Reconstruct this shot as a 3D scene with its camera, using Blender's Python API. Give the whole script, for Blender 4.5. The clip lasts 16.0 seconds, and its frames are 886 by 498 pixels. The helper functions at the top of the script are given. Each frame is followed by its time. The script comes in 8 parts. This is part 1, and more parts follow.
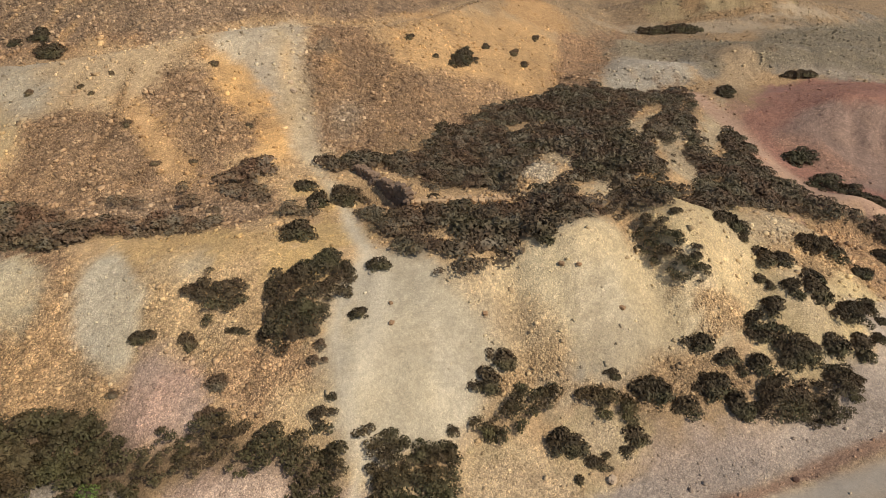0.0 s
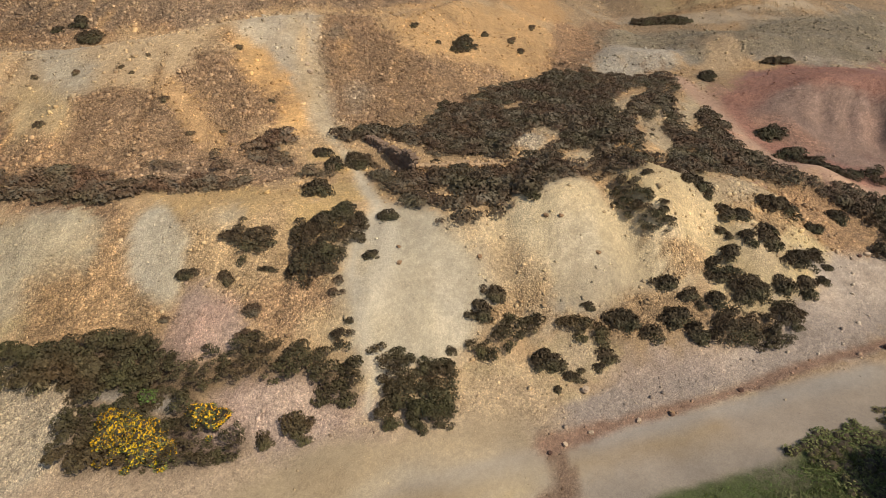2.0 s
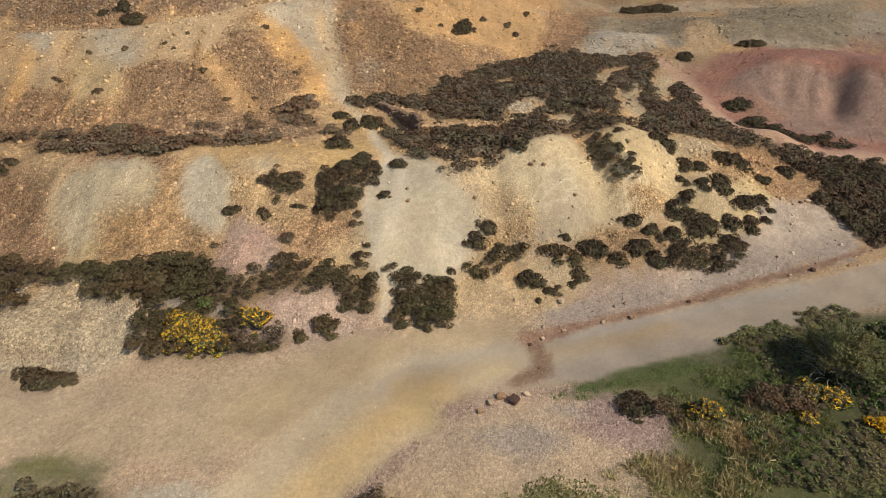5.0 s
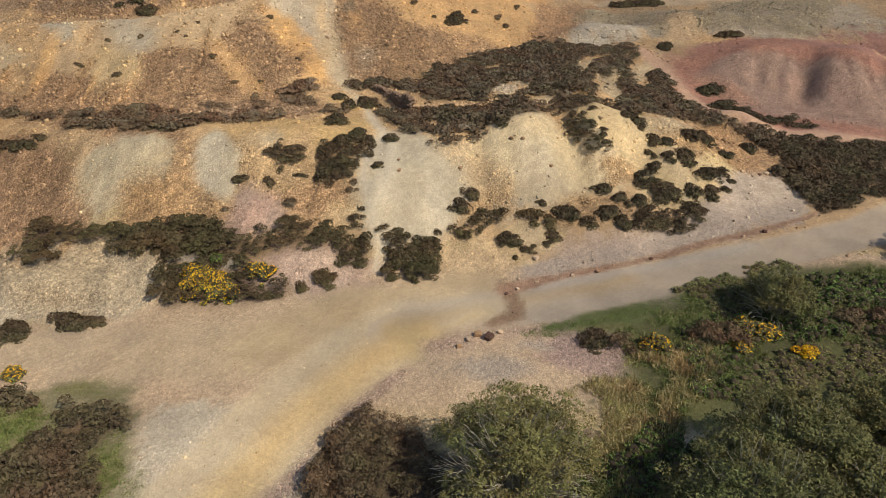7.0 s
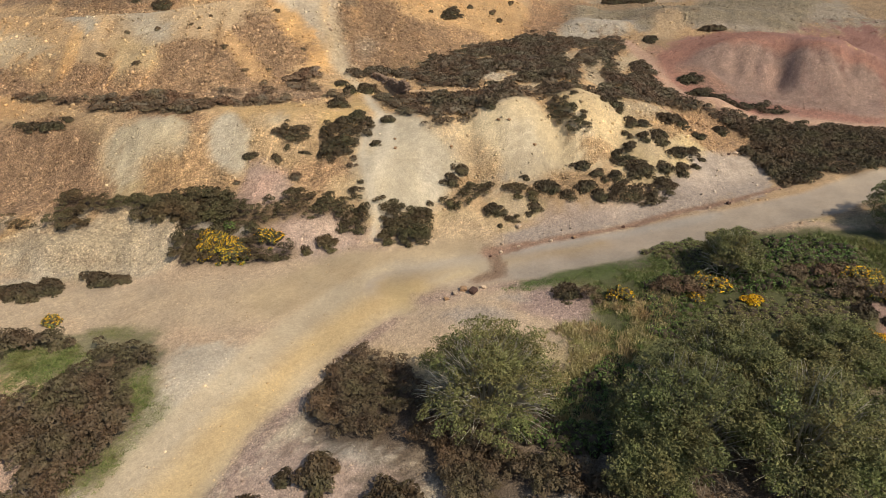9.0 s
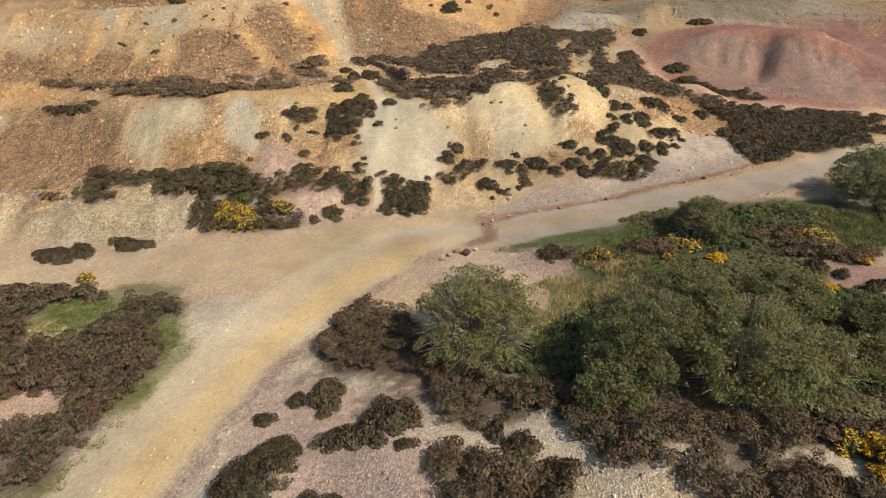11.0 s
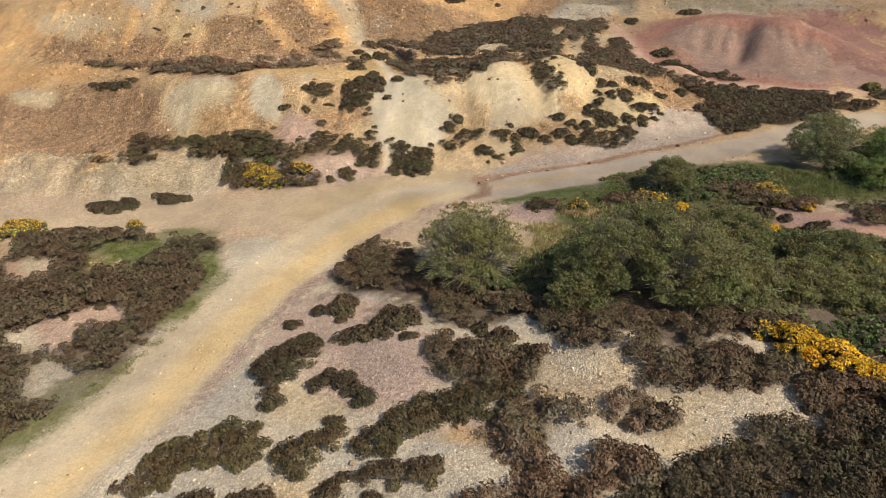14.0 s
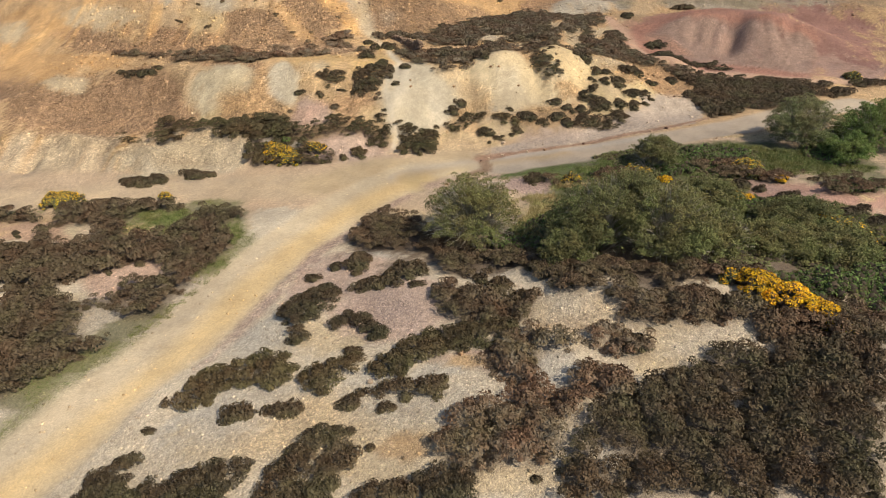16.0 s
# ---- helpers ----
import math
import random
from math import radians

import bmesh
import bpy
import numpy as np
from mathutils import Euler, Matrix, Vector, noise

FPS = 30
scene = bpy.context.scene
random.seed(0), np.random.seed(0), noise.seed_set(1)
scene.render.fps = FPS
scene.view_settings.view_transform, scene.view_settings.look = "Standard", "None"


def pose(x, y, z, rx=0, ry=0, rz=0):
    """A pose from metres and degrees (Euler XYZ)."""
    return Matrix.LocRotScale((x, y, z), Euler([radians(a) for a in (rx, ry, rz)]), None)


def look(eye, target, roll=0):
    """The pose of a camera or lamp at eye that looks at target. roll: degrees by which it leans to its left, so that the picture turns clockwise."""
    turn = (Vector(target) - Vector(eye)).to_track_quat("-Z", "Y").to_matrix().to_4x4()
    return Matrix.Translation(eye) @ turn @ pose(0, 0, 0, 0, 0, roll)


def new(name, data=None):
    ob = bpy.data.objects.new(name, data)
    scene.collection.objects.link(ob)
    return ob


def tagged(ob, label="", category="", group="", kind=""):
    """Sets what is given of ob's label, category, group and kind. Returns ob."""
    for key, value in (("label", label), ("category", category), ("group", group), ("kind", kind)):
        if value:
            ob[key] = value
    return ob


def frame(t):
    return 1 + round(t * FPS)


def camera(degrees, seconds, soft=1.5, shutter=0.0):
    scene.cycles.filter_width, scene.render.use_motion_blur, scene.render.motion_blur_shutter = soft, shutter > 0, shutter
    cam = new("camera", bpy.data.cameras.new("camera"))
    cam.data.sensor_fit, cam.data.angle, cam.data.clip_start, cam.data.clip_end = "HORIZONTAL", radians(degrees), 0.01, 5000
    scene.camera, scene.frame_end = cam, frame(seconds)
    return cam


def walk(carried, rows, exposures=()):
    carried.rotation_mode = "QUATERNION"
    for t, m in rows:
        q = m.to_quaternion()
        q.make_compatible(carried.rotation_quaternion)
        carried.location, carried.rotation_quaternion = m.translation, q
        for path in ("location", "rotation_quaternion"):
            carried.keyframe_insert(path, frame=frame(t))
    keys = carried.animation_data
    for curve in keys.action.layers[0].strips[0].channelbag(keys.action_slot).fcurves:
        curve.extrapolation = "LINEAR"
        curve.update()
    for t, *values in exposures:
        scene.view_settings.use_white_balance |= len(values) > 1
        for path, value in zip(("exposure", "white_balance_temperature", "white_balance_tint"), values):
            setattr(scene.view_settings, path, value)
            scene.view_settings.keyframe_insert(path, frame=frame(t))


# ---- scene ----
cam = camera(70.6, 16.0, soft=0.65)
PATH = [
    (0, (0.000, -0.001, 19.000), (0.001, 17.427, 9.188), 0.00),
    (0.5, (0.071, -1.352, 19.070), (0.038, 16.050, 9.214), -0.04),
    (1, (0.135, -2.639, 19.089), (0.070, 14.756, 9.220), -0.08),
    (1.5, (0.180, -3.917, 19.137), (0.092, 13.473, 9.259), -0.13),
    (2, (0.185, -5.154, 19.180), (0.059, 12.234, 9.298), -0.18),
    (2.5, (0.153, -6.373, 19.263), (0.008, 11.001, 9.359), -0.21),
    (3, (0.112, -7.551, 19.301), (-0.049, 9.815, 9.381), -0.21),
    (3.5, (0.112, -8.693, 19.345), (-0.072, 8.664, 9.411), -0.22),
    (4, (0.121, -9.968, 19.375), (-0.063, 7.379, 9.422), -0.21),
    (6.5, (0.976, -15.765, 19.329), (0.722, 1.562, 9.343), -0.37),
    (7, (1.328, -16.995, 19.337), (1.041, 0.334, 9.356), -0.42),
    (7.5, (1.614, -18.076, 19.363), (1.295, -0.747, 9.382), -0.45),
    (8, (1.867, -19.275, 19.419), (1.508, -1.942, 9.446), -0.53),
    (8.5, (2.088, -20.358, 19.425), (1.691, -3.018, 9.466), -0.57),
    (9, (2.280, -21.560, 19.400), (1.856, -4.215, 9.453), -0.60),
    (11.5, (2.889, -27.109, 19.218), (2.334, -9.745, 9.310), -0.76),
    (12, (2.939, -28.255, 19.176), (2.340, -10.895, 9.263), -0.78),
    (12.5, (3.063, -29.295, 19.169), (2.415, -11.937, 9.255), -0.81),
    (13, (3.205, -30.501, 19.171), (2.511, -13.144, 9.258), -0.84),
    (13.5, (3.396, -31.628, 19.149), (2.642, -14.270, 9.243), -0.86),
    (14, (3.667, -32.903, 19.105), (2.863, -15.543, 9.206), -0.91),
    (14.5, (3.841, -33.999, 19.095), (2.976, -16.636, 9.208), -0.95),
    (15, (3.933, -35.241, 19.097), (3.039, -17.880, 9.208), -0.97),
    (15.5, (3.905, -36.359, 19.100), (2.990, -18.990, 9.227), -0.97),
    (16, (3.777, -37.653, 19.013), (2.863, -20.284, 9.141), -0.95),
]
walk(cam, [(t, look(eye, target, roll)) for t, eye, target, roll in PATH],
     exposures=[(0, -0.25), (4, -0.23), (6.5, -0.23), (7.5, -0.14), (9, -0.08), (12, 0.03), (14, 0.05), (16, 0.1)])

# Light: a high clear sky and the sun from the right
world = bpy.data.worlds.new("sky")
scene.world = world
world.use_nodes = True
SUN_TURN, SUN_UP = 124.0, 48.0  # degrees clockwise from +y, degrees above the horizon
sky = world.node_tree.nodes.new("ShaderNodeTexSky")
sky.sky_type, sky.sun_disc = "NISHITA", False
sky.sun_elevation, sky.sun_rotation = radians(SUN_UP), radians(SUN_TURN)
back = world.node_tree.nodes["Background"]
back.inputs["Strength"].default_value = 0.125
world.node_tree.links.new(sky.outputs[0], back.inputs["Color"])
sun = new("sun", bpy.data.lights.new("sun", "SUN"))
sun.data.energy, sun.data.angle, sun.data.color = 4.3, radians(0.53), (1.0, 0.91, 0.765)
sun.matrix_world = look((0, 0, 60), (-60 * math.sin(radians(SUN_TURN)), -60 * math.cos(radians(SUN_TURN)), 60 - 60 * math.tan(radians(SUN_UP))))
scene.view_settings.exposure = 0.0

# ---- materials ----

def shader(name, rough=0.9):
    m = bpy.data.materials.new(name)
    m.use_nodes = True
    t = m.node_tree
    b = t.nodes["Principled BSDF"]
    b.inputs["Roughness"].default_value = rough
    b.inputs["Specular IOR Level"].default_value = 0.2
    return m, t, b


def node(t, kind, **values):
    n = t.nodes.new(kind)
    for k, v in values.items():
        n.inputs[k.replace("_", " ")].default_value = v
    return n


def ramp(t, source, stops):
    n = t.nodes.new("ShaderNodeValToRGB")
    e = n.color_ramp.elements
    while len(e) < len(stops):
        e.new(0.5)
    for i, (p, c) in enumerate(stops):
        e[i].position, e[i].color = p, (*c, 1) if len(c) == 3 else (c[0], c[0], c[0], 1)
    t.links.new(source, n.inputs[0])
    return n.outputs[0]


def mix(t, kind, fac, a, b):
    n = t.nodes.new("ShaderNodeMix")
    n.data_type, n.blend_type = "RGBA", kind
    for socket, v in ((n.inputs[0], fac), (n.inputs[6], a), (n.inputs[7], b)):
        if isinstance(v, (int, float)):
            socket.default_value = v if socket == n.inputs[0] else (v, v, v, 1)
        elif isinstance(v, tuple):
            socket.default_value = (*v, 1)
        else:
            t.links.new(v, socket)
    return n.outputs[2]


def maths(t, op, a, b):
    n = t.nodes.new("ShaderNodeMath")
    n.operation = op
    for socket, v in ((n.inputs[0], a), (n.inputs[1], b)):
        if isinstance(v, (int, float)):
            socket.default_value = v
        else:
            t.links.new(v, socket)
    return n.outputs[0]


def ground_material():
    """Mine spoil: soil colour and coarseness by place, with grit, pebbles and stains."""
    m, t, b = shader("mine_spoil", 0.95)
    soil = t.nodes.new("ShaderNodeAttribute")
    soil.attribute_name = "soil"
    coarse = t.nodes.new("ShaderNodeAttribute")
    coarse.attribute_name = "coarse"
    where = t.nodes.new("ShaderNodeTexCoord").outputs["Object"]

    def tex(kind, **v):
        n = node(t, kind, **v)
        t.links.new(where, n.inputs["Vector"])
        return n

    wide = tex("ShaderNodeTexNoise", Scale=0.5, Detail=6.0, Roughness=0.6)
    fine = tex("ShaderNodeTexNoise", Scale=5.0, Detail=5.0, Roughness=0.7)
    grit = tex("ShaderNodeTexNoise", Scale=26.0, Detail=3.0, Roughness=0.7)
    stones = tex("ShaderNodeTexVoronoi", Scale=10.5)
    small = tex("ShaderNodeTexVoronoi", Scale=23.0)
    specks = tex("ShaderNodeTexVoronoi", Scale=42.0)
    c = mix(t, "MULTIPLY", 1.0, soil.outputs["Color"], ramp(t, wide.outputs[0], [(0.3, (0.9, 0.88, 0.86)), (0.55, (1.0, 1.0, 1.0)), (0.75, (1.08, 1.06, 1.02))]))
    varied = maths(t, "MINIMUM", maths(t, "ADD", maths(t, "MULTIPLY", coarse.outputs["Fac"], 1.4), 0.2), 1.0)
    c = mix(t, "MULTIPLY", varied, c, ramp(t, fine.outputs[0], [(0.3, (0.68,)), (0.5, (1.0,)), (0.7, (1.24,))]))
    c = mix(t, "MULTIPLY", varied, c, ramp(t, grit.outputs[0], [(0.32, (0.66,)), (0.5, (1.0,)), (0.68, (1.32,))]))
    # pebbles and rubble, each of its own tone
    tone = ramp(t, stones.outputs["Color"], [(0.1, (0.5, 0.45, 0.41)), (0.5, (0.94, 0.9, 0.85)), (0.9, (1.5, 1.44, 1.28))])
    tone2 = ramp(t, small.outputs["Color"], [(0.1, (0.6, 0.58, 0.56)), (0.5, (0.97, 0.96, 0.95)), (0.92, (1.4, 1.38, 1.34))])
    c = mix(t, "MULTIPLY", maths(t, "MINIMUM", maths(t, "ADD", maths(t, "MULTIPLY", coarse.outputs["Fac"], 1.3), 0.1), 1.0), c, tone2)
    c = mix(t, "MULTIPLY", coarse.outputs["Fac"], c, tone)
    c = mix(t, "MULTIPLY", maths(t, "MINIMUM", maths(t, "ADD", maths(t, "MULTIPLY", coarse.outputs["Fac"], 2.0), 0.15), 0.85), c, ramp(t, specks.outputs["Color"], [(0.12, (0.5, 0.48, 0.46)), (0.4, (0.95, 0.94, 0.93)), (0.75, (1.1, 1.09, 1.07)), (0.93, (1.7, 1.68, 1.6))]))
    t.links.new(c, b.inputs["Base Color"])
    edge = ramp(t, stones.outputs["Distance"], [(0.0, (1.0,)), (0.75, (0.0,))])
    edge2 = ramp(t, small.outputs["Distance"], [(0.0, (1.0,)), (0.75, (0.0,))])
    h = maths(t, "MULTIPLY", edge, coarse.outputs["Fac"])
    h = maths(t, "ADD", h, maths(t, "MULTIPLY", edge2, maths(t, "ADD", maths(t, "MULTIPLY", coarse.outputs["Fac"], 0.3), 0.02)))
    h = maths(t, "ADD", h, maths(t, "MULTIPLY", fine.outputs[0], maths(t, "ADD", maths(t, "MULTIPLY", coarse.outputs["Fac"], 1.3), 0.1)))
    h = maths(t, "ADD", h, maths(t, "MULTIPLY", grit.outputs[0], maths(t, "ADD", maths(t, "MULTIPLY", coarse.outputs["Fac"], 0.5), 0.05)))
    bump = node(t, "ShaderNodeBump", Strength=0.9, Distance=0.085)
    t.links.new(h, bump.inputs["Height"])
    t.links.new(bump.outputs[0], b.inputs["Normal"])
    return m


def foliage(name, dark, light, rough=0.7, dry=None):
    """Leaves: two tones by clump and by leaf, with some dry ones."""
    m, t, b = shader(name, rough)
    isle = t.nodes.new("ShaderNodeNewGeometry").outputs["Random Per Island"]
    own = t.nodes.new("ShaderNodeObjectInfo").outputs["Random"]
    where = t.nodes.new("ShaderNodeTexCoord").outputs["Object"]
    n = node(t, "ShaderNodeTexNoise", Scale=0.9, Detail=5.0, Roughness=0.65)
    t.links.new(where, n.inputs["Vector"])
    c = mix(t, "MIX", isle, dark, light)
    c = mix(t, "MULTIPLY", 1.0, c, ramp(t, n.outputs[0], [(0.3, (0.65,)), (0.7, (1.35,))]))
    drift = node(t, "ShaderNodeTexNoise", Scale=0.45, Detail=3.0, Roughness=0.6)
    clump = node(t, "ShaderNodeTexNoise", Scale=4.0, Detail=2.0, Roughness=0.6)
    t.links.new(where, drift.inputs["Vector"])
    t.links.new(where, clump.inputs["Vector"])
    c = mix(t, "MULTIPLY", 1.0, c, ramp(t, drift.outputs[0], [(0.35, (1.14, 0.97, 0.95)), (0.5, (1.0, 1.0, 1.0)), (0.65, (0.88, 1.0, 0.88))]))
    c = mix(t, "MULTIPLY", 1.0, c, ramp(t, clump.outputs[0], [(0.35, (0.8,)), (0.65, (1.25,))]))
    c = mix(t, "MULTIPLY", 1.0, c, ramp(t, own, [(0.0, (0.8, 0.8, 0.8)), (1.0, (1.2, 1.12, 1.1))]))
    if dry:
        k = ramp(t, n.outputs[0], [(0.52, (0.0,)), (0.66, (1.0,))])
        c = mix(t, "MIX", maths(t, "MULTIPLY", k, 0.8), c, dry)
    t.links.new(c, b.inputs["Base Color"])
    return m


def plain(name, colour, rough=0.9, scale=6.0, spread=0.3, bump=0.3):
    m, t, b = shader(name, rough)
    where = t.nodes.new("ShaderNodeTexCoord").outputs["Object"]
    own = t.nodes.new("ShaderNodeObjectInfo").outputs["Random"]
    isle = t.nodes.new("ShaderNodeNewGeometry").outputs["Random Per Island"]
    n = node(t, "ShaderNodeTexNoise", Scale=scale, Detail=5.0, Roughness=0.65)
    t.links.new(where, n.inputs["Vector"])
    c = mix(t, "MULTIPLY", 1.0, colour, ramp(t, n.outputs[0], [(0.25, (1 - spread,)), (0.75, (1 + spread,))]))
    c = mix(t, "MULTIPLY", 1.0, c, ramp(t, own, [(0.0, (0.75, 0.75, 0.75)), (1.0, (1.2, 1.15, 1.1))]))
    c = mix(t, "MULTIPLY", 1.0, c, ramp(t, isle, [(0.0, (0.6, 0.6, 0.6)), (1.0, (1.35, 1.3, 1.25))]))
    t.links.new(c, b.inputs["Base Color"])
    k = node(t, "ShaderNodeBump", Strength=bump, Distance=0.03)
    t.links.new(n.outputs[0], k.inputs["Height"])
    t.links.new(k.outputs[0], b.inputs["Normal"])
    return m


SPOIL = ground_material()
HEATHER = foliage("heather", (0.061, 0.047, 0.026), (0.102, 0.078, 0.041))

# ---- the ground ----
X0, X1, Y0, Y1, CELL = -58.0, 72.0, -40.0, 132.0, 0.3
# Break lines of the ground from front to back: x, y, z
near_line = [(-60, -40, -1.9), (-15, -40, -1.6), (-5, -40, -0.6), (20, -40, -0.3), (80, -40, 0.0)]
heath_line = [(-60, -9, -2.2), (-14, -9, -2.2), (-9, -9, -2.0), (-4, -8, -1.4), (1, -8, -0.7), (5, -8, -0.3), (12, -8, 0.1), (30, -8, 0.4), (80, -8, 0.4)]
track_line = [(-60, 3, -2.1), (-20, 3, -1.9), (-12, 3, -1.7), (-5, 2, -2.0), (2, 4, -1.7), (8, 6, -1.1), (15, 8, -0.5), (26, 8, 0.2), (80, 14, 0.2)]
foot_line = [(-60, 13, -1.8), (-33, 12.5, -1.8), (-23, 11.4, -1.9), (-14, 12.6, -1.5), (-6, 15, -1.2), (0, 17, -0.9), (6, 17, -0.9), (14, 18, -0.9), (20, 20, -0.4), (26, 25, 0.1), (34, 29.5, 0.4), (80, 36, 0.2)]
ledge_line = [(-60, 17, -0.4), (-35, 17.4, 0.3), (-26, 16.6, 0.2), (-18, 16.6, 0.5), (-12, 17.2, 0.6), (-6, 17.2, 0.5), (0, 18.7, 0.1), (6, 19.4, 0.3), (14, 20.6, 0.2), (20, 23, 0.5), (26, 27, 0.5), (34, 30.6, 0.6), (80, 37, 0.3)]
crest_line = [(-60, 32, 3.2), (-37, 28.5, 3.7), (-30, 26.3, 3.9), (-22, 25.2, 4.3), (-15, 25, 4.7), (-9.5, 25, 4.8), (-5, 25.3, 4.5), (-2, 25.2, 4.1), (2, 25.6, 4.4), (6, 27, 4.95), (8, 27.8, 4.8), (12, 28.8, 5.2), (16, 30, 3.7), (20, 31.5, 3.2), (24.7, 33.2, 1.8), (30, 34.5, 0.9), (80, 40, 0.4)]
bench_line = [(-60, 36, 4.3), (-37, 31.5, 4.6), (-26.4, 30.2, 4.9), (-19.2, 29.8, 5.1), (-13, 31, 5.15), (-9.8, 32.2, 5.15), (-8.1, 33.9, 5.15), (-7, 36.2, 5.1), (-3.3, 38.2, 5.0), (-0.6, 41.3, 4.9), (3.1, 48.1, 4.6), (8.8, 55.5, 4.3), (12.4, 61.5, 4.2), (18.8, 73, 4.0), (23, 66, 3.2), (30, 60, 2.7), (80, 58, 1.0)]
ridge_line = [(-60, 48, 8.5), (-37, 40.5, 9.3), (-30.2, 39.7, 9.7), (-26.8, 40.4, 9.7), (-23, 40.9, 10.2), (-19.1, 41.4, 10.7), (-16, 44.3, 11.1), (-14.3, 45.9, 11.1), (-12.4, 46.9, 11.1), (-8.7, 50.7, 10.4), (-5.3, 54.3, 9.7), (-1.4, 59.6, 9.6), (0.8, 63.4, 9.7), (4.7, 71.9, 9.8), (12.2, 79.8, 8.2), (15.1, 79.1, 7.0), (17.8, 77.6, 5.5), (20.5, 78, 4.4), (24, 80, 3.4), (40, 82, 4.0), (80, 84, 2.0)]
dip_line = [(-60, 51, 7.6), (-37, 43.5, 8.3), (-30, 42.7, 8.7), (-23, 44, 9.2), (-19, 44.5, 9.7), (-16, 47.3, 10.0), (-12.4, 50, 9.9), (-8.7, 54, 9.2), (-5.3, 57.5, 8.6), (-1.4, 63, 8.5), (0.8, 67, 8.6), (4.7, 75.5, 8.7), (12.2, 84, 7.2), (17.8, 84, 4.8), (24, 92, 3.0), (40, 87, 3.6), (80, 88, 2.0)]
back_line = [(-60, 62, 12.5), (-25, 54, 13.6), (-13, 61, 13.8), (0, 80, 12.2), (12, 100, 8.5), (24, 106, 3.6), (80, 106, 3.0)]
far_line = [(-60, 150, 16.0), (0, 150, 13.0), (40, 150, 9.0), (80, 150, 8.0)]
LINES = (near_line, heath_line, track_line, foot_line, ledge_line, crest_line, bench_line, ridge_line, dip_line, back_line, far_line)
nx, ny = int((X1 - X0) / CELL) + 1, int((Y1 - Y0) / CELL) + 1
gx, gy = np.linspace(X0, X1, nx), np.linspace(Y0, Y1, ny)
GX, GY = np.meshgrid(gx, gy, indexing="ij")


def blurred(a, metres):
    """A soft copy of a grid."""
    n = max(1, int(round(metres / CELL)))
    k = np.exp(-0.5 * (np.arange(-3 * n, 3 * n + 1) / n) ** 2)
    k /= k.sum()
    for axis in (0, 1):
        a = np.moveaxis(a, axis, 0)
        wide = np.concatenate([np.repeat(a[:1], 3 * n, 0), a, np.repeat(a[-1:], 3 * n, 0)])
        a = sum(w * wide[i:i + len(a)] for i, w in enumerate(k))
        a = np.moveaxis(a, 0, axis)
    return a


def lined(x):
    ys, zs = [], []
    for line in LINES:
        lx, ly, lz = zip(*line)
        ys.append(np.interp(x, lx, ly))
        zs.append(np.interp(x, lx, lz))
    return ys, zs


HEIGHT = np.array([np.interp(gy, *lined(x)) for x in gx])
HEIGHT = blurred(HEIGHT, 0.6)


def oval(cx, cy, rx, ry, turn=0.0):
    """Distance from a centre in radii of a turned ellipse, over the grid."""
    c, s = math.cos(radians(turn)), math.sin(radians(turn))
    dx, dy = GX - cx, GY - cy
    return np.hypot((c * dx + s * dy) / rx, (c * dy - s * dx) / ry)


def mound(cx, cy, rx, ry, rise, turn=0.0, sharp=2.0):
    HEIGHT[:] += rise * np.exp(-oval(cx, cy, rx, ry, turn) ** sharp)


def height(x, y):
    """The ground's height at a place."""
    u, v = min(max((x - X0) / CELL, 0), nx - 1.001), min(max((y - Y0) / CELL, 0), ny - 1.001)
    i, j = int(u), int(v)
    a, b = u - i, v - j
    h = HEIGHT
    return float(h[i, j] * (1 - a) * (1 - b) + h[i + 1, j] * a * (1 - b) + h[i, j + 1] * (1 - a) * b + h[i + 1, j + 1] * a * b)


# The red tip, with a hollow in its face
mound(37.5, 50.5, 9.5, 7.5, 2.3, 10, 3.0)
mound(34.5, 45.5, 3.6, 4.0, -0.8)
mound(43.5, 45.5, 4.5, 4.5, 0.9)
mound(36.6, 46.0, 4.0, 1.1, -0.85, 65)
mound(40.8, 45.6, 2.4, 3.4, 0.6, -25)
mound(32.4, 49.5, 3.0, 2.0, 0.7, 20)
mound(31.9, 46.6, 3.0, 0.7, -0.5, 65)
mound(34.2, 46.6, 3.0, 0.6, -0.4, 65)
mound(43.2, 45.2, 3.0, 0.7, -0.5, 62)
# Spurs and swells of the tips
mound(-3.2, 19.6, 2.6, 2.2, 0.9)
mound(16.8, 25.0, 2.4, 2.6, 1.0)
mound(11.8, 23.6, 2.2, 2.6, -0.7)
mound(38.0, 66.5, 13.0, 6.5, 2.4, -8)
mound(25.5, 55.0, 5.0, 5.0, 0.9)
mound(16.5, 44.5, 4.5, 3.0, 1.0)
mound(25.8, 35.2, 2.5, 2.0, 1.0)
mound(13.0, 32.6, 3.0, 1.6, -1.2)
mound(-23.5, 32.0, 3.0, 4.0, 1.1)
mound(-31.0, 20.5, 5.0, 3.0, -0.7)
mound(-16.0, 21.3, 2.0, 2.2, -0.5)
mound(-10.5, 21.3, 1.8, 2.0, -0.5)
mound(19.5, 70.0, 4.5, 4.5, 1.3)
mound(29.0, 68.5, 4.0, 4.0, 0.8)
mound(50.0, 76.0, 12.0, 6.0, 2.0, -12)
mound(45.0, 96.0, 20.0, 7.0, 3.0)
mound(-2.6, 32.8, 2.6, 1.3, 0.6)
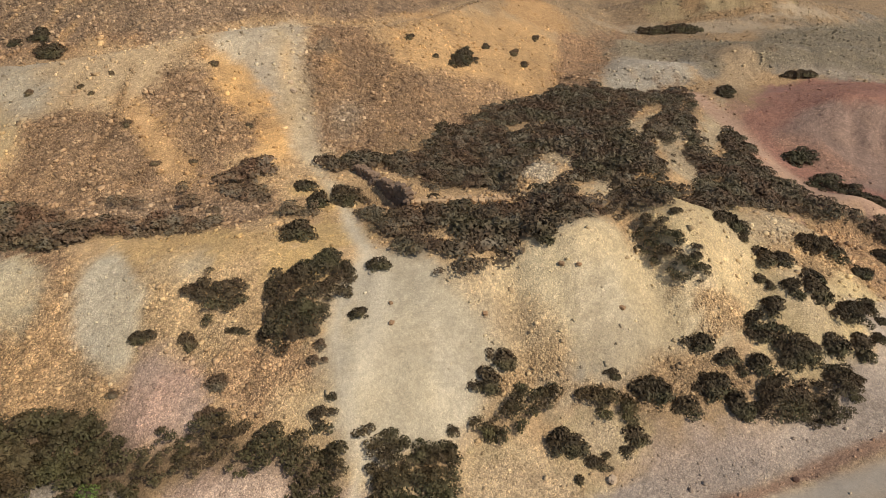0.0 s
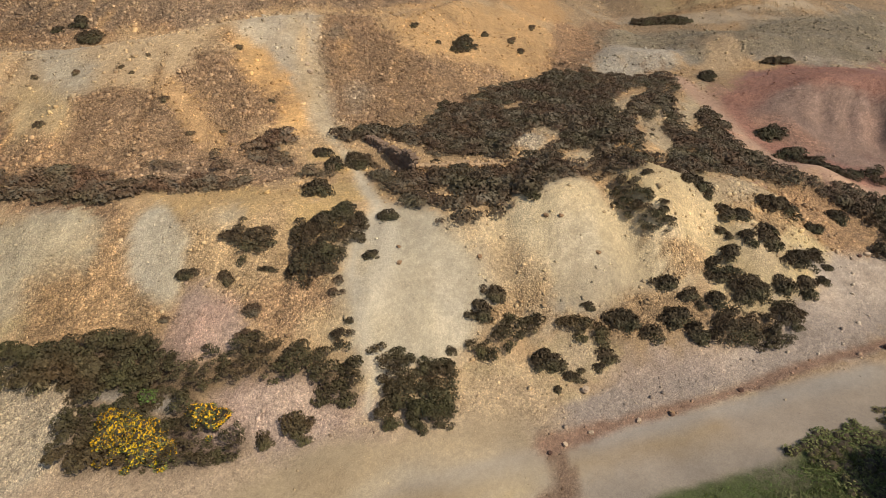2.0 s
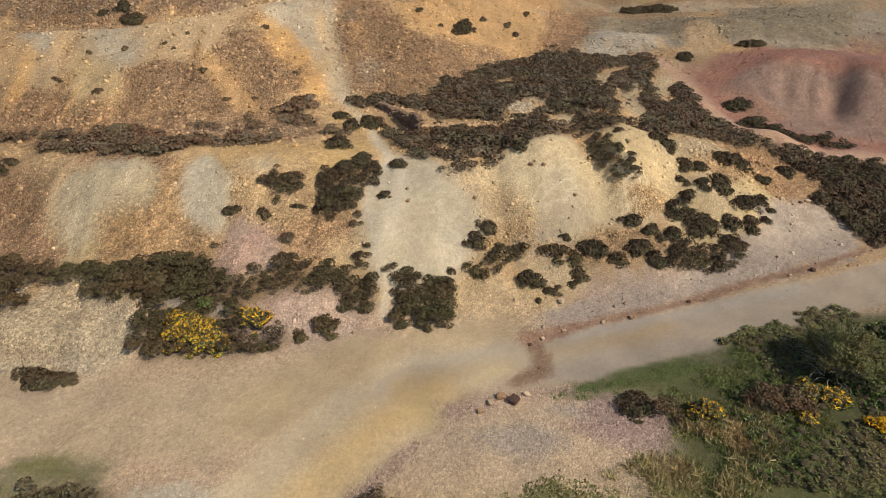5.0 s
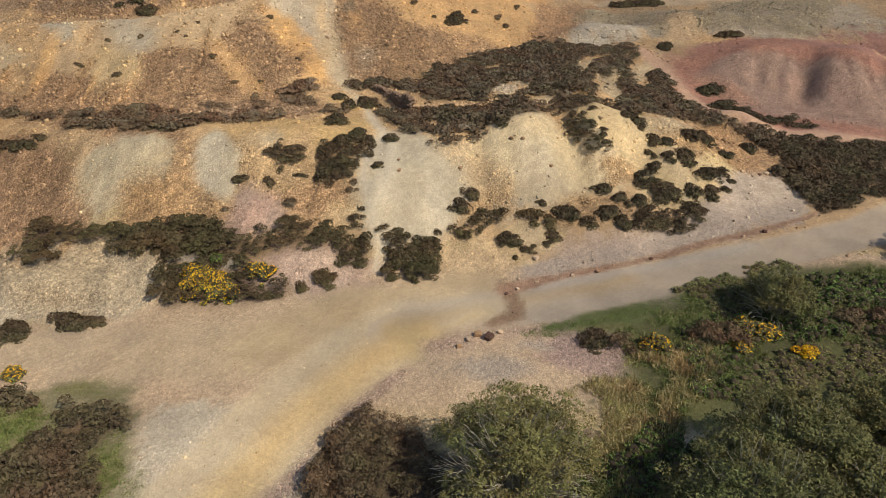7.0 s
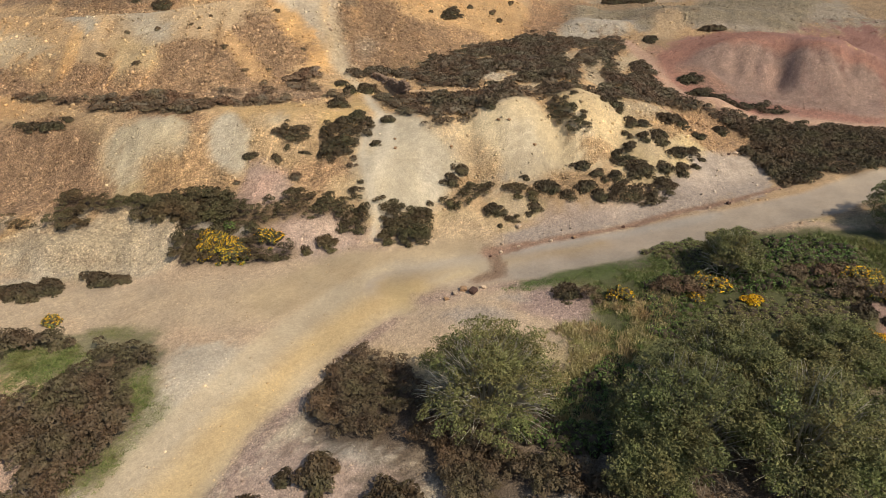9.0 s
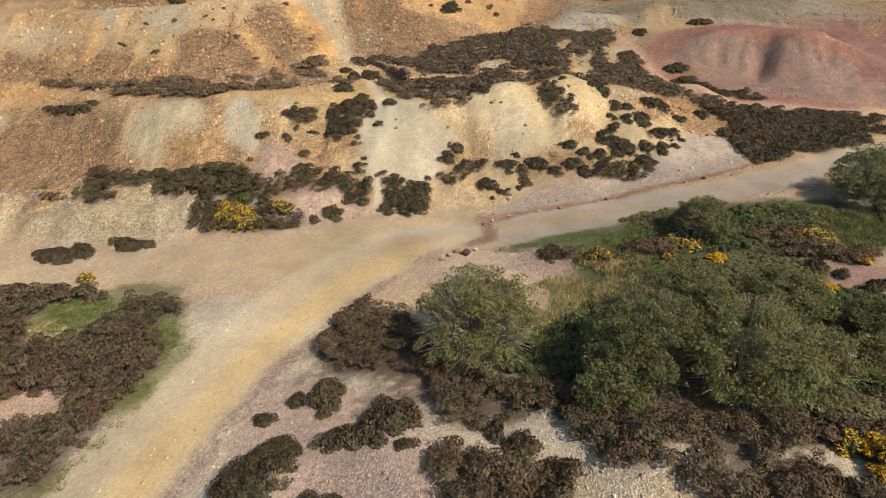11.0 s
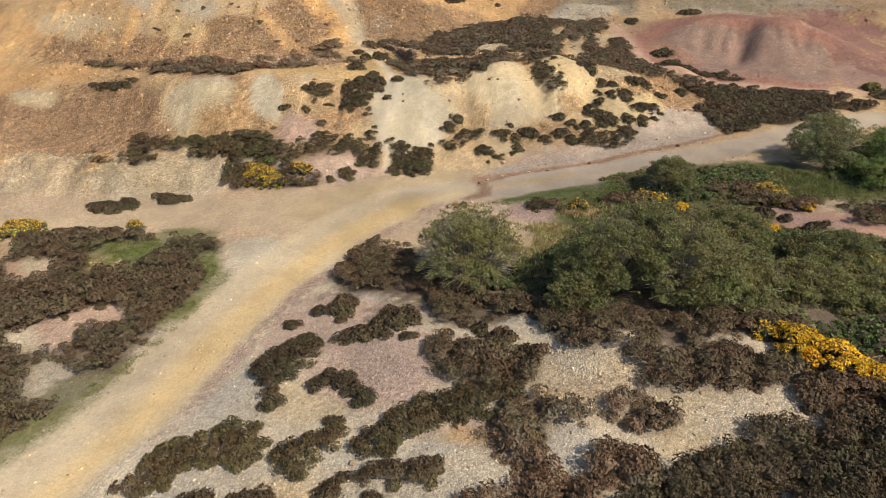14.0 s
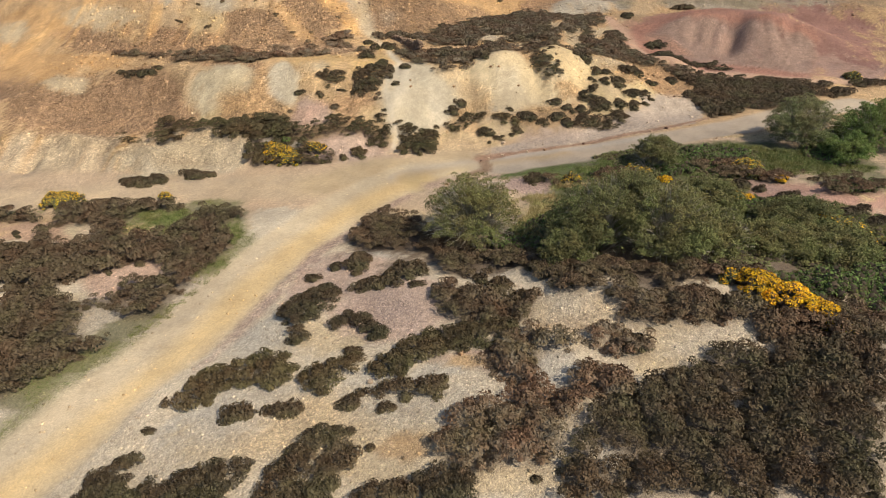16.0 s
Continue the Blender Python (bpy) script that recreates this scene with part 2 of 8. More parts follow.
# Gullies between the cones of the first slope
mound(9.4, 27.4, 0.9, 2.6, -0.55)
mound(3.2, 25.6, 1.3, 2.4, -0.55)
mound(3.5, 22.2, 0.8, 3.6, -0.4, 8)
mound(9.8, 23.6, 0.8, 3.2, -0.35)
mound(-7.8, 21.8, 0.8, 3.0, -0.35)
mound(-13.2, 21.8, 0.7, 3.0, -0.35)
mound(-18.6, 21.6, 0.8, 3.0, -0.35)
mound(14.4, 25.5, 0.8, 3.0, -0.35, 15)
mound(-3.9, 31.3, 1.6, 0.8, -0.6, -43)
mound(46.5, 47.5, 6.0, 5.0, 1.1, -20)
mound(60.0, 62.0, 9.0, 6.0, 2.2, -25)
mound(5.4, 34.2, 2.0, 1.5, 0.6)
mound(36.5, 97.0, 7.5, 5.5, 3.6, 0, 1.6)
mound(-1.4, 22.6, 1.9, 3.2, 0.5)
mound(6.6, 25.0, 1.9, 3.4, 0.55)
mound(14.2, 28.0, 2.2, 2.8, 0.5)
mound(10.3, 26.2, 0.8, 2.8, -0.45, 12)
# Knolls of the foreground, the shoulder of the low bank, bulges of the tips
mound(0.5, -7.2, 2.6, 2.0, 0.6)
mound(10.0, -8.6, 2.4, 1.8, 0.65)
mound(16.0, -8.5, 5.0, 3.0, 0.7)
mound(-5.0, -9.2, 2.0, 2.0, 0.5)
mound(-2.8, -3.8, 2.5, 1.8, 0.5)
mound(13.4, -11.0, 3.0, 2.0, 0.4)
mound(8.3, -13.0, 2.0, 1.5, 0.35)
mound(-3.0, -13.5, 5.0, 1.2, 0.2)
mound(-22.0, 13.2, 6.0, 1.2, 0.8)
mound(-29.0, 18.5, 5.0, 2.5, -0.5)
mound(37.5, 52.5, 9.0, 7.0, 0.7)
mound(33.8, 46.0, 2.6, 2.8, -0.55)
mound(35.5, 45.0, 1.0, 2.6, -0.28, -18)
mound(37.9, 44.7, 1.1, 2.6, 0.3, -18)
mound(-20.5, 23.0, 3.2, 2.0, 0.65)
mound(-13.6, 23.8, 1.8, 1.8, 0.5)
mound(-26.0, 25.0, 2.6, 2.0, 0.4)
mound(12.4, 26.8, 1.5, 2.0, 0.55)
mound(15.2, 26.3, 1.5, 2.2, -0.6)
mound(20.5, 33.3, 3.0, 1.5, -0.5)
mound(22.6, 31.8, 2.0, 1.5, -0.45)
mound(16.8, 32.8, 1.5, 1.2, 0.4)
mound(19.4, 61.1, 4, 3.2, 1.3)
mound(24.8, 62.0, 3.2, 2.6, 1)
mound(31.6, 64.7, 6, 3, 0.9)
mound(43.9, 89.6, 9, 5, 2.5)

def grain(metres, seed):
    """Soft random relief over the grid, about -1 to 1."""
    a = blurred(np.random.default_rng(seed).normal(size=(nx, ny)), metres)
    return a / a.std()


N1, N2, N3 = grain(4.0, 1), grain(1.4, 2), grain(0.5, 3)
def streaked(seed, along_y, across_x):
    a = np.random.default_rng(seed).normal(size=(nx, ny))
    for axis, metres in ((1, along_y), (0, across_x)):
        n = max(1, int(round(metres / CELL)))
        k = np.exp(-0.5 * (np.arange(-3 * n, 3 * n + 1) / n) ** 2)
        a = np.moveaxis(np.apply_along_axis(lambda row: np.convolve(row, k, "same"), axis, a), 0, 0)
    return a / a.std()


SPECK = np.random.default_rng(16).normal(size=(nx, ny))
STREAK = 0.7 * streaked(14, 1.6, 0.35) + 0.5 * streaked(15, 3.5, 0.8)
CREAM, GREY, PALE = (0.53, 0.43, 0.27), (0.45, 0.41, 0.31), (0.53, 0.46, 0.34)
ORANGE, OCHRE, RUBBLE = (0.55, 0.325, 0.125), (0.47, 0.315, 0.155), (0.32, 0.195, 0.105)
PINK, RED, TRACK = (0.45, 0.32, 0.255), (0.30, 0.128, 0.108), (0.46, 0.35, 0.21)
TURF, PEAT, RUST = (0.17, 0.165, 0.075), (0.085, 0.06, 0.04), (0.22, 0.12, 0.08)
SOIL = np.empty((nx, ny, 3))
SOIL[:] = OCHRE
COARSE = np.full((nx, ny), 0.25)


def spread(weight, colour, coarse):
    w = np.clip(weight, 0, 1)
    SOIL[:] = SOIL * (1 - w[..., None]) + np.array(colour) * w[..., None]
    COARSE[:] = COARSE * (1 - w) + coarse * w


def soil(cx, cy, rx, ry, colour, turn=0.0, coarse=0.2, edge=0.25, ragged=0.22, much=1.0):
    """A patch of ground of one colour, with a ragged, soft edge."""
    d = oval(cx, cy, rx, ry, turn) + ragged * (0.4 * N2 + 0.6 * N3 + 0.6 * STREAK * np.clip((GY - 15) / 2, 0, 1) + 0.55 * SPECK)
    edge *= 0.6
    spread(much * np.clip((1 + edge - d) / (2 * edge), 0, 1), colour, coarse)


def along(points, x, y):
    """Distance from a line of points, and how far along it the nearest place is, 0 to 1."""
    best, part = np.full(x.shape, 1e9), np.zeros(x.shape)
    n = len(points) - 1
    for i in range(n):
        (ax, ay), (bx, by) = points[i][:2], points[i + 1][:2]
        ux, uy = bx - ax, by - ay
        k = np.clip(((x - ax) * ux + (y - ay) * uy) / (ux * ux + uy * uy), 0, 1)
        d = np.hypot(x - ax - k * ux, y - ay - k * uy)
        part = np.where(d < best, (i + k) / n, part)
        best = np.minimum(best, d)
    return best, part


def way(points, half, colour, coarse=0.1, edge=0.4, ragged=0.25, much=1.0, sink=0.0):
    """A track or trail along a line."""
    d, part = along(points, GX, GY)
    d = d + ragged * (0.6 * N2 + 0.4 * N3 + 0.25 * SPECK)
    w = np.clip((half + edge - d) / (2 * edge), 0, 1) * much
    spread(w, colour, coarse)
    if sink:
        HEIGHT[:] -= sink * blurred(w, 0.3)


main_track = [(-30, -46), (-22, -34), (-17.5, -24), (-15.4, -18.9), (-14.4, -15.6), (-12.6, -11.3), (-10.9, -5.2), (-9.3, -0.3), (-7.1, 4.5), (-4.2, 8.2), (-1.7, 10.6)]
right_track = [(-1.7, 10.6), (2.1, 11.9), (6.9, 13.0), (11.9, 14.7), (17.0, 16.2), (22.3, 17.4), (27.9, 19.3), (33.5, 22.4), (42, 26)]
left_track = [(-4.2, 9.0), (-11.5, 8.6), (-16.3, 8.6), (-21.9, 8.3), (-27.5, 7.4), (-33.7, 6.1), (-50, 3)]
foot_trail = [(-3.4, 15.7), (-3.2, 17.1), (-3.6, 17.9), (-4.1, 19.6), (-4.6, 21.6), (-4.4, 23.6), (-3.5, 25.4), (-4.5, 27.9), (-5.4, 30.2), (-6.4, 32.6), (-8.4, 36.2), (-9.2, 38.2), (-10.1, 41.8), (-11.9, 47.4)]
red_loop = [(22.3, 54.8), (23.3, 48.3), (23.4, 41.8), (24.0, 36.4), (27.5, 34.5), (33.1, 34.6), (37.5, 33.5), (44.0, 32.3)]


LEMON, YELLOW, SAND, GOLD = (0.50, 0.40, 0.20), (0.55, 0.37, 0.14), (0.54, 0.42, 0.21), (0.42, 0.25, 0.09)
PALEGREEN, LILAC, GREYSTONE, DARKSTONE = (0.49, 0.43, 0.30), (0.44, 0.365, 0.29), (0.46, 0.43, 0.355), (0.25, 0.185, 0.12)
FARGREY, ROSE, BUFF, RUSTDARK = (0.36, 0.325, 0.25), (0.47, 0.345, 0.275), (0.52, 0.37, 0.20), (0.20, 0.11, 0.075)
OLIVESTONE, FARPALE, FARBLUE, FARTAN = (0.33, 0.28, 0.19), (0.47, 0.42, 0.32), (0.42, 0.41, 0.35), (0.47, 0.38, 0.25)
SALMON, REDPINK, LILACRED, GULLYSHADE = (0.46, 0.29, 0.19), (0.41, 0.22, 0.17), (0.39, 0.245, 0.205), (0.17, 0.078, 0.072)
# Ground colours by zone: upper slopes, first slope, the flat by the tracks, the foreground
spread(np.clip((GY - 26) / 2, 0, 1), OCHRE, 0.5)
spread(np.clip((17 + 0.4 * N2 - GY) / 0.8, 0, 1) * np.clip((GX + 5) / 2, 0, 1), SAND, 0.4)
spread(np.clip((16 + 0.6 * N2 - GY) / 0.8, 0, 1) * np.clip((GY - 3) / 2, 0, 1), (0.53, 0.395, 0.26), 0.3)
spread(np.clip((2 + N2 - GY) / 2, 0, 1), PALE, 0.32)
spread(np.clip((GY - 62) / 10, 0, 1), (0.35, 0.25, 0.14), 0.6)
# Patches of spoil
soil(-19.1, 30.7, 12.81, 2.88, RUBBLE, -1, 0.8, 0.3)
soil(-27.5, 31.0, 6.07, 2.52, RUBBLE, -19, 0.8, 0.3)
soil(-29.8, 44.7, 7.02, 2.95, RUBBLE, -27, 0.8, 0.3)
soil(-21.4, 47.4, 9.74, 2.06, RUBBLE, -6, 0.8, 0.3)
soil(-4.3, 43.1, 8.28, 4.50, RUBBLE, 74, 0.8, 0.3)
soil(-7.7, 49.5, 6.41, 2.34, RUBBLE, -90, 0.8, 0.3)
soil(-34.8, 42.1, 5.23, 1.45, RUBBLE, -57, 0.8, 0.3)
soil(-36.5, 49.6, 7.43, 2.17, ORANGE, -18, 0.35, 0.35)
soil(-20.7, 41.6, 10.15, 3.36, ORANGE, 2, 0.35, 0.35)
soil(-16.8, 34.7, 2.95, 0.92, ORANGE, -51, 0.35, 0.35)
soil(-13.7, 41.5, 6.12, 2.77, ORANGE, -84, 0.35, 0.35)
soil(-10.7, 37.7, 4.99, 1.77, ORANGE, -84, 0.35, 0.35)
soil(3.4, 59.0, 8.07, 5.98, ORANGE, -55, 0.35, 0.35)
soil(10.5, 67.2, 15.22, 5.06, ORANGE, 85, 0.35, 0.35)
soil(-27.5, 35.9, 5.28, 2.61, BUFF, -20, 0.3, 0.4)
soil(-24.2, 37.7, 3.95, 2.52, BUFF, -47, 0.3, 0.4)
soil(-32.2, 40.6, 5.25, 2.08, BUFF, -51, 0.3, 0.4)
soil(-19.3, 38.7, 2.48, 1.83, BUFF, -3, 0.3, 0.4)
soil(6.8, 65.6, 6.23, 3.33, BUFF, 32, 0.3, 0.4)
soil(-25.0, 34.1, 4.05, 1.64, BUFF, -58, 0.3, 0.4)
soil(-21.8, 37.2, 2.62, 1.25, BUFF, -8, 0.3, 0.4)
soil(-27.7, 39.9, 3.72, 1.35, GREY, -38, 0.3, 0.4)
soil(-25.4, 39.9, 2.11, 1.34, GREY, -37, 0.3, 0.4)
soil(-32.8, 39.9, 3.35, 0.89, GREY, -51, 0.3, 0.4)
soil(-20.0, 32.6, 3.28, 2.56, RUBBLE, -0, 0.95, 0.25)
soil(-14.5, 36.2, 3.04, 2.68, RUBBLE, -34, 0.95, 0.25)
soil(-16.3, 40.3, 1.36, 1.13, RUBBLE, -90, 0.95, 0.25)
soil(-27.6, 31.3, 4.28, 1.48, RUBBLE, -19, 0.95, 0.25)
soil(-31.3, 45.7, 3.43, 1.73, RUBBLE, -23, 0.95, 0.25)
soil(-22.5, 28.4, 5.74, 0.77, RUBBLE, -4, 0.95, 0.25)
soil(-15.6, 28.9, 7.12, 1.49, RUBBLE, 2, 0.95, 0.25)
soil(-16.7, 34.7, 2.70, 0.67, ORANGE, -50, 0.4, 0.35)
soil(-15.2, 33.7, 2.16, 0.87, ORANGE, -61, 0.4, 0.35)
soil(-12.8, 44.9, 2.26, 1.49, PALE, 51, 0.4, 0.6)
soil(-11.3, 42.6, 2.83, 1.24, PALE, -74, 0.4, 0.6)
soil(-8.9, 44.6, 2.82, 0.93, DARKSTONE, -89, 0.9, 0.5)
soil(-2.3, 39.4, 3.82, 1.98, OCHRE, 28, 0.8, 0.4)
soil(-7.1, 35.7, 1.78, 0.91, OCHRE, 37, 0.8, 0.4)
soil(-21.3, 25.1, 5.26, 0.94, RUBBLE, -5, 0.9, 0.5)
soil(-18.3, 20.3, 3.39, 1.92, RUBBLE, -7, 0.9, 0.5)
soil(-16.7, 22.1, 3.71, 0.71, RUBBLE, -72, 0.9, 0.5)
soil(-23.9, 20.6, 3.16, 1.43, RUBBLE, -55, 0.9, 0.5)
soil(-10.2, 21.0, 3.15, 1.62, RUBBLE, -5, 0.9, 0.5)
soil(-7.0, 19.7, 1.97, 1.53, RUBBLE, -31, 0.9, 0.5)
soil(-21.0, 20.9, 2.69, 1.78, LEMON, -47, 0.3, 0.3)
soil(-18.9, 23.0, 1.96, 1.15, LEMON, -67, 0.3, 0.3)
soil(-21.7, 19.3, 1.64, 0.99, LEMON, -40, 0.3, 0.3)
soil(-21.8, 22.4, 2.83, 1.72, PALEGREEN, -33, 0.2, 0.6)
soil(-19.7, 23.0, 2.24, 1.56, PALEGREEN, -13, 0.2, 0.6)
soil(-14.6, 22.6, 2.47, 1.03, PALEGREEN, -72, 0.15, 0.4)
soil(-14.3, 20.9, 1.44, 1.10, PALEGREEN, -43, 0.15, 0.4)
soil(-10.1, 25.3, 4.24, 1.23, YELLOW, 5, 0.3, 0.3)
soil(-11.8, 24.4, 1.35, 1.19, YELLOW, -38, 0.3, 0.3)
soil(-8.3, 24.5, 1.62, 0.94, YELLOW, 2, 0.3, 0.3)
soil(-6.3, 25.0, 1.32, 0.95, YELLOW, -0, 0.3, 0.3)
soil(-11.9, 23.5, 1.57, 1.29, CREAM, -5, 0.4, 0.3)
soil(-12.8, 22.2, 1.86, 0.80, CREAM, -76, 0.4, 0.3)
soil(-9.7, 21.4, 3.49, 1.27, OCHRE, -4, 0.75, 0.4)
soil(-16.4, 19.7, 1.97, 1.30, OCHRE, -20, 0.75, 0.4)
soil(-6.2, 18.4, 1.80, 1.09, OCHRE, -8, 0.75, 0.4)
soil(-11.4, 19.1, 1.87, 1.49, PINK, -44, 0.4, 0.3)
soil(-12.3, 18.1, 0.95, 0.73, PINK, -29, 0.4, 0.3)
soil(-3.4, 20.2, 3.35, 1.64, CREAM, -87, 0.25, 0.3)
soil(-1.0, 21.7, 3.80, 2.73, CREAM, 79, 0.25, 0.3)
soil(6.2, 23.4, 4.22, 3.27, CREAM, 45, 0.25, 0.3)
soil(11.8, 25.3, 3.58, 2.53, CREAM, 35, 0.25, 0.3)
soil(1.9, 23.3, 2.57, 2.14, CREAM, 58, 0.25, 0.3)
soil(-1.4, 22.1, 3.14, 2.32, PALEGREEN, 82, 0.12, 0.4)
soil(6.5, 24.0, 3.07, 1.95, PALEGREEN, 74, 0.12, 0.4)
soil(-0.5, 21.4, 3.33, 0.70, PALE, -85, 0.1, 0.5)
soil(-2.7, 18.5, 1.42, 1.15, PALE, 77, 0.1, 0.5)
soil(13.1, 29.2, 4.40, 2.60, SAND, 51, 0.3, 0.35)
soil(16.5, 26.8, 4.49, 2.37, SAND, 39, 0.3, 0.35)
soil(20.1, 25.4, 4.21, 1.88, SAND, 36, 0.3, 0.35)
soil(17.3, 22.7, 3.28, 1.25, SAND, 12, 0.3, 0.35)
soil(6.3, 18.3, 2.11, 1.06, SAND, 4, 0.3, 0.35)
soil(2.9, 16.9, 2.63, 1.37, SAND, 3, 0.3, 0.35)
soil(3.5, 21.2, 3.46, 1.61, CREAM, 6, 0.4, 0.3)
soil(0.9, 20.5, 1.85, 1.46, CREAM, 63, 0.4, 0.3)
soil(4.6, 21.5, 1.63, 0.69, OCHRE, -2, 0.85, 0.35)
soil(13.1, 24.4, 2.08, 0.94, OCHRE, 6, 0.85, 0.35)
soil(9.8, 21.1, 4.56, 1.11, OCHRE, 7, 0.85, 0.35)
soil(3.0, 25.9, 1.67, 1.24, OCHRE, 6, 0.85, 0.35)
soil(19.8, 29.5, 4.93, 1.54, OCHRE, 35, 0.85, 0.35)
soil(23.7, 31.0, 3.13, 2.05, GOLD, 57, 0.85, 0.3)
soil(24.4, 28.8, 3.08, 1.93, GOLD, 60, 0.85, 0.3)
soil(21.7, 23.9, 2.59, 0.82, GOLD, 61, 0.85, 0.3)
soil(19.0, 21.6, 1.16, 0.66, GOLD, 26, 0.85, 0.3)
soil(23.6, 24.4, 4.45, 2.33, LILAC, 39, 0.2, 0.3)
soil(20.2, 21.4, 2.86, 1.40, LILAC, 16, 0.2, 0.3)
soil(24.8, 22.7, 4.03, 1.65, LILAC, 55, 0.2, 0.3)
soil(8.9, 16.3, 5.39, 0.89, LILAC, 19, 0.22, 0.4)
soil(15.5, 18.8, 5.07, 0.77, LILAC, 15, 0.22, 0.4)
soil(-6.4, 15.5, 2.91, 1.26, PINK, 3, 0.45, 0.3)
soil(-3.5, 13.8, 2.43, 0.93, PINK, -2, 0.45, 0.3)
soil(1.9, 13.7, 2.40, 0.72, PINK, -0, 0.45, 0.3)
soil(-9.9, 13.7, 1.34, 0.90, PINK, -8, 0.45, 0.3)
soil(2.6, 16.3, 2.30, 1.11, OCHRE, 2, 0.6, 0.4)
soil(-19.4, 13.8, 3.41, 1.81, CREAM, -8, 0.55, 0.3)
soil(-23.0, 13.2, 3.27, 1.70, CREAM, -15, 0.55, 0.3)
soil(-26.4, 13.8, 2.96, 1.62, CREAM, -31, 0.55, 0.3)
soil(-18.1, 14.4, 1.87, 1.28, PALE, -25, 0.45, 0.35)
soil(-20.8, 13.4, 1.70, 1.15, PALE, -32, 0.45, 0.35)
soil(-24.8, 12.3, 1.54, 0.61, PALE, -7, 0.45, 0.35)
soil(-26.0, 16.6, 3.24, 1.15, PINK, -12, 0.5, 0.35)
soil(-22.9, 15.6, 2.11, 0.77, PINK, -9, 0.5, 0.35)
soil(-14.8, 15.8, 0.73, 0.39, GREYSTONE, -5, 0.3, 0.3)
soil(-12.2, 15.4, 0.61, 0.37, GREYSTONE, -4, 0.3, 0.3)
soil(-19.5, 13.7, 2.25, 1.49, PALE, -39, 0.6, 0.4)
soil(-18.2, 11.9, 1.31, 0.60, PALE, -6, 0.6, 0.4)
soil(21.5, 66.8, 10.25, 4.14, FARGREY, 70, 0.5, 0.35)
soil(26.4, 67.9, 7.76, 2.91, FARGREY, 75, 0.5, 0.35)
soil(38.5, 68.3, 9.46, 4.80, FARGREY, 51, 0.5, 0.35)
soil(44.3, 65.7, 10.75, 4.52, FARGREY, 48, 0.5, 0.35)
soil(54.6, 76.3, 16.57, 3.35, FARGREY, 52, 0.5, 0.35)
soil(34.9, 72.9, 11.53, 3.53, FARGREY, 63, 0.5, 0.35)
soil(28.8, 64.9, 13.57, 2.31, OCHRE, 71, 0.3, 0.5)
soil(32.0, 71.4, 10.68, 1.79, OCHRE, 69, 0.3, 0.5)
soil(53.0, 64.6, 14.65, 5.54, RUBBLE, 66, 0.6, 0.4)
soil(49.9, 51.8, 12.77, 2.23, RUBBLE, 52, 0.6, 0.4)
soil(55.0, 75.7, 16.83, 5.46, FARGREY, 75, 0.5, 0.4)
soil(48.3, 51.7, 11.56, 1.57, FARGREY, 57, 0.5, 0.4)
soil(29.3, 49.9, 9.28, 5.03, REDPINK, 72, 0.3, 0.25)
soil(27.4, 40.4, 8.17, 5.33, REDPINK, -86, 0.3, 0.25)
soil(34.7, 36.4, 9.10, 3.20, REDPINK, -1, 0.3, 0.25)
soil(38.7, 49.1, 10.82, 8.91, RED, -49, 0.25, 0.2)
soil(33.9, 53.2, 7.15, 5.31, RED, -53, 0.25, 0.2)
soil(45.2, 52.1, 10.31, 7.71, RED, 48, 0.25, 0.2)
soil(32.2, 45.8, 4.53, 3.68, LILACRED, -33, 0.35, 0.3)
soil(37.4, 41.6, 4.82, 3.72, LILACRED, 5, 0.35, 0.3)
soil(38.9, 38.7, 5.12, 2.81, LILACRED, 12, 0.35, 0.3)
soil(42.1, 43.4, 4.02, 2.66, LILACRED, 31, 0.35, 0.3)
soil(33.6, 53.3, 7.63, 5.30, RED, -16, 0.15, 0.3)
soil(40.8, 50.1, 6.77, 6.05, RED, 76, 0.15, 0.3)
# Shade in the red tip's gully, laid into the soil as darker red
soil(36.3, 46.8, 2.72, 0.87, GULLYSHADE, 59, 0.2, 0.5)
soil(36.0, 44.2, 3.35, 0.66, GULLYSHADE, 72, 0.2, 0.5)
soil(15.9, 43.0, 3.03, 1.82, CREAM, 44, 0.5, 0.3)
soil(16.2, 38.0, 4.01, 1.24, CREAM, 68, 0.5, 0.3)
soil(16.3, 45.0, 4.44, 1.01, CREAM, 65, 0.5, 0.3)
soil(20.8, 46.7, 6.87, 0.79, CREAM, 66, 0.5, 0.3)
soil(8.0, 37.1, 3.06, 1.56, CREAM, -69, 0.5, 0.3)
soil(9.5, 32.0, 2.15, 1.53, CREAM, 32, 0.5, 0.3)
soil(8.0, 29.7, 1.97, 1.12, OCHRE, 19, 0.6, 0.3)
soil(1.0, 27.9, 2.12, 1.23, OCHRE, 0, 0.6, 0.3)
soil(-0.4, 29.7, 1.48, 0.73, OCHRE, -3, 0.6, 0.3)
soil(3.0, 25.6, 1.34, 0.69, OCHRE, 5, 0.6, 0.3)
soil(-5.9, 30.3, 1.48, 1.24, YELLOW, 74, 0.3, 0.3)
soil(-6.6, 26.8, 1.69, 0.91, YELLOW, 8, 0.3, 0.3)
soil(-5.2, 27.0, 1.38, 1.06, YELLOW, 16, 0.3, 0.3)
soil(-7.7, 31.3, 1.12, 0.93, YELLOW, 18, 0.3, 0.3)
soil(-0.5, -8.4, 10.15, 7.94, PALE, -37, 0.32, 0.35)
soil(-7.5, -16.7, 5.96, 3.71, PALE, -25, 0.32, 0.35)
soil(3.0, -18.8, 7.04, 3.71, PALE, -3, 0.32, 0.35)
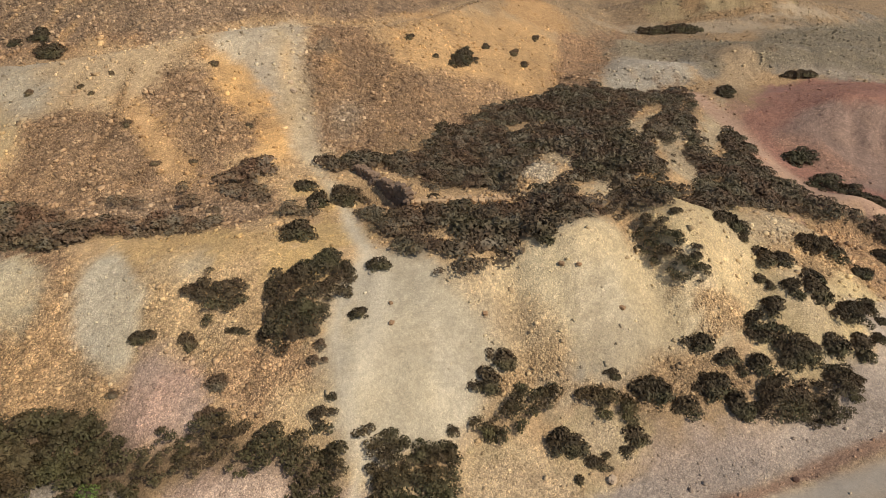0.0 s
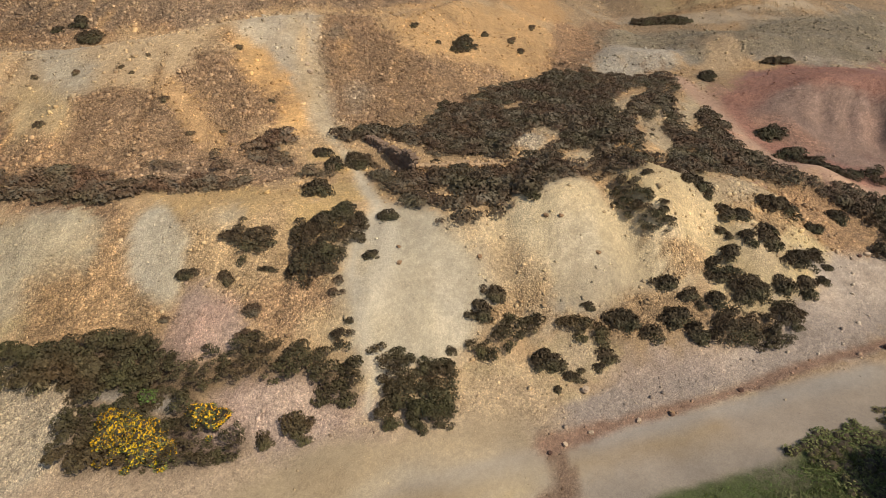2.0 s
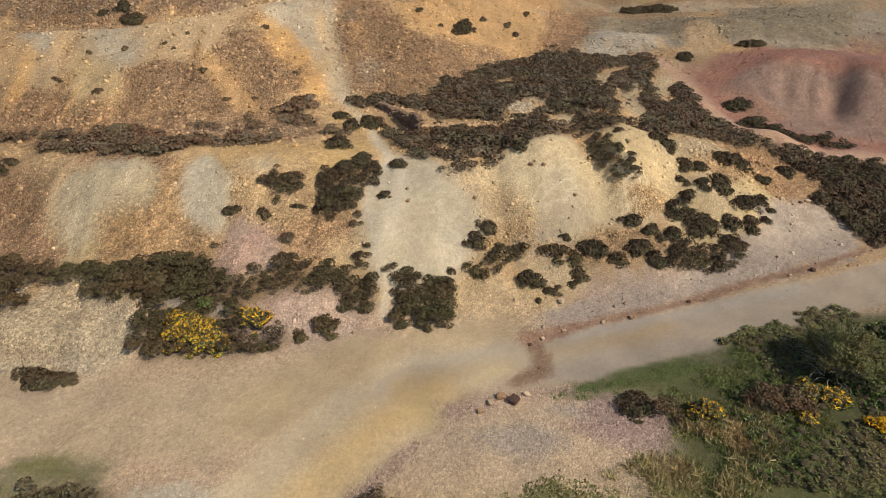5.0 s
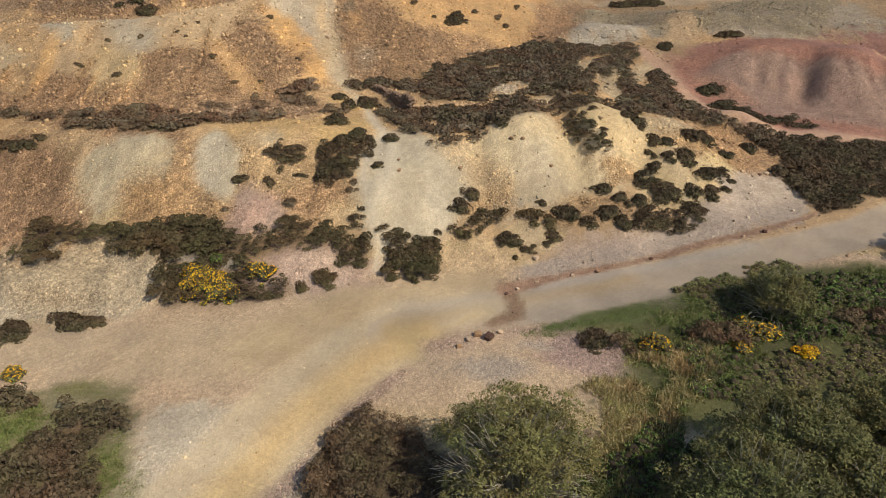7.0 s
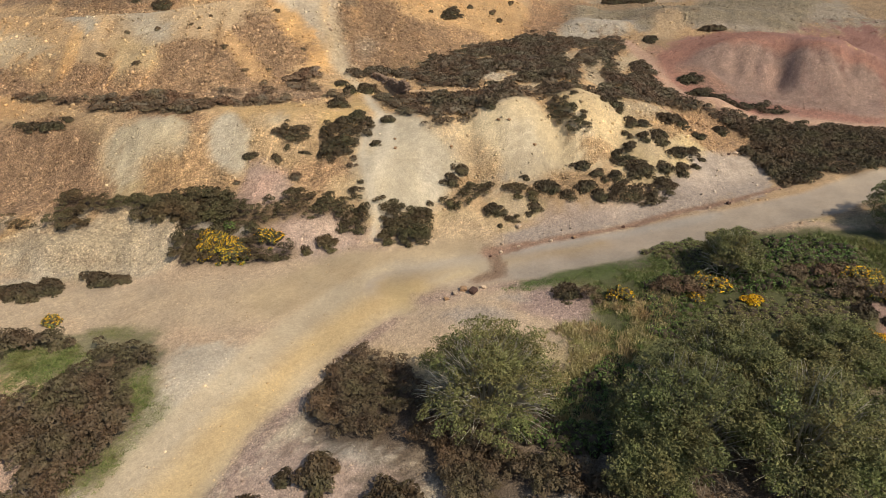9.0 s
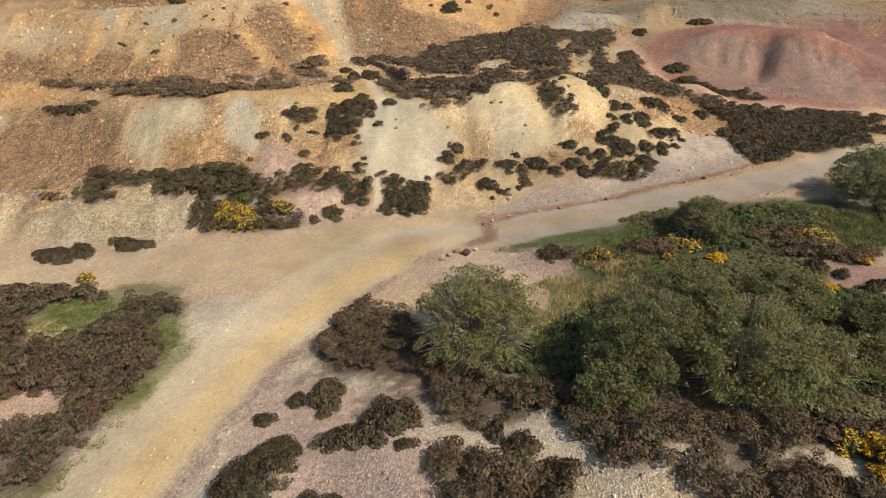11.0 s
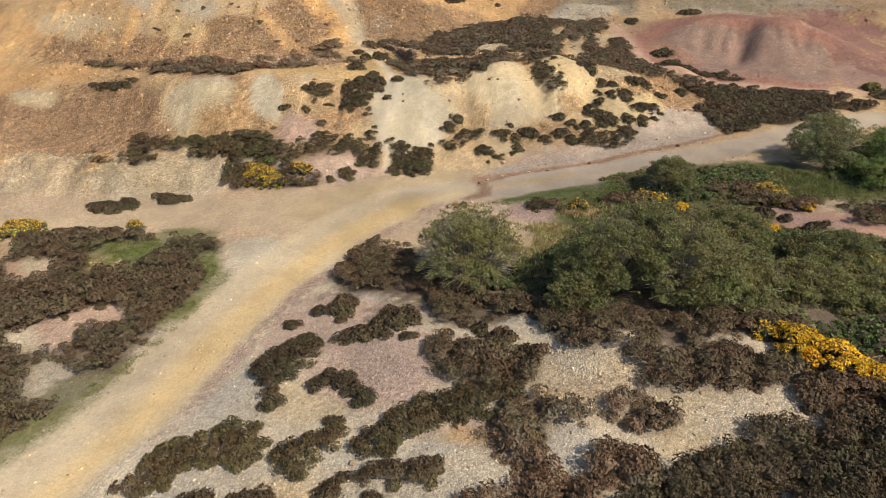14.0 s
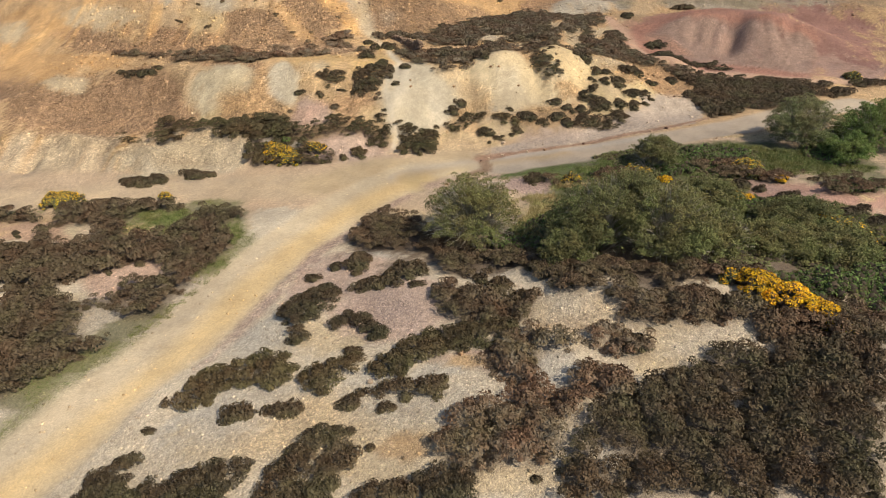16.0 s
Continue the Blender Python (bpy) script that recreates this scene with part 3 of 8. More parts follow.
soil(-0.7, -9.5, 3.39, 2.43, ROSE, -28, 0.32, 0.35)
soil(-2.8, -4.0, 3.57, 1.99, ROSE, -22, 0.32, 0.35)
soil(-5.6, -6.4, 3.19, 1.90, ROSE, -81, 0.32, 0.35)
soil(4.0, -14.3, 1.62, 0.65, ROSE, -4, 0.32, 0.35)
soil(-7.4, -10.8, 2.13, 1.28, GREYSTONE, 51, 0.32, 0.35)
soil(-1.5, -2.6, 2.29, 1.27, GREYSTONE, -13, 0.32, 0.35)
soil(-8.1, -16.4, 2.67, 0.97, GREYSTONE, 43, 0.32, 0.35)
soil(-9.2, -17.8, 1.38, 0.99, GREYSTONE, 54, 0.32, 0.35)
soil(6.0, -5.3, 1.70, 1.22, GREYSTONE, -13, 0.32, 0.35)
soil(3.4, -10.0, 1.52, 0.59, GREYSTONE, -5, 0.32, 0.35)
soil(-1.4, -15.1, 1.67, 0.53, GREYSTONE, -7, 0.32, 0.35)
soil(1.8, -15.0, 2.92, 0.56, GREYSTONE, 14, 0.32, 0.35)
soil(2.0, -16.8, 3.00, 0.72, GREYSTONE, 11, 0.32, 0.35)
soil(8.2, -14.9, 1.30, 1.03, GREYSTONE, 76, 0.32, 0.35)
soil(9.3, -19.9, 0.68, 0.55, GREYSTONE, 22, 0.32, 0.35)
soil(-5.7, -15.5, 1.73, 0.39, GREYSTONE, -7, 0.32, 0.35)
soil(-4.3, -11.7, 2.29, 1.37, CREAM, -19, 0.32, 0.4)
soil(9.1, -11.4, 2.23, 1.38, CREAM, -5, 0.32, 0.4)
soil(14.6, -13.1, 2.98, 1.20, CREAM, 4, 0.32, 0.4)
soil(-6.3, -18.6, 2.93, 1.29, CREAM, -10, 0.32, 0.4)
soil(0.7, -18.7, 1.98, 1.55, CREAM, -20, 0.32, 0.4)
soil(5.3, -21.2, 2.35, 0.68, CREAM, 0, 0.32, 0.4)
soil(-0.1, -20.2, 1.43, 1.11, CREAM, -22, 0.32, 0.4)
soil(12.3, -14.9, 1.35, 1.06, CREAM, 28, 0.32, 0.4)
soil(-3.2, -16.8, 1.35, 0.58, CREAM, -9, 0.32, 0.4)
soil(8.1, -12.3, 1.65, 0.71, OCHRE, -5, 0.32, 0.4)
soil(-5.1, -18.4, 1.60, 0.84, OCHRE, -13, 0.32, 0.4)
soil(-3.1, -17.0, 1.08, 0.50, OCHRE, -10, 0.32, 0.4)
soil(1.2, -19.4, 0.94, 0.60, OCHRE, -8, 0.32, 0.4)
soil(3.7, -14.3, 1.08, 0.40, OCHRE, -4, 0.32, 0.4)
soil(-18.2, -3.5, 2.45, 1.40, SALMON, -16, 0.4, 0.3)
soil(-18.9, -5.1, 3.22, 1.13, SALMON, -33, 0.4, 0.3)
soil(-27.2, 1.2, 3.89, 1.31, SALMON, -4, 0.4, 0.3)
soil(-22.9, -7.1, 2.62, 1.23, CREAM, -10, 0.4, 0.3)
soil(-21.0, -7.9, 1.64, 0.96, CREAM, -27, 0.4, 0.3)
soil(-24.4, 1.4, 1.58, 0.94, CREAM, -33, 0.4, 0.3)
soil(-20.5, 4.1, 3.35, 1.91, TURF, -17, 0.2, 0.25)
soil(-13.7, 2.2, 3.08, 1.03, TURF, -69, 0.2, 0.25)
soil(-16.3, 5.8, 2.33, 0.77, TURF, -6, 0.2, 0.25)
soil(-15.5, -9.2, 1.83, 0.95, TURF, 56, 0.2, 0.25)
soil(-17.4, -12.8, 2.85, 1.32, TURF, 55, 0.2, 0.25)
soil(-18.2, -14.6, 1.80, 1.39, TURF, -57, 0.2, 0.25)
soil(-18.2, 4.9, 2.81, 1.30, TURF, -10, 0.2, 0.25)
soil(-13.7, -2.5, 1.98, 1.31, TURF, -46, 0.2, 0.25)
soil(27.4, 11.5, 4.53, 2.75, TURF, 8, 0.2, 0.25)
soil(23.2, 12.6, 5.33, 2.10, TURF, -7, 0.2, 0.25)
soil(26.4, 2.3, 4.54, 1.99, TURF, 4, 0.2, 0.25)
soil(11.2, 9.6, 4.11, 0.92, TURF, 7, 0.2, 0.25)
soil(15.1, 6.7, 5.37, 4.55, TURF, -4, 0.2, 0.25)
soil(32.8, 9.1, 7.82, 2.23, TURF, 61, 0.2, 0.25)
soil(3.6, -1.4, 8.32, 3.73, PEAT, -11, 0.3, 0.4)
soil(16.2, -4.5, 6.79, 4.66, PEAT, 13, 0.3, 0.4)
soil(24.9, -6.5, 4.81, 2.86, PEAT, 38, 0.3, 0.4)
soil(25.7, 4.3, 3.11, 1.18, REDPINK, 0, 0.32, 0.3)
soil(29.1, 3.2, 3.33, 1.93, REDPINK, 18, 0.32, 0.3)
soil(31.4, 1.8, 2.82, 1.24, REDPINK, 53, 0.32, 0.3)
soil(-31.5, 21.0, 8.31, 4.54, RUBBLE, -20, 0.85, 0.3)
soil(-38.2, 20.5, 5.96, 3.83, RUBBLE, -32, 0.85, 0.3)
soil(-29.7, 23.9, 4.20, 2.01, RUBBLE, -21, 0.85, 0.3)
soil(-43.2, 24.5, 4.40, 2.28, RUBBLE, -39, 0.85, 0.3)
soil(-42.0, 34.9, 4.76, 1.26, RUBBLE, -15, 0.85, 0.3)
soil(-36.8, 31.9, 6.28, 1.03, RUBBLE, -11, 0.85, 0.3)
soil(-41.6, 28.6, 4.60, 2.21, ORANGE, -23, 0.3, 0.35)
soil(-47.1, 31.5, 6.19, 2.68, ORANGE, -49, 0.3, 0.35)
soil(-48.8, 38.6, 5.97, 2.71, ORANGE, -31, 0.3, 0.35)
soil(-36.8, 29.0, 4.39, 1.50, ORANGE, -17, 0.3, 0.35)
soil(-37.9, 24.9, 2.76, 1.28, CREAM, -17, 0.35, 0.35)
soil(-41.1, 37.7, 5.15, 1.80, CREAM, -21, 0.35, 0.35)
soil(-50.7, 36.7, 3.33, 1.56, CREAM, -40, 0.35, 0.35)
soil(-23.7, 12.6, 2.35, 0.77, PALE, -7, 0.5, 0.3)
soil(-25.0, 11.0, 1.46, 0.56, PALE, -5, 0.5, 0.3)
soil(-17.9, 12.4, 1.77, 0.52, PALE, 2, 0.5, 0.3)
soil(-8.8, 1.6, 1.70, 1.18, PALE, -57, 0.2, 0.6)
soil(-8.5, 3.6, 1.28, 1.01, PALE, -34, 0.2, 0.6)
soil(-10.7, 2.3, 1.32, 0.64, SALMON, -4, 0.2, 0.6)
soil(7.5, 10.1, 2.43, 0.46, TURF, 12, 0.2, 0.25)
soil(11.0, 11.1, 3.05, 0.52, TURF, 21, 0.2, 0.25)
soil(15.4, 12.4, 2.38, 0.49, TURF, 20, 0.2, 0.25)
soil(8.4, 7.2, 1.86, 0.86, PINK, -5, 0.5, 0.4)
soil(6.5, 7.7, 1.58, 0.74, PINK, -5, 0.5, 0.4)
soil(4.0, 7.1, 2.21, 0.90, LILAC, -5, 0.4, 0.5)
soil(6.0, 8.5, 1.94, 0.55, LILAC, -5, 0.4, 0.5)
soil(45.8, 39.5, 6.12, 5.30, REDPINK, -59, 0.3, 0.25)
soil(42.2, 42.3, 7.71, 4.32, LILACRED, -15, 0.35, 0.25)
soil(46.3, 39.0, 4.97, 3.98, LILACRED, -62, 0.35, 0.25)
soil(48.9, 51.9, 9.86, 8.01, RED, 76, 0.2, 0.25)
soil(51.7, 43.2, 4.07, 1.62, RED, 71, 0.2, 0.25)
soil(4.5, 13.2, 1.60, 0.43, RUSTDARK, 87, 0.4, 0.4)
soil(3.8, 11.1, 0.91, 0.46, RUSTDARK, -59, 0.4, 0.4)
soil(-24.8, 24.4, 2.60, 1.37, BUFF, -29, 0.5, 0.5)
soil(-24.1, 21.9, 2.09, 1.12, BUFF, -47, 0.5, 0.5)
soil(-1.3, 22.6, 2.78, 1.50, PALEGREEN, -90, 0.08, 0.45)
soil(-1.6, 19.6, 2.44, 1.65, PALEGREEN, 28, 0.08, 0.45)
soil(-0.3, 19.5, 2.01, 1.10, PALEGREEN, 23, 0.08, 0.45)
soil(7.0, 25.5, 3.00, 1.62, CREAM, 77, 0.12, 0.45)
soil(6.2, 22.5, 2.14, 1.61, CREAM, 9, 0.12, 0.45)
soil(8.1, 23.4, 2.38, 1.34, CREAM, 60, 0.12, 0.45)
soil(6.3, 24.4, 2.90, 1.11, PALEGREEN, 86, 0.1, 0.6)
soil(14.5, 27.3, 2.38, 1.59, SAND, 53, 0.2, 0.4)
soil(12.7, 29.5, 3.10, 1.70, SAND, 76, 0.2, 0.4)
soil(15.6, 25.2, 1.48, 1.24, SAND, 85, 0.2, 0.4)
soil(10.8, 25.2, 1.77, 0.49, OCHRE, -46, 0.8, 0.4)
soil(10.2, 26.7, 1.49, 0.34, OCHRE, -56, 0.8, 0.4)
soil(2.6, 20.5, 1.27, 0.60, OCHRE, 14, 0.8, 0.4)
soil(16.9, 69.6, 12.33, 1.72, RUBBLE, 72, 0.85, 0.4)
soil(12.4, 57.8, 5.13, 1.43, RUBBLE, 82, 0.85, 0.4)
soil(20.6, 76.8, 14.25, 0.99, RUBBLE, 73, 0.85, 0.4)
soil(24.8, 70.8, 8.06, 5.51, OLIVESTONE, 53, 0.8, 0.4)
soil(42.6, 74.1, 13.63, 6.87, OLIVESTONE, 48, 0.8, 0.4)
soil(38.5, 66.4, 7.91, 4.32, FARGREY, 30, 0.5, 0.35)
soil(45.8, 69.0, 8.70, 2.77, FARGREY, 48, 0.5, 0.35)
soil(18.7, 60.7, 5.22, 2.38, FARPALE, 68, 0.3, 0.35)
soil(17.2, 58.2, 2.98, 1.72, FARPALE, 48, 0.3, 0.35)
soil(25.5, 64.2, 3.50, 1.50, FARBLUE, 72, 0.3, 0.35)
soil(25.5, 61.4, 1.83, 1.30, FARBLUE, 55, 0.3, 0.35)
soil(21.7, 61.1, 4.72, 0.84, RUBBLE, 72, 0.7, 0.4)
soil(28.2, 64.6, 2.96, 1.59, RUBBLE, 71, 0.7, 0.4)
soil(39.9, 62.6, 3.69, 1.45, FARPALE, 12, 0.35, 0.4)
soil(45.3, 65.8, 5.18, 1.83, FARPALE, 48, 0.35, 0.4)
soil(31.2, 65.5, 11.74, 1.73, OCHRE, 67, 0.35, 0.5)
soil(34.2, 73.7, 10.73, 2.37, OCHRE, 66, 0.35, 0.5)
soil(33.4, 84.4, 11.32, 2.36, FARTAN, -19, 0.2, 0.5)
soil(46.4, 87.3, 6.86, 1.28, FARTAN, 12, 0.2, 0.5)
soil(37.6, 89.7, 8.02, 2.39, SAND, -2, 0.4, 0.4)
soil(33.2, 91.5, 4.43, 1.36, SAND, -19, 0.4, 0.4)
soil(33.8, 91.1, 1.88, 1.22, OCHRE, 66, 0.8, 0.5)
soil(42.9, 90.5, 3.10, 2.10, OCHRE, 63, 0.8, 0.5)
soil(36.9, 87.2, 7.39, 0.72, OCHRE, -4, 0.8, 0.5)
soil(-22.8, 13.7, 2.55, 1.26, CREAM, -15, 0.6, 0.4)
soil(-20.5, 14.4, 2.18, 1.31, CREAM, -20, 0.6, 0.4)
soil(-24.9, 15.6, 2.25, 0.65, RUBBLE, -8, 0.7, 0.5)
soil(-21.4, 12.6, 1.94, 0.25, RUBBLE, -1, 0.7, 0.5)
soil(12.8, 7.4, 3.67, 2.82, TURF, 6, 0.2, 0.4)
soil(5.2, 34.5, 2.57, 1.35, PALE, -87, 0.95, 0.4)
soil(4.3, 32.8, 1.21, 0.70, OCHRE, -27, 0.9, 0.5)
def inside(outline, x, y):
    """Which of the places lie inside an outline."""
    odd = np.zeros(np.shape(x), bool)
    for (ax, ay), (bx, by) in zip(outline, outline[1:] + outline[:1]):
        if ay != by:
            odd ^= ((ay > y) != (by > y)) & (x < (bx - ax) * (y - ay) / (by - ay) + ax)
    return odd

def soil_bed(outline, colour, coarse=0.3, edge=0.35, much=1.0):
    """A patch of spoil inside an outline, with a ragged edge."""
    w = blurred(inside(outline, GX, GY).astype(float), 0.55)
    w = w + 0.15 * (0.5 * N2 + 0.6 * N3 + 0.8 * STREAK * np.clip((GY - 15) / 2, 0, 1) + 0.6 * SPECK) * np.clip(w * 6, 0, 1)
    spread(much * np.clip((w - 0.5) / edge + 0.5, 0, 1), colour, coarse)


TALUS = (0.275, 0.168, 0.088)
# The dark hillside behind the ridge, with a trodden shelf at its foot
BEHIND = GY - np.interp(GX, *zip(*[(x, y) for x, y, z in dip_line]))
spread(np.clip((BEHIND - 2.2 + 0.5 * N2) / 1.0, 0, 1) * np.clip((14 - GX) / 4, 0, 1), (0.26, 0.175, 0.11), 0.9)
spread(0.7 * np.clip(1 - np.abs(BEHIND - 0.6 + 0.3 * N2) / 1.2, 0, 1) * np.clip((8 - GX) / 4, 0, 1), (0.40, 0.29, 0.17), 0.6)
spread(np.clip(0.5 * N1 + 0.3 * STREAK - 0.55, 0, 1) * np.clip((BEHIND - 3) / 2, 0, 1), (0.45, 0.32, 0.16), 0.5)
# Upper slope: fans of orange and pale grit between tongues of dark rubble
soil_bed([(-30.7, 40.2), (-26, 40.3), (-20.8, 45.4), (-17.2, 48), (-14.6, 41.6), (-17.5, 39.4), (-20.3, 37.7), (-24, 38.5), (-29.1, 37)], (0.53, 0.39, 0.22), 0.35, 0.95, 1)
soil_bed([(-29.1, 37), (-25.8, 36.3), (-23.2, 33.3), (-23.1, 31.2), (-26.1, 30.8)], (0.54, 0.4, 0.2), 0.35, 0.76, 1)
soil_bed([(-29.4, 40), (-26.7, 40.9), (-23.2, 36.6), (-23.8, 34.6), (-27.1, 37.6)], (0.46, 0.41, 0.3), 0.3, 0.95, 1)
soil_bed([(-23.5, 34.2), (-22.6, 36), (-21.3, 36.2), (-19.1, 36), (-17.1, 34.1), (-15.6, 32.1), (-16.2, 30.9), (-19.8, 30), (-22, 30)], TALUS, 0.95, 0.57, 1)
soil_bed([(-17.1, 36.6), (-16.6, 38.7), (-14.8, 39), (-12.6, 37.2), (-11.5, 35.4), (-12.3, 34.1), (-14.8, 33.1), (-16.4, 34.8)], TALUS, 0.95, 0.57, 1)
soil_bed([(-19.2, 37.7), (-17, 36.1), (-15.7, 34.4), (-13.7, 32.2), (-14.8, 31.7), (-16.6, 33.3), (-18.2, 35.3), (-20.5, 37.1)], (0.58, 0.35, 0.15), 0.3, 0.76, 1)
soil_bed([(-15.8, 42.8), (-14.7, 43.8), (-11.3, 40.3), (-9.6, 36.7), (-8.9, 34.8), (-9.9, 33.8), (-11.5, 35.7), (-13.8, 39.4)], (0.64, 0.37, 0.125), 0.25, 0.76, 1)
soil_bed([(-9.7, 45.5), (-7.5, 48.4), (-4.6, 51.7), (-3.9, 48.6), (-1.2, 49.1), (-0.7, 41.2), (-3.3, 37.3), (-6.6, 36.3), (-7.8, 38.6)], TALUS, 0.95, 0.57, 1)
soil_bed([(-7.5, 41.1), (-5.7, 42.8), (-5.8, 39.2), (-7, 37.9)], (0.31, 0.27, 0.21), 0.95, 0.95, 0.8)
soil_bed([(-4.7, 53.3), (-1.4, 60.2), (2.6, 65.5), (9.1, 69.8), (12.2, 66.2), (10.9, 61.1), (8.7, 55.4), (7.2, 51.3), (4.9, 53.7), (0.2, 50.8), (-3.1, 49.6)], (0.6, 0.37, 0.15), 0.35, 0.76, 1)
soil_bed([(-0.2, 50.1), (4.8, 53.5), (7, 51.4), (4.6, 49.9), (0.7, 44.1), (-0.6, 41.9), (-0.9, 48.2)], (0.4, 0.255, 0.135), 0.9, 0.76, 1)
soil_bed([(-15.7, 43.2), (-14.9, 49.6), (-10.9, 52.6), (-10, 45.7), (-9.8, 43.5), (-8.4, 39.4), (-6.8, 35.1), (-7.8, 33.9), (-9, 37), (-10.5, 40.2), (-12.6, 41.5)], (0.49, 0.42, 0.3), 0.25, 0.76, 1)
soil_bed([(-17.8, 40.5), (-15.9, 41.5), (-15.6, 40), (-17.3, 39.4)], TALUS, 0.9, 0.95, 0.8)
soil_bed([(-26.7, 31.8), (-22.6, 30), (-19.3, 30.3), (-15.2, 31), (-12.6, 32.3), (-11.9, 31), (-15.9, 30.1), (-25.1, 28.8)], (0.42, 0.26, 0.13), 0.9, 0.95, 1)
soil_bed([(-17.7, 30.3), (-12.1, 30.5), (-9.3, 29.6), (-9.5, 28.1), (-15.3, 28.2), (-18.3, 28.6)], (0.33, 0.225, 0.14), 0.9, 0.95, 1)
# First slope, from west to east
soil_bed([(-33.9, 25.4), (-25.8, 24.2), (-23.1, 19), (-23.5, 17), (-30, 17.5)], (0.33, 0.205, 0.115), 0.95, 0.95, 1)
soil_bed([(-24.3, 23), (-23.2, 24.5), (-21.1, 24.6), (-18.7, 24.5), (-17.8, 23.3), (-17.7, 21), (-18.8, 20.4), (-20.6, 18.8), (-22.2, 18.6), (-23.8, 20.7)], (0.45, 0.39, 0.255), 0.3, 0.45, 1)
soil_bed([(-21, 20.8), (-19.6, 21.2), (-17.7, 21.9), (-15.7, 21.3), (-13.8, 19.8), (-12.5, 18.9), (-13.6, 18.2), (-17.2, 17.8), (-19.7, 17.8)], (0.41, 0.26, 0.12), 0.9, 0.95, 1)
soil_bed([(-18.1, 23.9), (-16.8, 24.6), (-15.8, 21.8), (-14.3, 19.9), (-15.5, 20.2), (-17.4, 21.7)], (0.42, 0.27, 0.13), 0.85, 0.95, 1)
soil_bed([(-16.4, 26.4), (-13.2, 26.7), (-9.2, 26.8), (-8.1, 27), (-8, 25), (-9.9, 24.4), (-13, 24.2), (-15.3, 25.1)], (0.56, 0.37, 0.15), 0.35, 0.76, 1)
soil_bed([(-13.8, 24), (-9.9, 24.3), (-8.2, 24.8), (-8.1, 23.5), (-8, 21.3), (-10.3, 20.7), (-12.2, 20), (-13.3, 21.8)], (0.47, 0.33, 0.17), 0.7, 0.95, 1)
soil_bed([(-15.7, 25), (-14.8, 25), (-13.7, 23.6), (-13.3, 22.3), (-13.1, 20.8), (-13.8, 19.9), (-14.9, 20.7), (-15.8, 21.8), (-16.1, 23.6)], (0.46, 0.415, 0.305), 0.25, 0.35, 1)
soil_bed([(-9.2, 20.6), (-7.7, 21.2), (-6, 21.1), (-5.6, 20.2), (-6.2, 18.8), (-7.2, 18), (-8.5, 18.3), (-9.2, 19.5)], (0.38, 0.235, 0.12), 0.95, 0.76, 1)
soil_bed([(-6.2, 18.8), (-5, 19.8), (-4.4, 18.7), (-4.6, 17.5), (-6, 17.7), (-6.7, 18.2)], (0.53, 0.4, 0.22), 0.3, 0.76, 1)
soil_bed([(-13.4, 18), (-12.7, 19), (-12.2, 20), (-11.1, 20.7), (-10.2, 20.4), (-10.2, 19), (-10.9, 17.9), (-10.9, 16.9), (-12.2, 17)], (0.46, 0.3, 0.24), 0.5, 0.76, 1)
soil_bed([(-9.6, 15.7), (-8.6, 16.3), (-6.9, 16.4), (-5.9, 16.7), (-4.7, 15.9), (-4.3, 14.6), (-4.9, 13), (-6.6, 12.5), (-8, 13.3), (-8.4, 14.5), (-9.1, 15.1)], (0.47, 0.355, 0.29), 0.45, 0.57, 1)
soil_bed([(-1.4, 25.3), (-0.7, 24.8), (0.5, 24.3), (1.7, 24), (2.5, 23.1), (2.7, 22), (1.7, 20.8), (1.3, 19.7), (0.9, 18.5), (0.5, 18.2), (-0.6, 18), (-1.6, 17.9), (-2.1, 18.4), (-3.1, 18.2), (-3.6, 18.7), (-4, 19.6), (-4.3, 20.8), (-4, 22.3), (-3.4, 23.6), (-2.4, 24.8)], (0.49, 0.43, 0.30), 0.1, 0.57, 1)
soil_bed([(-0.6, 22.4), (0.1, 22), (0.8, 20.6), (0.9, 19.5), (0.2, 18.9), (-0.2, 20.2)], (0.57, 0.51, 0.39), 0.15, 0.95, 0.7)
soil_bed([(8, 28.3), (8.8, 28.1), (9.6, 27), (10.6, 25.7), (12.1, 24.4), (13, 23), (10.7, 23.1), (8.2, 20.7), (5.9, 20.4), (5, 21.9), (4.2, 23.1), (5.1, 23.9), (3.5, 24.6), (2.5, 23.8), (1.8, 24), (3.2, 25.9), (4.5, 26.4), (6.3, 26.8)], (0.545, 0.445, 0.265), 0.22, 0.57, 1)
soil_bed([(6.4, 25), (7.7, 25.7), (8.8, 24.5), (9.4, 22.8), (7.4, 21.2), (5.8, 21.9), (5.7, 23.6)], (0.51, 0.44, 0.3), 0.2, 0.95, 0.8)
soil_bed([(3.4, 21.6), (4.2, 22.3), (5, 22), (6, 20.9), (6.2, 20.4), (4, 20.7)], (0.48, 0.33, 0.16), 0.95, 0.76, 1)
soil_bed([(9.9, 29.7), (11.9, 29.5), (12.8, 29.3), (13.7, 28.1), (15.2, 27.8), (16, 26.3), (16.2, 25.2), (15.2, 24.6), (14.1, 25), (13.2, 25.2), (13.2, 26.1), (12.4, 26.4), (12.7, 26.9), (11.4, 27.5), (11, 28.4)], (0.51, 0.39, 0.205), 0.3, 0.57, 1)
soil_bed([(16, 26.3), (18, 27.2), (20.3, 26.9), (18.5, 24.4), (19, 24), (17.6, 22.8), (16.6, 23.5), (16.2, 24.3)], (0.55, 0.43, 0.25), 0.35, 0.76, 1)
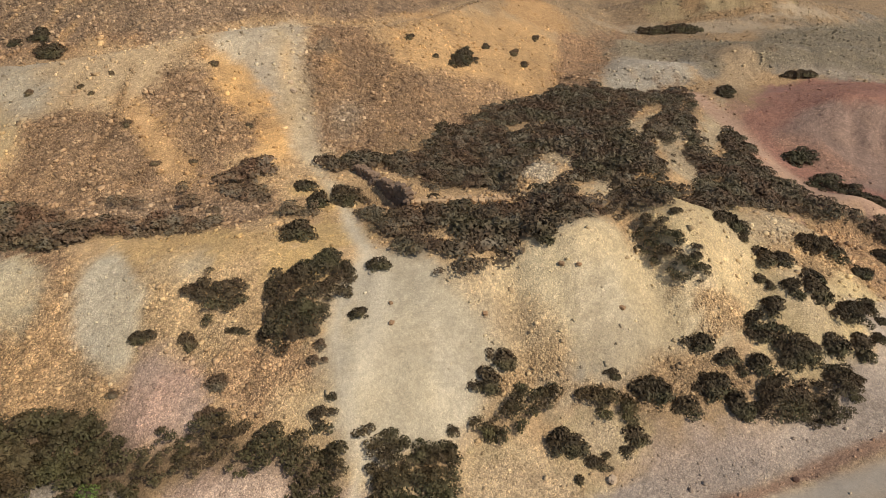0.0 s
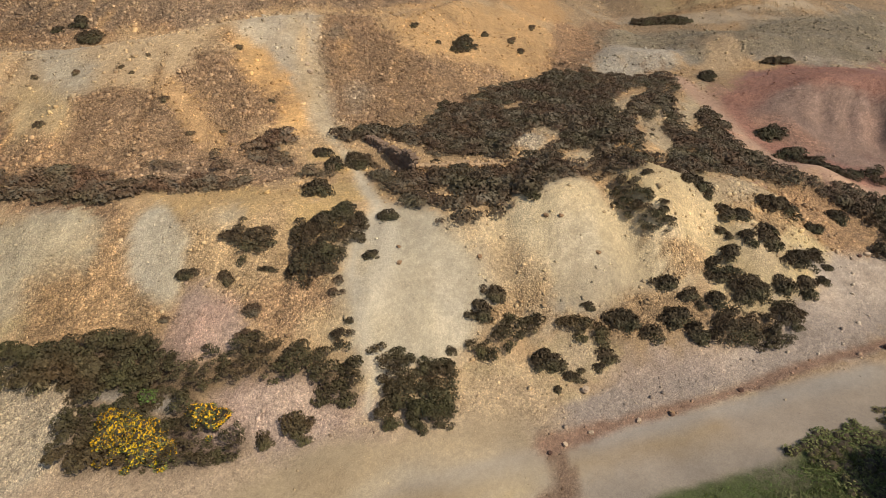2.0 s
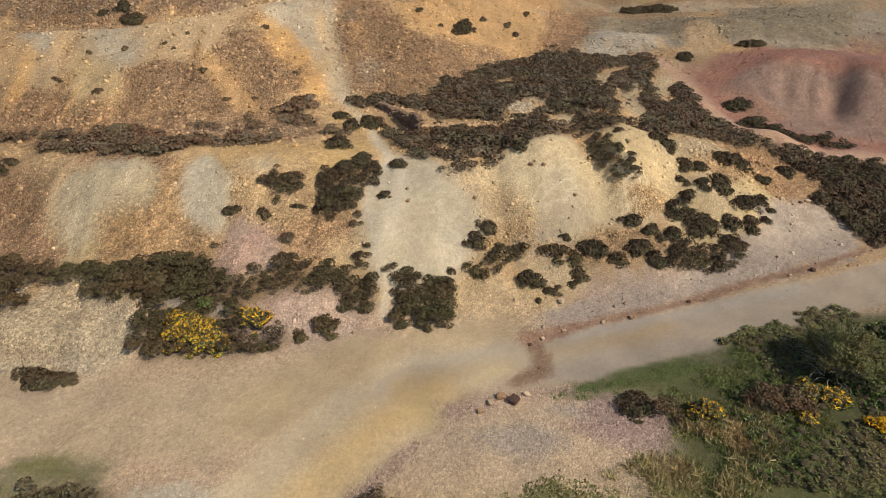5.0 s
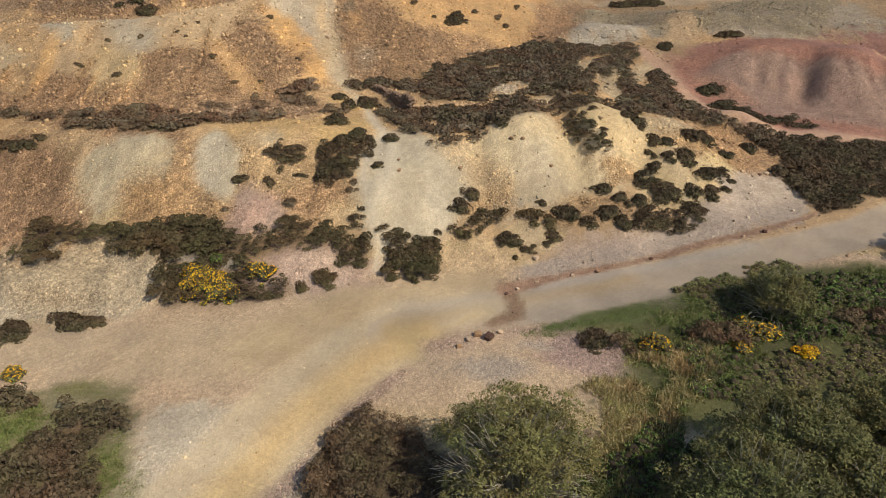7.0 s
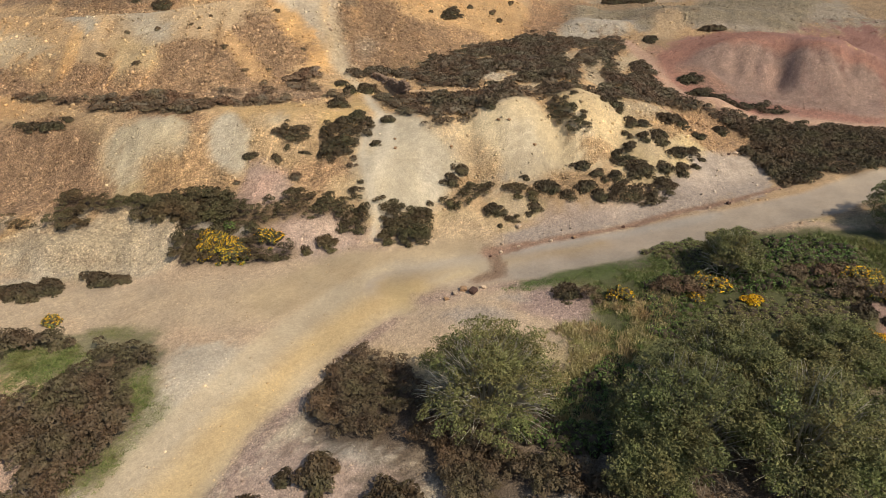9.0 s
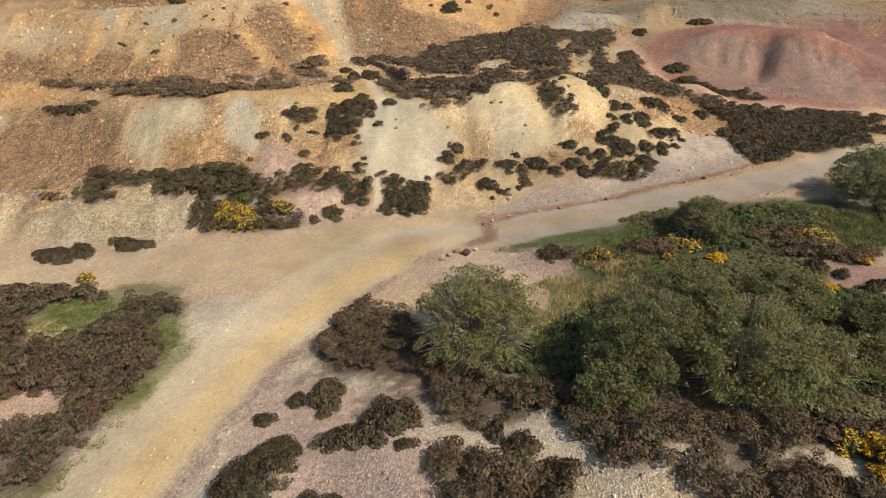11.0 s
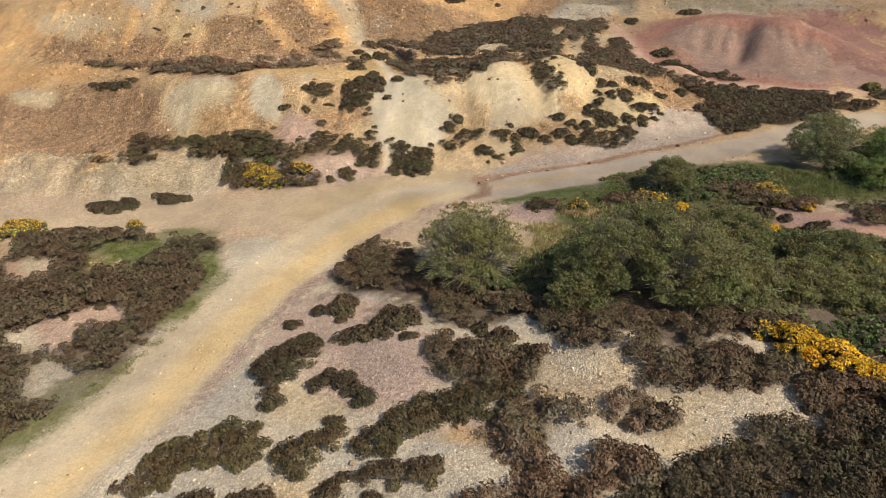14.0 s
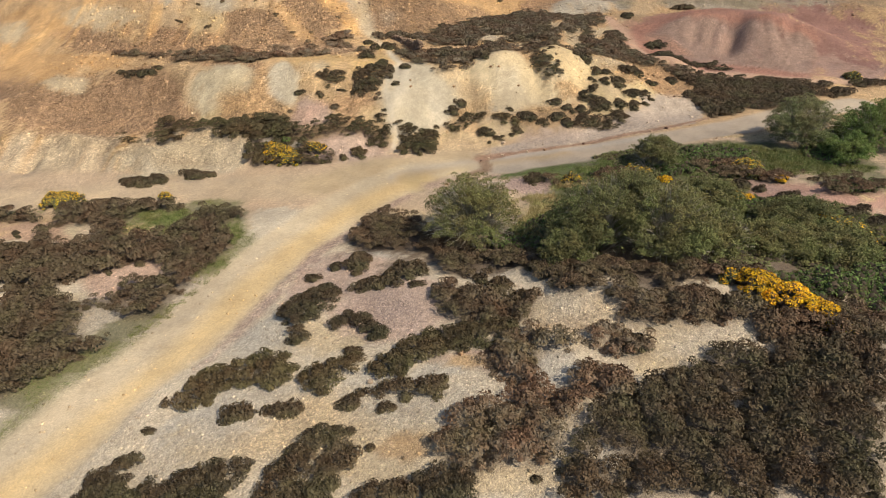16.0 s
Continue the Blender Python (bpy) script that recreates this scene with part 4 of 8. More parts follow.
soil_bed([(14.2, 29.1), (18.2, 32), (21.8, 33.1), (21, 30), (18.7, 29.7), (16, 28), (14.7, 28.5)], (0.46, 0.37, 0.235), 0.6, 0.95, 1)
soil_bed([(21.8, 33.1), (23.5, 33.5), (25.4, 32.8), (27.4, 32.2), (27.8, 31.1), (25.4, 26.9), (23.6, 26.6), (22.6, 27.3), (21.6, 28.2), (21, 30)], (0.42, 0.255, 0.125), 0.95, 0.57, 1)
soil_bed([(22.3, 25.4), (25.4, 26.9), (21.2, 19.5), (17.5, 18.2), (13.1, 17), (10.4, 16.4), (7.7, 15.4), (6, 15.2), (5.1, 14.5), (5.3, 15.8), (7.4, 16.3), (8.2, 17.8), (10.6, 19.1), (13.6, 19), (16.7, 19.4), (18.8, 20.5), (20.2, 22.3)], (0.445, 0.375, 0.305), 0.3, 0.95, 1)
soil_bed([(7.9, 17.8), (10.6, 19.1), (13.2, 18.8), (13.5, 18), (10.7, 17.4), (8, 17)], (0.46, 0.345, 0.265), 0.3, 1.14, 0.8)
soil_bed([(1, 17.6), (2.3, 18.1), (3.6, 18), (5.2, 16.4), (5.2, 14.8), (2.8, 14.5), (0.9, 14.5), (0.5, 15.8)], (0.56, 0.42, 0.25), 0.45, 0.95, 1)
soil_bed([(5.6, 19.5), (7.4, 19.4), (8, 18.8), (7.2, 17.7), (5.6, 17.5), (5.3, 18.5)], (0.56, 0.44, 0.27), 0.4, 0.76, 1)
soil_bed([(0.5, 24.3), (1.9, 24), (3.1, 23.8), (4.3, 23), (5.1, 21.8), (3.4, 21.4), (2.7, 22.1), (2.3, 22.9), (1.4, 23.8)], (0.47, 0.35, 0.20), 0.6, 0.8, 0.8)
soil_bed([(-0.7, 25.5), (0.5, 25.1), (2, 24.7), (2.9, 25.7), (3.2, 24.9), (1.9, 24), (0.5, 24.3)], (0.50, 0.38, 0.22), 0.6, 0.8, 0.7)
# Farther tips and the red one
soil_bed([(18.7, 69.3), (29.9, 79.6), (35.5, 75.8), (65.3, 94.2), (45.2, 61), (35.8, 62.1), (29.6, 62.3), (25.1, 59.1), (23.8, 64.6), (18.5, 65.2)], (0.26, 0.235, 0.165), 0.75, 0.95, 1)
soil_bed([(14.7, 57), (17.3, 62.7), (20.2, 64.7), (23, 64.7), (23.4, 59.2), (19.6, 56), (15.6, 55.2)], (0.47, 0.44, 0.36), 0.4, 0.76, 1)
soil_bed([(27.3, 66.3), (31.6, 66.7), (30.7, 62.2), (25.8, 54), (23.9, 54.4), (27.9, 62.6)], (0.45, 0.335, 0.195), 0.4, 0.95, 1)
soil_bed([(12.5, 71), (16.9, 69.7), (16.6, 65.1), (12.2, 60.5), (9.3, 55.6), (11.1, 62.7)], (0.38, 0.23, 0.125), 0.9, 0.76, 1)
soil_bed([(22.7, 48.1), (27.9, 53.8), (35.6, 60.6), (38.5, 52), (41.7, 45.9), (47.6, 46.4), (39.7, 31.4), (36.4, 33.4), (33.4, 35.7), (28.2, 36.2), (25, 39.4), (22.2, 41.5)], (0.36, 0.16, 0.122), 0.4, 0.57, 1)
soil_bed([(25.7, 47.7), (28.7, 49.9), (32.6, 49.4), (38.3, 48.3), (41.2, 44.6), (46.1, 43.5), (41.8, 35.1), (38, 36.6), (35.3, 37.7), (31.3, 38.4), (28.7, 40.2), (26.7, 44.8)], (0.325, 0.22, 0.185), 0.4, 0.76, 1)
soil_bed([(34.6, 46.1), (36.7, 47.7), (37.5, 46.6), (36.1, 45.8), (36.3, 43.7), (35, 41.1), (34, 41.9)], (0.34, 0.215, 0.18), 0.4, 0.95, 0.8)
soil_bed([(25.4, 46.6), (27.3, 48.3), (28.6, 45.4), (30.1, 41.1), (27.6, 40.5), (26.1, 44)], (0.38, 0.205, 0.15), 0.7, 0.95, 0.8)
soil_bed([(22.8, 46), (22.6, 41.9), (23.5, 38.2), (25.2, 34), (29.9, 34.8), (27.2, 33.6), (23.3, 34.4), (21.6, 37.5)], (0.43, 0.28, 0.19), 0.3, 0.76, 1)
# Bare ground between the tracks
soil_bed([(-25.5, 2.1), (-24.3, 2.4), (-23.4, 1.3), (-23.3, 0.2), (-23.9, -0.4)], (0.52, 0.41, 0.3), 0.5, 0.57, 1)
soil_bed([(-21.1, -4.7), (-19.9, -3.6), (-18.1, -2.4), (-16.6, -2.8), (-16, -4.2), (-17.3, -5.5), (-18.2, -5.1), (-17.7, -6.3), (-18.3, -7.2), (-19.5, -7.2)], (0.53, 0.37, 0.28), 0.5, 0.57, 1)
soil_bed([(-13.5, 4.3), (-11.4, 4.3), (-10.5, 2.5), (-11.2, 1.6), (-12.3, 1.9)], (0.5, 0.45, 0.36), 0.3, 0.95, 1)
soil_bed([(-14.6, 6), (-11.7, 5.3), (-9, 5.1), (-10.5, 4), (-12.9, 4.6)], (0.53, 0.36, 0.235), 0.4, 1.14, 0.8)
soil_bed([(-4.1, -10), (-2.6, -7.6), (0.1, -8.1), (1.8, -9.7), (1.7, -12), (-0, -12.5), (-1.9, -12), (-3.2, -11.3)], (0.46, 0.345, 0.29), 0.6, 0.76, 1)
soil_bed([(7.3, -10), (8.8, -9.6), (10.5, -9.9), (11.5, -11), (11, -11.9), (9.2, -12.8), (7.1, -12.2)], (0.5, 0.4, 0.27), 0.6, 0.76, 1)
soil_bed([(7.6, -9.6), (8.8, -9.4), (10.2, -9.8), (9.8, -10.7), (8, -11.2)], (0.46, 0.41, 0.32), 0.6, 0.95, 1)
soil_bed([(13.8, -12.8), (18, -11.6), (17.7, -12.9), (15.8, -13.5), (13.6, -14.6), (12.3, -13.8)], (0.475, 0.42, 0.33), 0.6, 0.95, 1)
soil_bed([(-8.6, -18.5), (-6.7, -17.3), (-3.9, -16), (-1.6, -16.9), (0.7, -19.4), (-1.6, -19.6), (-4.5, -19.4), (-6.4, -19.6)], (0.54, 0.415, 0.25), 0.5, 1.14, 1)
soil_bed([(-7.4, -15.3), (-4.6, -15.5), (-5.6, -17.4), (-6.7, -18.9), (-8, -19.2), (-8.9, -17.8)], (0.455, 0.40, 0.31), 0.35, 1.14, 1)
soil_bed([(-9.2, -12), (-6.6, -10), (-5.6, -11.6), (-6.5, -12.7), (-8.7, -13.3)], (0.46, 0.41, 0.325), 0.35, 0.95, 1)
soil_bed([(-1.5, -15.9), (2.4, -16.2), (5, -15.2), (5, -16.3), (3, -17.9), (0.7, -18.8), (-1.6, -16.9)], (0.48, 0.42, 0.32), 0.5, 1.14, 1)
soil_bed([(10.7, 11.1), (18.5, 14.2), (30, 14.7), (22.4, 1.6), (10.4, 2.4), (9.4, 4.4)], (0.11, 0.11, 0.045), 0.2, 0.5)
soil_bed([(5.3, 10.1), (7.6, 11.1), (10.9, 12.2), (14.8, 13.8), (16.7, 14.3), (16.5, 13), (13.5, 11.7), (11.4, 9.7), (8.4, 10), (6.7, 9.6)], (0.12, 0.138, 0.05), 0.15, 0.4)
soil_bed([(6.4, 9.5), (8.7, 9.7), (10.1, 8.8), (10.4, 7.5), (9.3, 5.5), (7.9, 6.2), (6.8, 7.3)], (0.45, 0.33, 0.27), 0.5, 0.4)
soil_bed([(23.6, 6.5), (24.7, 6.6), (26.1, 5.3), (28.4, 4.1), (27.2, 2), (25.5, 2.8), (24.1, 4.7)], (0.37, 0.25, 0.205), 0.4, 0.4)
soil_bed([(-13.3, 4.7), (-9.2, 4.9), (-8.6, 2.8), (-9.6, -1.7), (-10.3, -3.8), (-10.9, -3.5), (-11.5, 0.6)], (0.48, 0.41, 0.305), 0.25, 0.4)
# Tracks, trails and the rusty ditch by the road
way(left_track, 2.0, (0.56, 0.43, 0.28), 0.25, 0.8, 0.5)
way([(-8.5, 9), (-4, 12), (2, 13.6)], 2.2, TRACK, 0.12, 0.8, 0.4)
way([(x + 0.35, y - 0.2) for x, y in main_track], 2.4, (0.505, 0.405, 0.265), 0.12, 0.25, 0.15, 1.0, 0.06)
way([(x + 0.15, y - 0.5) for x, y in right_track], 1.7, (0.43, 0.35, 0.25), 0.04, 0.2, 0.1, 1.0, 0.06)
way([(x + 1.1, y - 0.6) for x, y in main_track], 1.1, (0.60, 0.425, 0.20), 0.12, 0.7, 0.2, 0.8)
way(right_track[:4], 0.6, (0.45, 0.32, 0.16), 0.05, 0.5, 0.3, 0.6)
way([(x + 2.85, y - 1.3) for x, y in main_track[4:-1]], 0.35, (0.45, 0.33, 0.265), 0.6, 0.3, 0.3, 0.75)
way([(-1.2, 8.9), (1.4, 10.6), (3.2, 11.6)], 0.5, (0.60, 0.44, 0.21), 0.06, 0.7, 0.4, 0.7)
way([(-0.8, 12.4), (2.3, 12.6), (4.0, 12.2)], 0.8, (0.46, 0.385, 0.28), 0.06, 0.7, 0.3, 0.5)
way([(6.5, 14.0), (12.0, 15.5), (20.0, 17.6)], 0.45, (0.42, 0.375, 0.30), 0.04, 0.4, 0.2, 0.7)
way([(1.5, 9.6), (3.2, 10.2), (4.6, 10.6)], 0.8, (0.42, 0.31, 0.21), 0.25, 0.5, 0.3, 0.7)
way([(3.6, 10.6), (4.9, 11.4), (5.1, 12.2), (4.8, 13.2), (4.5, 13.7)], 0.5, (0.29, 0.195, 0.125), 0.25, 0.15, 0.2, 1.0, 0.06)
way([(4.5, 13.8), (7.1, 14.75)], 0.5, (0.37, 0.235, 0.155), 0.3, 0.15, 0.15, 1.0, 0.08)
way([(7.1, 14.75), (11.7, 16.15), (16.7, 18.1), (22.0, 19.6), (27.0, 21.6)], 0.3, (0.35, 0.225, 0.15), 0.3, 0.12, 0.1, 1.0, 0.08)
way([(0.5, 8.9), (1.6, 9.3), (3.4, 9.5), (6.0, 9.9)], 0.4, ROSE, 0.6, 0.4, 0.3, 0.8)
way(foot_trail[:11], 0.28, PALE, 0.1, 0.25, 0.15, 0.9, 0.05)
way(foot_trail[9:], 0.5, (0.54, 0.43, 0.27), 0.3, 0.6, 0.4, 0.85, 0.08)
way([(-3.5, 25.4), (-3.0, 22.5), (-3.2, 19.6)], 0.5, PALE, 0.1, 0.4, 0.2, 0.6)
way(red_loop, 0.85, (0.50, 0.335, 0.23), 0.2, 0.5, 0.25)

TRACKS = np.minimum(along([(x + 0.35, y - 0.2) for x, y in main_track], GX, GY)[0] - 2.35, np.minimum(along(right_track, GX, GY)[0] - 1.2, along(left_track, GX, GY)[0] - 1.6))
TRAILS = np.minimum(along(foot_trail, GX, GY)[0] - 0.45, along(red_loop, GX, GY)[0] - 0.9)
OPEN = (TRACKS > 0) & (TRAILS > 0)


def clumped(x, y, across, seed):
    """Low rounded bushes side by side: 1 over the middle of each, 0 between them."""
    r = np.random.default_rng(seed + 500)
    ci, cj = np.floor((x - X0) / across).astype(int), np.floor((y - Y0) / across).astype(int)
    jit = r.uniform(0.1, 0.9, (ci.max() + 3, cj.max() + 3, 2))
    big = r.uniform(0.75, 1.2, jit.shape[:2])
    best = np.full(len(x), 9.0)
    for di in (-1, 0, 1):
        for dj in (-1, 0, 1):
            a, b = np.maximum(ci + di, 0), np.maximum(cj + dj, 0)
            d = np.hypot(X0 + (a + jit[a, b, 0]) * across - x, Y0 + (b + jit[a, b, 1]) * across - y)
            best = np.minimum(best, d / (0.6 * across * big[a, b]))
    return np.sqrt(np.maximum(0, 1 - best ** 2))


class Mass:
    """A stretch of low growth: the union of ragged ovals, less the bare ones."""

    def __init__(self):
        self.mask = np.zeros((nx, ny), bool)

    def add(self, x, y, rx, ry, turn=0.0, ragged=0.12):
        self.mask |= oval(x, y, rx, ry, turn) + ragged * (0.6 * N2 + 0.6 * N3) < 1.0

    def bare(self, x, y, rx, ry, turn=0.0):
        self.mask &= oval(x, y, rx, ry, turn) + 0.15 * (N2 + 0.5 * N3) > 1.0

    def bed(self, outline, ragged=0.12):
        """Adds the ground inside an outline, with a ragged edge."""
        self.mask |= inside(outline, GX + ragged * (N3 + 0.5 * N2), GY + ragged * (0.6 * STREAK + 0.5 * N3))

    def clear(self, outline):
        self.mask &= ~inside(outline, GX + 0.12 * N3, GY + 0.12 * N2)

    def patchy(self, gaps):
        """Opens gaps of bare ground."""
        self.mask &= 0.75 * N2 + 0.8 * N3 > gaps

    def darken(self, much):
        """Peaty soil under the plants."""
        spread(much * blurred((self.mask & OPEN).astype(float), 0.3), PEAT, 0.3)

    def grow(self, name, label, category, spacing, radius, units, materials, seed, tall=1.0, lift=0.15, thin=1.0, clump=0.0, across=1.3):
        r = np.random.default_rng(seed)
        keep = self.mask & OPEN
        xs, ys = np.arange(X0, X1, spacing), np.arange(Y0, Y1, spacing)
        px, py = np.meshgrid(xs, ys, indexing="ij")
        px = (px + r.uniform(-0.5, 0.5, px.shape) * spacing).ravel()
        py = (py + r.uniform(-0.5, 0.5, py.shape) * spacing).ravel()
        i = np.clip(((px - X0) / CELL).round().astype(int), 0, nx - 1)
        j = np.clip(((py - Y0) / CELL).round().astype(int), 0, ny - 1)
        ok = keep[i, j] & (r.random(len(px)) < thin)
        px, py, i, j = px[ok], py[ok], i[ok], j[ok]
        dome = clumped(px, py, across, seed) if clump else np.zeros(len(px))
        size = radius * r.uniform(0.6, 1.45, len(px)) * (1 + 0.15 * N2[i, j])
        z = heights(px, py) + lift * (0.6 + 0.5 * np.clip(N2[i, j] + N3[i, j], -1, 1.5)) - size * 0.2 + clump * dome
        me = stamp(name, units, np.stack([px, py, z, size, tall * r.uniform(0.75, 1.2, len(px))], 1), materials, seed)
        return tagged(new(name, me), label, category, kind="stuff")


# Where the low growth stands
bench_heather_area = Mass()
bench_heather_area.bed([(-7.1, 35), (-5.4, 36.1), (-3.2, 36.5), (-1.5, 37.6), (-0.7, 40.4), (0.7, 43.5), (4.5, 48.7), (8.2, 51), (11.3, 58.4), (13.4, 57.4), (14.3, 54.2), (19.2, 54.8), (22.4, 56.4), (22.7, 53.8), (20.8, 51.4), (18.1, 44.1), (16.1, 42.5), (15.1, 39.6), (14.1, 34.3), (11.8, 29.2), (10.3, 29.5), (8.2, 28.7), (6.7, 27.5), (5.4, 26.8), (3.8, 26.9), (3.2, 26.1), (2.6, 26.2), (2, 26.3), (0.5, 25.6), (-1.3, 25.4), (-2.5, 25.6), (-2.8, 26.7), (-4.1, 27.4), (-4.9, 27.8), (-4.3, 29.4), (-3.2, 31.1), (-1.6, 30.1), (0.2, 30.5), (3.9, 30.1), (4.2, 31.8), (2, 33), (-0.8, 32), (-1.5, 32.6), (-3.5, 35.2), (-4.5, 34.4), (-6.4, 33.7)])
bench_heather_area.bed([(20.6, 50.6), (18.1, 44.1), (17.8, 41.1), (18.1, 39.6), (19.3, 40.5), (22.5, 48.7), (24, 49.5), (23.4, 45.9), (21.6, 40.5), (22.1, 38.1), (23, 35.7), (24.9, 34), (29.3, 33.7), (28.3, 31.9), (26.3, 32.3), (23.4, 33.4), (20.8, 33.6), (16.3, 31.9), (13.6, 29.6), (13.8, 33.4), (15.2, 34.2), (16.5, 37.4), (16.3, 40.2)])
bench_heather_area.bed([(-1.2, 24.3), (-0.7, 24.7), (0.2, 24.6), (0.5, 24.4), (-0.2, 24)])
bench_heather_area.bed([(0.9, 24.7), (1.4, 25.2), (2.2, 25.4), (2, 24.7), (1.2, 24.4)])
bench_heather_area.bed([(-5.7, 30.5), (-5.5, 31.8), (-4.7, 31.9), (-4.4, 31.2), (-5, 30)])
bench_heather_area.bed([(13, 53), (19.2, 54.7), (21.6, 53.8), (18.1, 43.9), (16.4, 42.9), (15.2, 39.6), (14.1, 34), (11.6, 28.7), (9.8, 29.9), (9.2, 35.6)])
bench_heather_area.clear([(4.3, 33.6), (5.5, 36.5), (7, 38.7), (8.3, 37.2), (8.2, 34.1), (7, 32.4), (5.7, 32.1), (4.9, 31), (4.1, 30.9)])
bench_heather_area.clear([(7.9, 33), (9.3, 34.4), (9.9, 31.6), (8.9, 30.3), (7.4, 29.5)])
bench_heather_area.clear([(8.2, 40.3), (9, 39.9), (9.3, 37), (8.6, 36.3)])
bench_heather_area.clear([(12.8, 42.4), (15.9, 50), (18.4, 51.8), (17.6, 47.6), (14.2, 42), (12.4, 39.7)])
bench_heather_area.clear([(4.5, 42.9), (6.5, 45), (9.2, 45.3), (7.7, 44), (4.9, 41.9)])
bench_heather_area.clear([(14.1, 40.6), (15.4, 41.6), (14.6, 36.6), (14.3, 34.1), (13.4, 34.3)])
bench_heather_area.clear([(20.7, 53.4), (20.8, 52), (19, 48.7)])
bench_heather_area.clear([(-1.7, 27.6), (-0.5, 28.5), (0.5, 27.9), (1.1, 26.8), (-0.4, 26.6)])
bench_heather_area.clear([(13.7, 51.2), (16.8, 53.5), (15.6, 50.9), (13.1, 48.8)])
bench_heather_area.patchy(-1.8)
bench_heather_area.darken(0.6)
bank_heather_area = Mass()
bank_heather_area.bed([(-24.6, 28.1), (-22.9, 28.4), (-21.5, 29), (-20.2, 28.7), (-18.4, 28.1), (-15.1, 28), (-12, 27.9), (-9.5, 27.8), (-8.7, 27.4), (-8.9, 26.8), (-10.9, 26.4), (-13.4, 26.4), (-16.2, 26.6), (-17.8, 26.8), (-18.8, 26.2), (-19.9, 25.6), (-20.8, 26.7), (-22.1, 26.8), (-23.8, 26.6)])
bank_heather_area.bed([(-12, 30.7), (-12.1, 31.9), (-11.2, 33.4), (-10.1, 33.9), (-9, 33.4), (-9.6, 32.7), (-9.8, 31.6), (-9.1, 30.2), (-11, 30)])
bank_heather_area.bed([(-16.4, 30.4), (-15.6, 31.3), (-13.8, 31.4), (-13.4, 30.6), (-14.7, 30.2)])
bank_heather_area.bed([(-8.8, 28.5), (-8.3, 29.5), (-6.8, 29.6), (-6.1, 30.2), (-6.3, 29.4), (-7.1, 28.5)])
bank_heather_area.bed([(-18.3, 29.6), (-15.9, 30.1), (-14.8, 29.7), (-11.9, 29.7), (-11.8, 28.9), (-15.6, 29.1)])
bank_heather_area.patchy(-1.1)
bank_heather_area.darken(0.6)
bank_heather_west_area = Mass()
bank_heather_west_area.add(-33.4, 29.8, 2.19, 0.35, -12)
bank_heather_west_area.add(-27.9, 28.5, 4.49, 0.44, -14)
bank_heather_west_area.add(-23.0, 26.3, 4.30, 0.54, -6)
bank_heather_west_area.add(-19.1, 26.5, 2.80, 0.79, -5)
bank_heather_west_area.patchy(-1.1)
bank_heather_west_area.darken(0.8)
red_side_heather_area = Mass()
red_side_heather_area.add(26.5, 43.4, 1.82, 0.86, 30)
red_side_heather_area.add(26.6, 37.6, 3.00, 1.97, 81)
red_side_heather_area.add(29.6, 37.0, 3.36, 0.56, 26)
red_side_heather_area.add(32.1, 36.5, 1.58, 0.49, 11)
red_side_heather_area.patchy(-0.9)
red_side_heather_area.darken(0.8)
roadside_heather_area = Mass()
roadside_heather_area.bed([(25.4, 32.8), (28.6, 33), (33, 34.9), (34.3, 33.3), (37.7, 34.1), (39.8, 31.6), (39.6, 28.7), (36.5, 23.5), (32.1, 23.2), (30.8, 24.2), (28.7, 21.8), (26.7, 21.7), (26.7, 24.4), (26.7, 25.7), (25.7, 26.7), (27.5, 29.5), (26.4, 31.3)])
roadside_heather_area.darken(0.8)
ledge_heather_area = Mass()
ledge_heather_area.bed([(-19.6, 17.7), (-18.3, 17.5), (-17.1, 17.7), (-15.9, 17.9), (-14.7, 18.1), (-13.7, 18.3), (-13.2, 17.8), (-12.9, 17.4), (-11.9, 16.9), (-11, 16.7), (-10.8, 17.2), (-9.9, 17.8), (-8.7, 18), (-7.6, 17.9), (-6.3, 17.5), (-5.5, 17.4), (-4.5, 17.3), (-3.7, 17.4), (-3.4, 17), (-3.5, 16.3), (-3.9, 15.8), (-4.3, 15.6), (-5.2, 16), (-5.8, 16.6), (-6.9, 16.3), (-7.7, 16.5), (-8.8, 16.3), (-9.3, 15.8), (-8.9, 15), (-8.3, 14.4), (-8.3, 13.7), (-8.5, 13.1), (-10, 12.7), (-12.8, 12.4), (-14.9, 12.3), (-15.6, 12.5), (-16.2, 13.5), (-16.1, 14.5), (-16.3, 15.5), (-17.5, 16.1), (-18.8, 15.9)])
ledge_heather_area.clear([(-15.8, 15.8), (-14.2, 16), (-13.8, 15.6), (-14.4, 14.9), (-15, 15.3)])
ledge_heather_area.clear([(-13.1, 14.7), (-12, 15.5), (-11.7, 15.1), (-11.9, 14.6)])
ledge_heather_area.clear([(-17.6, 16.5), (-15.9, 16.5), (-14.4, 16.5), (-15.3, 16.2)])
ledge_heather_area.patchy(-1.7)
ledge_heather_area.darken(0.8)
ledge_heather_west_area = Mass()
ledge_heather_west_area.add(-19.6, 17.0, 4.91, 0.57, -3)
ledge_heather_west_area.add(-16.1, 16.1, 3.47, 0.45, 1)
ledge_heather_west_area.add(-24.5, 17.2, 1.69, 0.90, -46)
ledge_heather_west_area.add(-23.7, 15.5, 1.39, 0.64, -20)
ledge_heather_west_area.add(-26.8, 16.1, 2.14, 0.43, -6)
ledge_heather_west_area.add(-28.3, 15.9, 1.29, 0.33, -8)
ledge_heather_west_area.add(-15.3, 17.7, 1.96, 0.30, 1)
ledge_heather_west_area.add(-22.0, 17.2, 2.14, 0.39, -6)
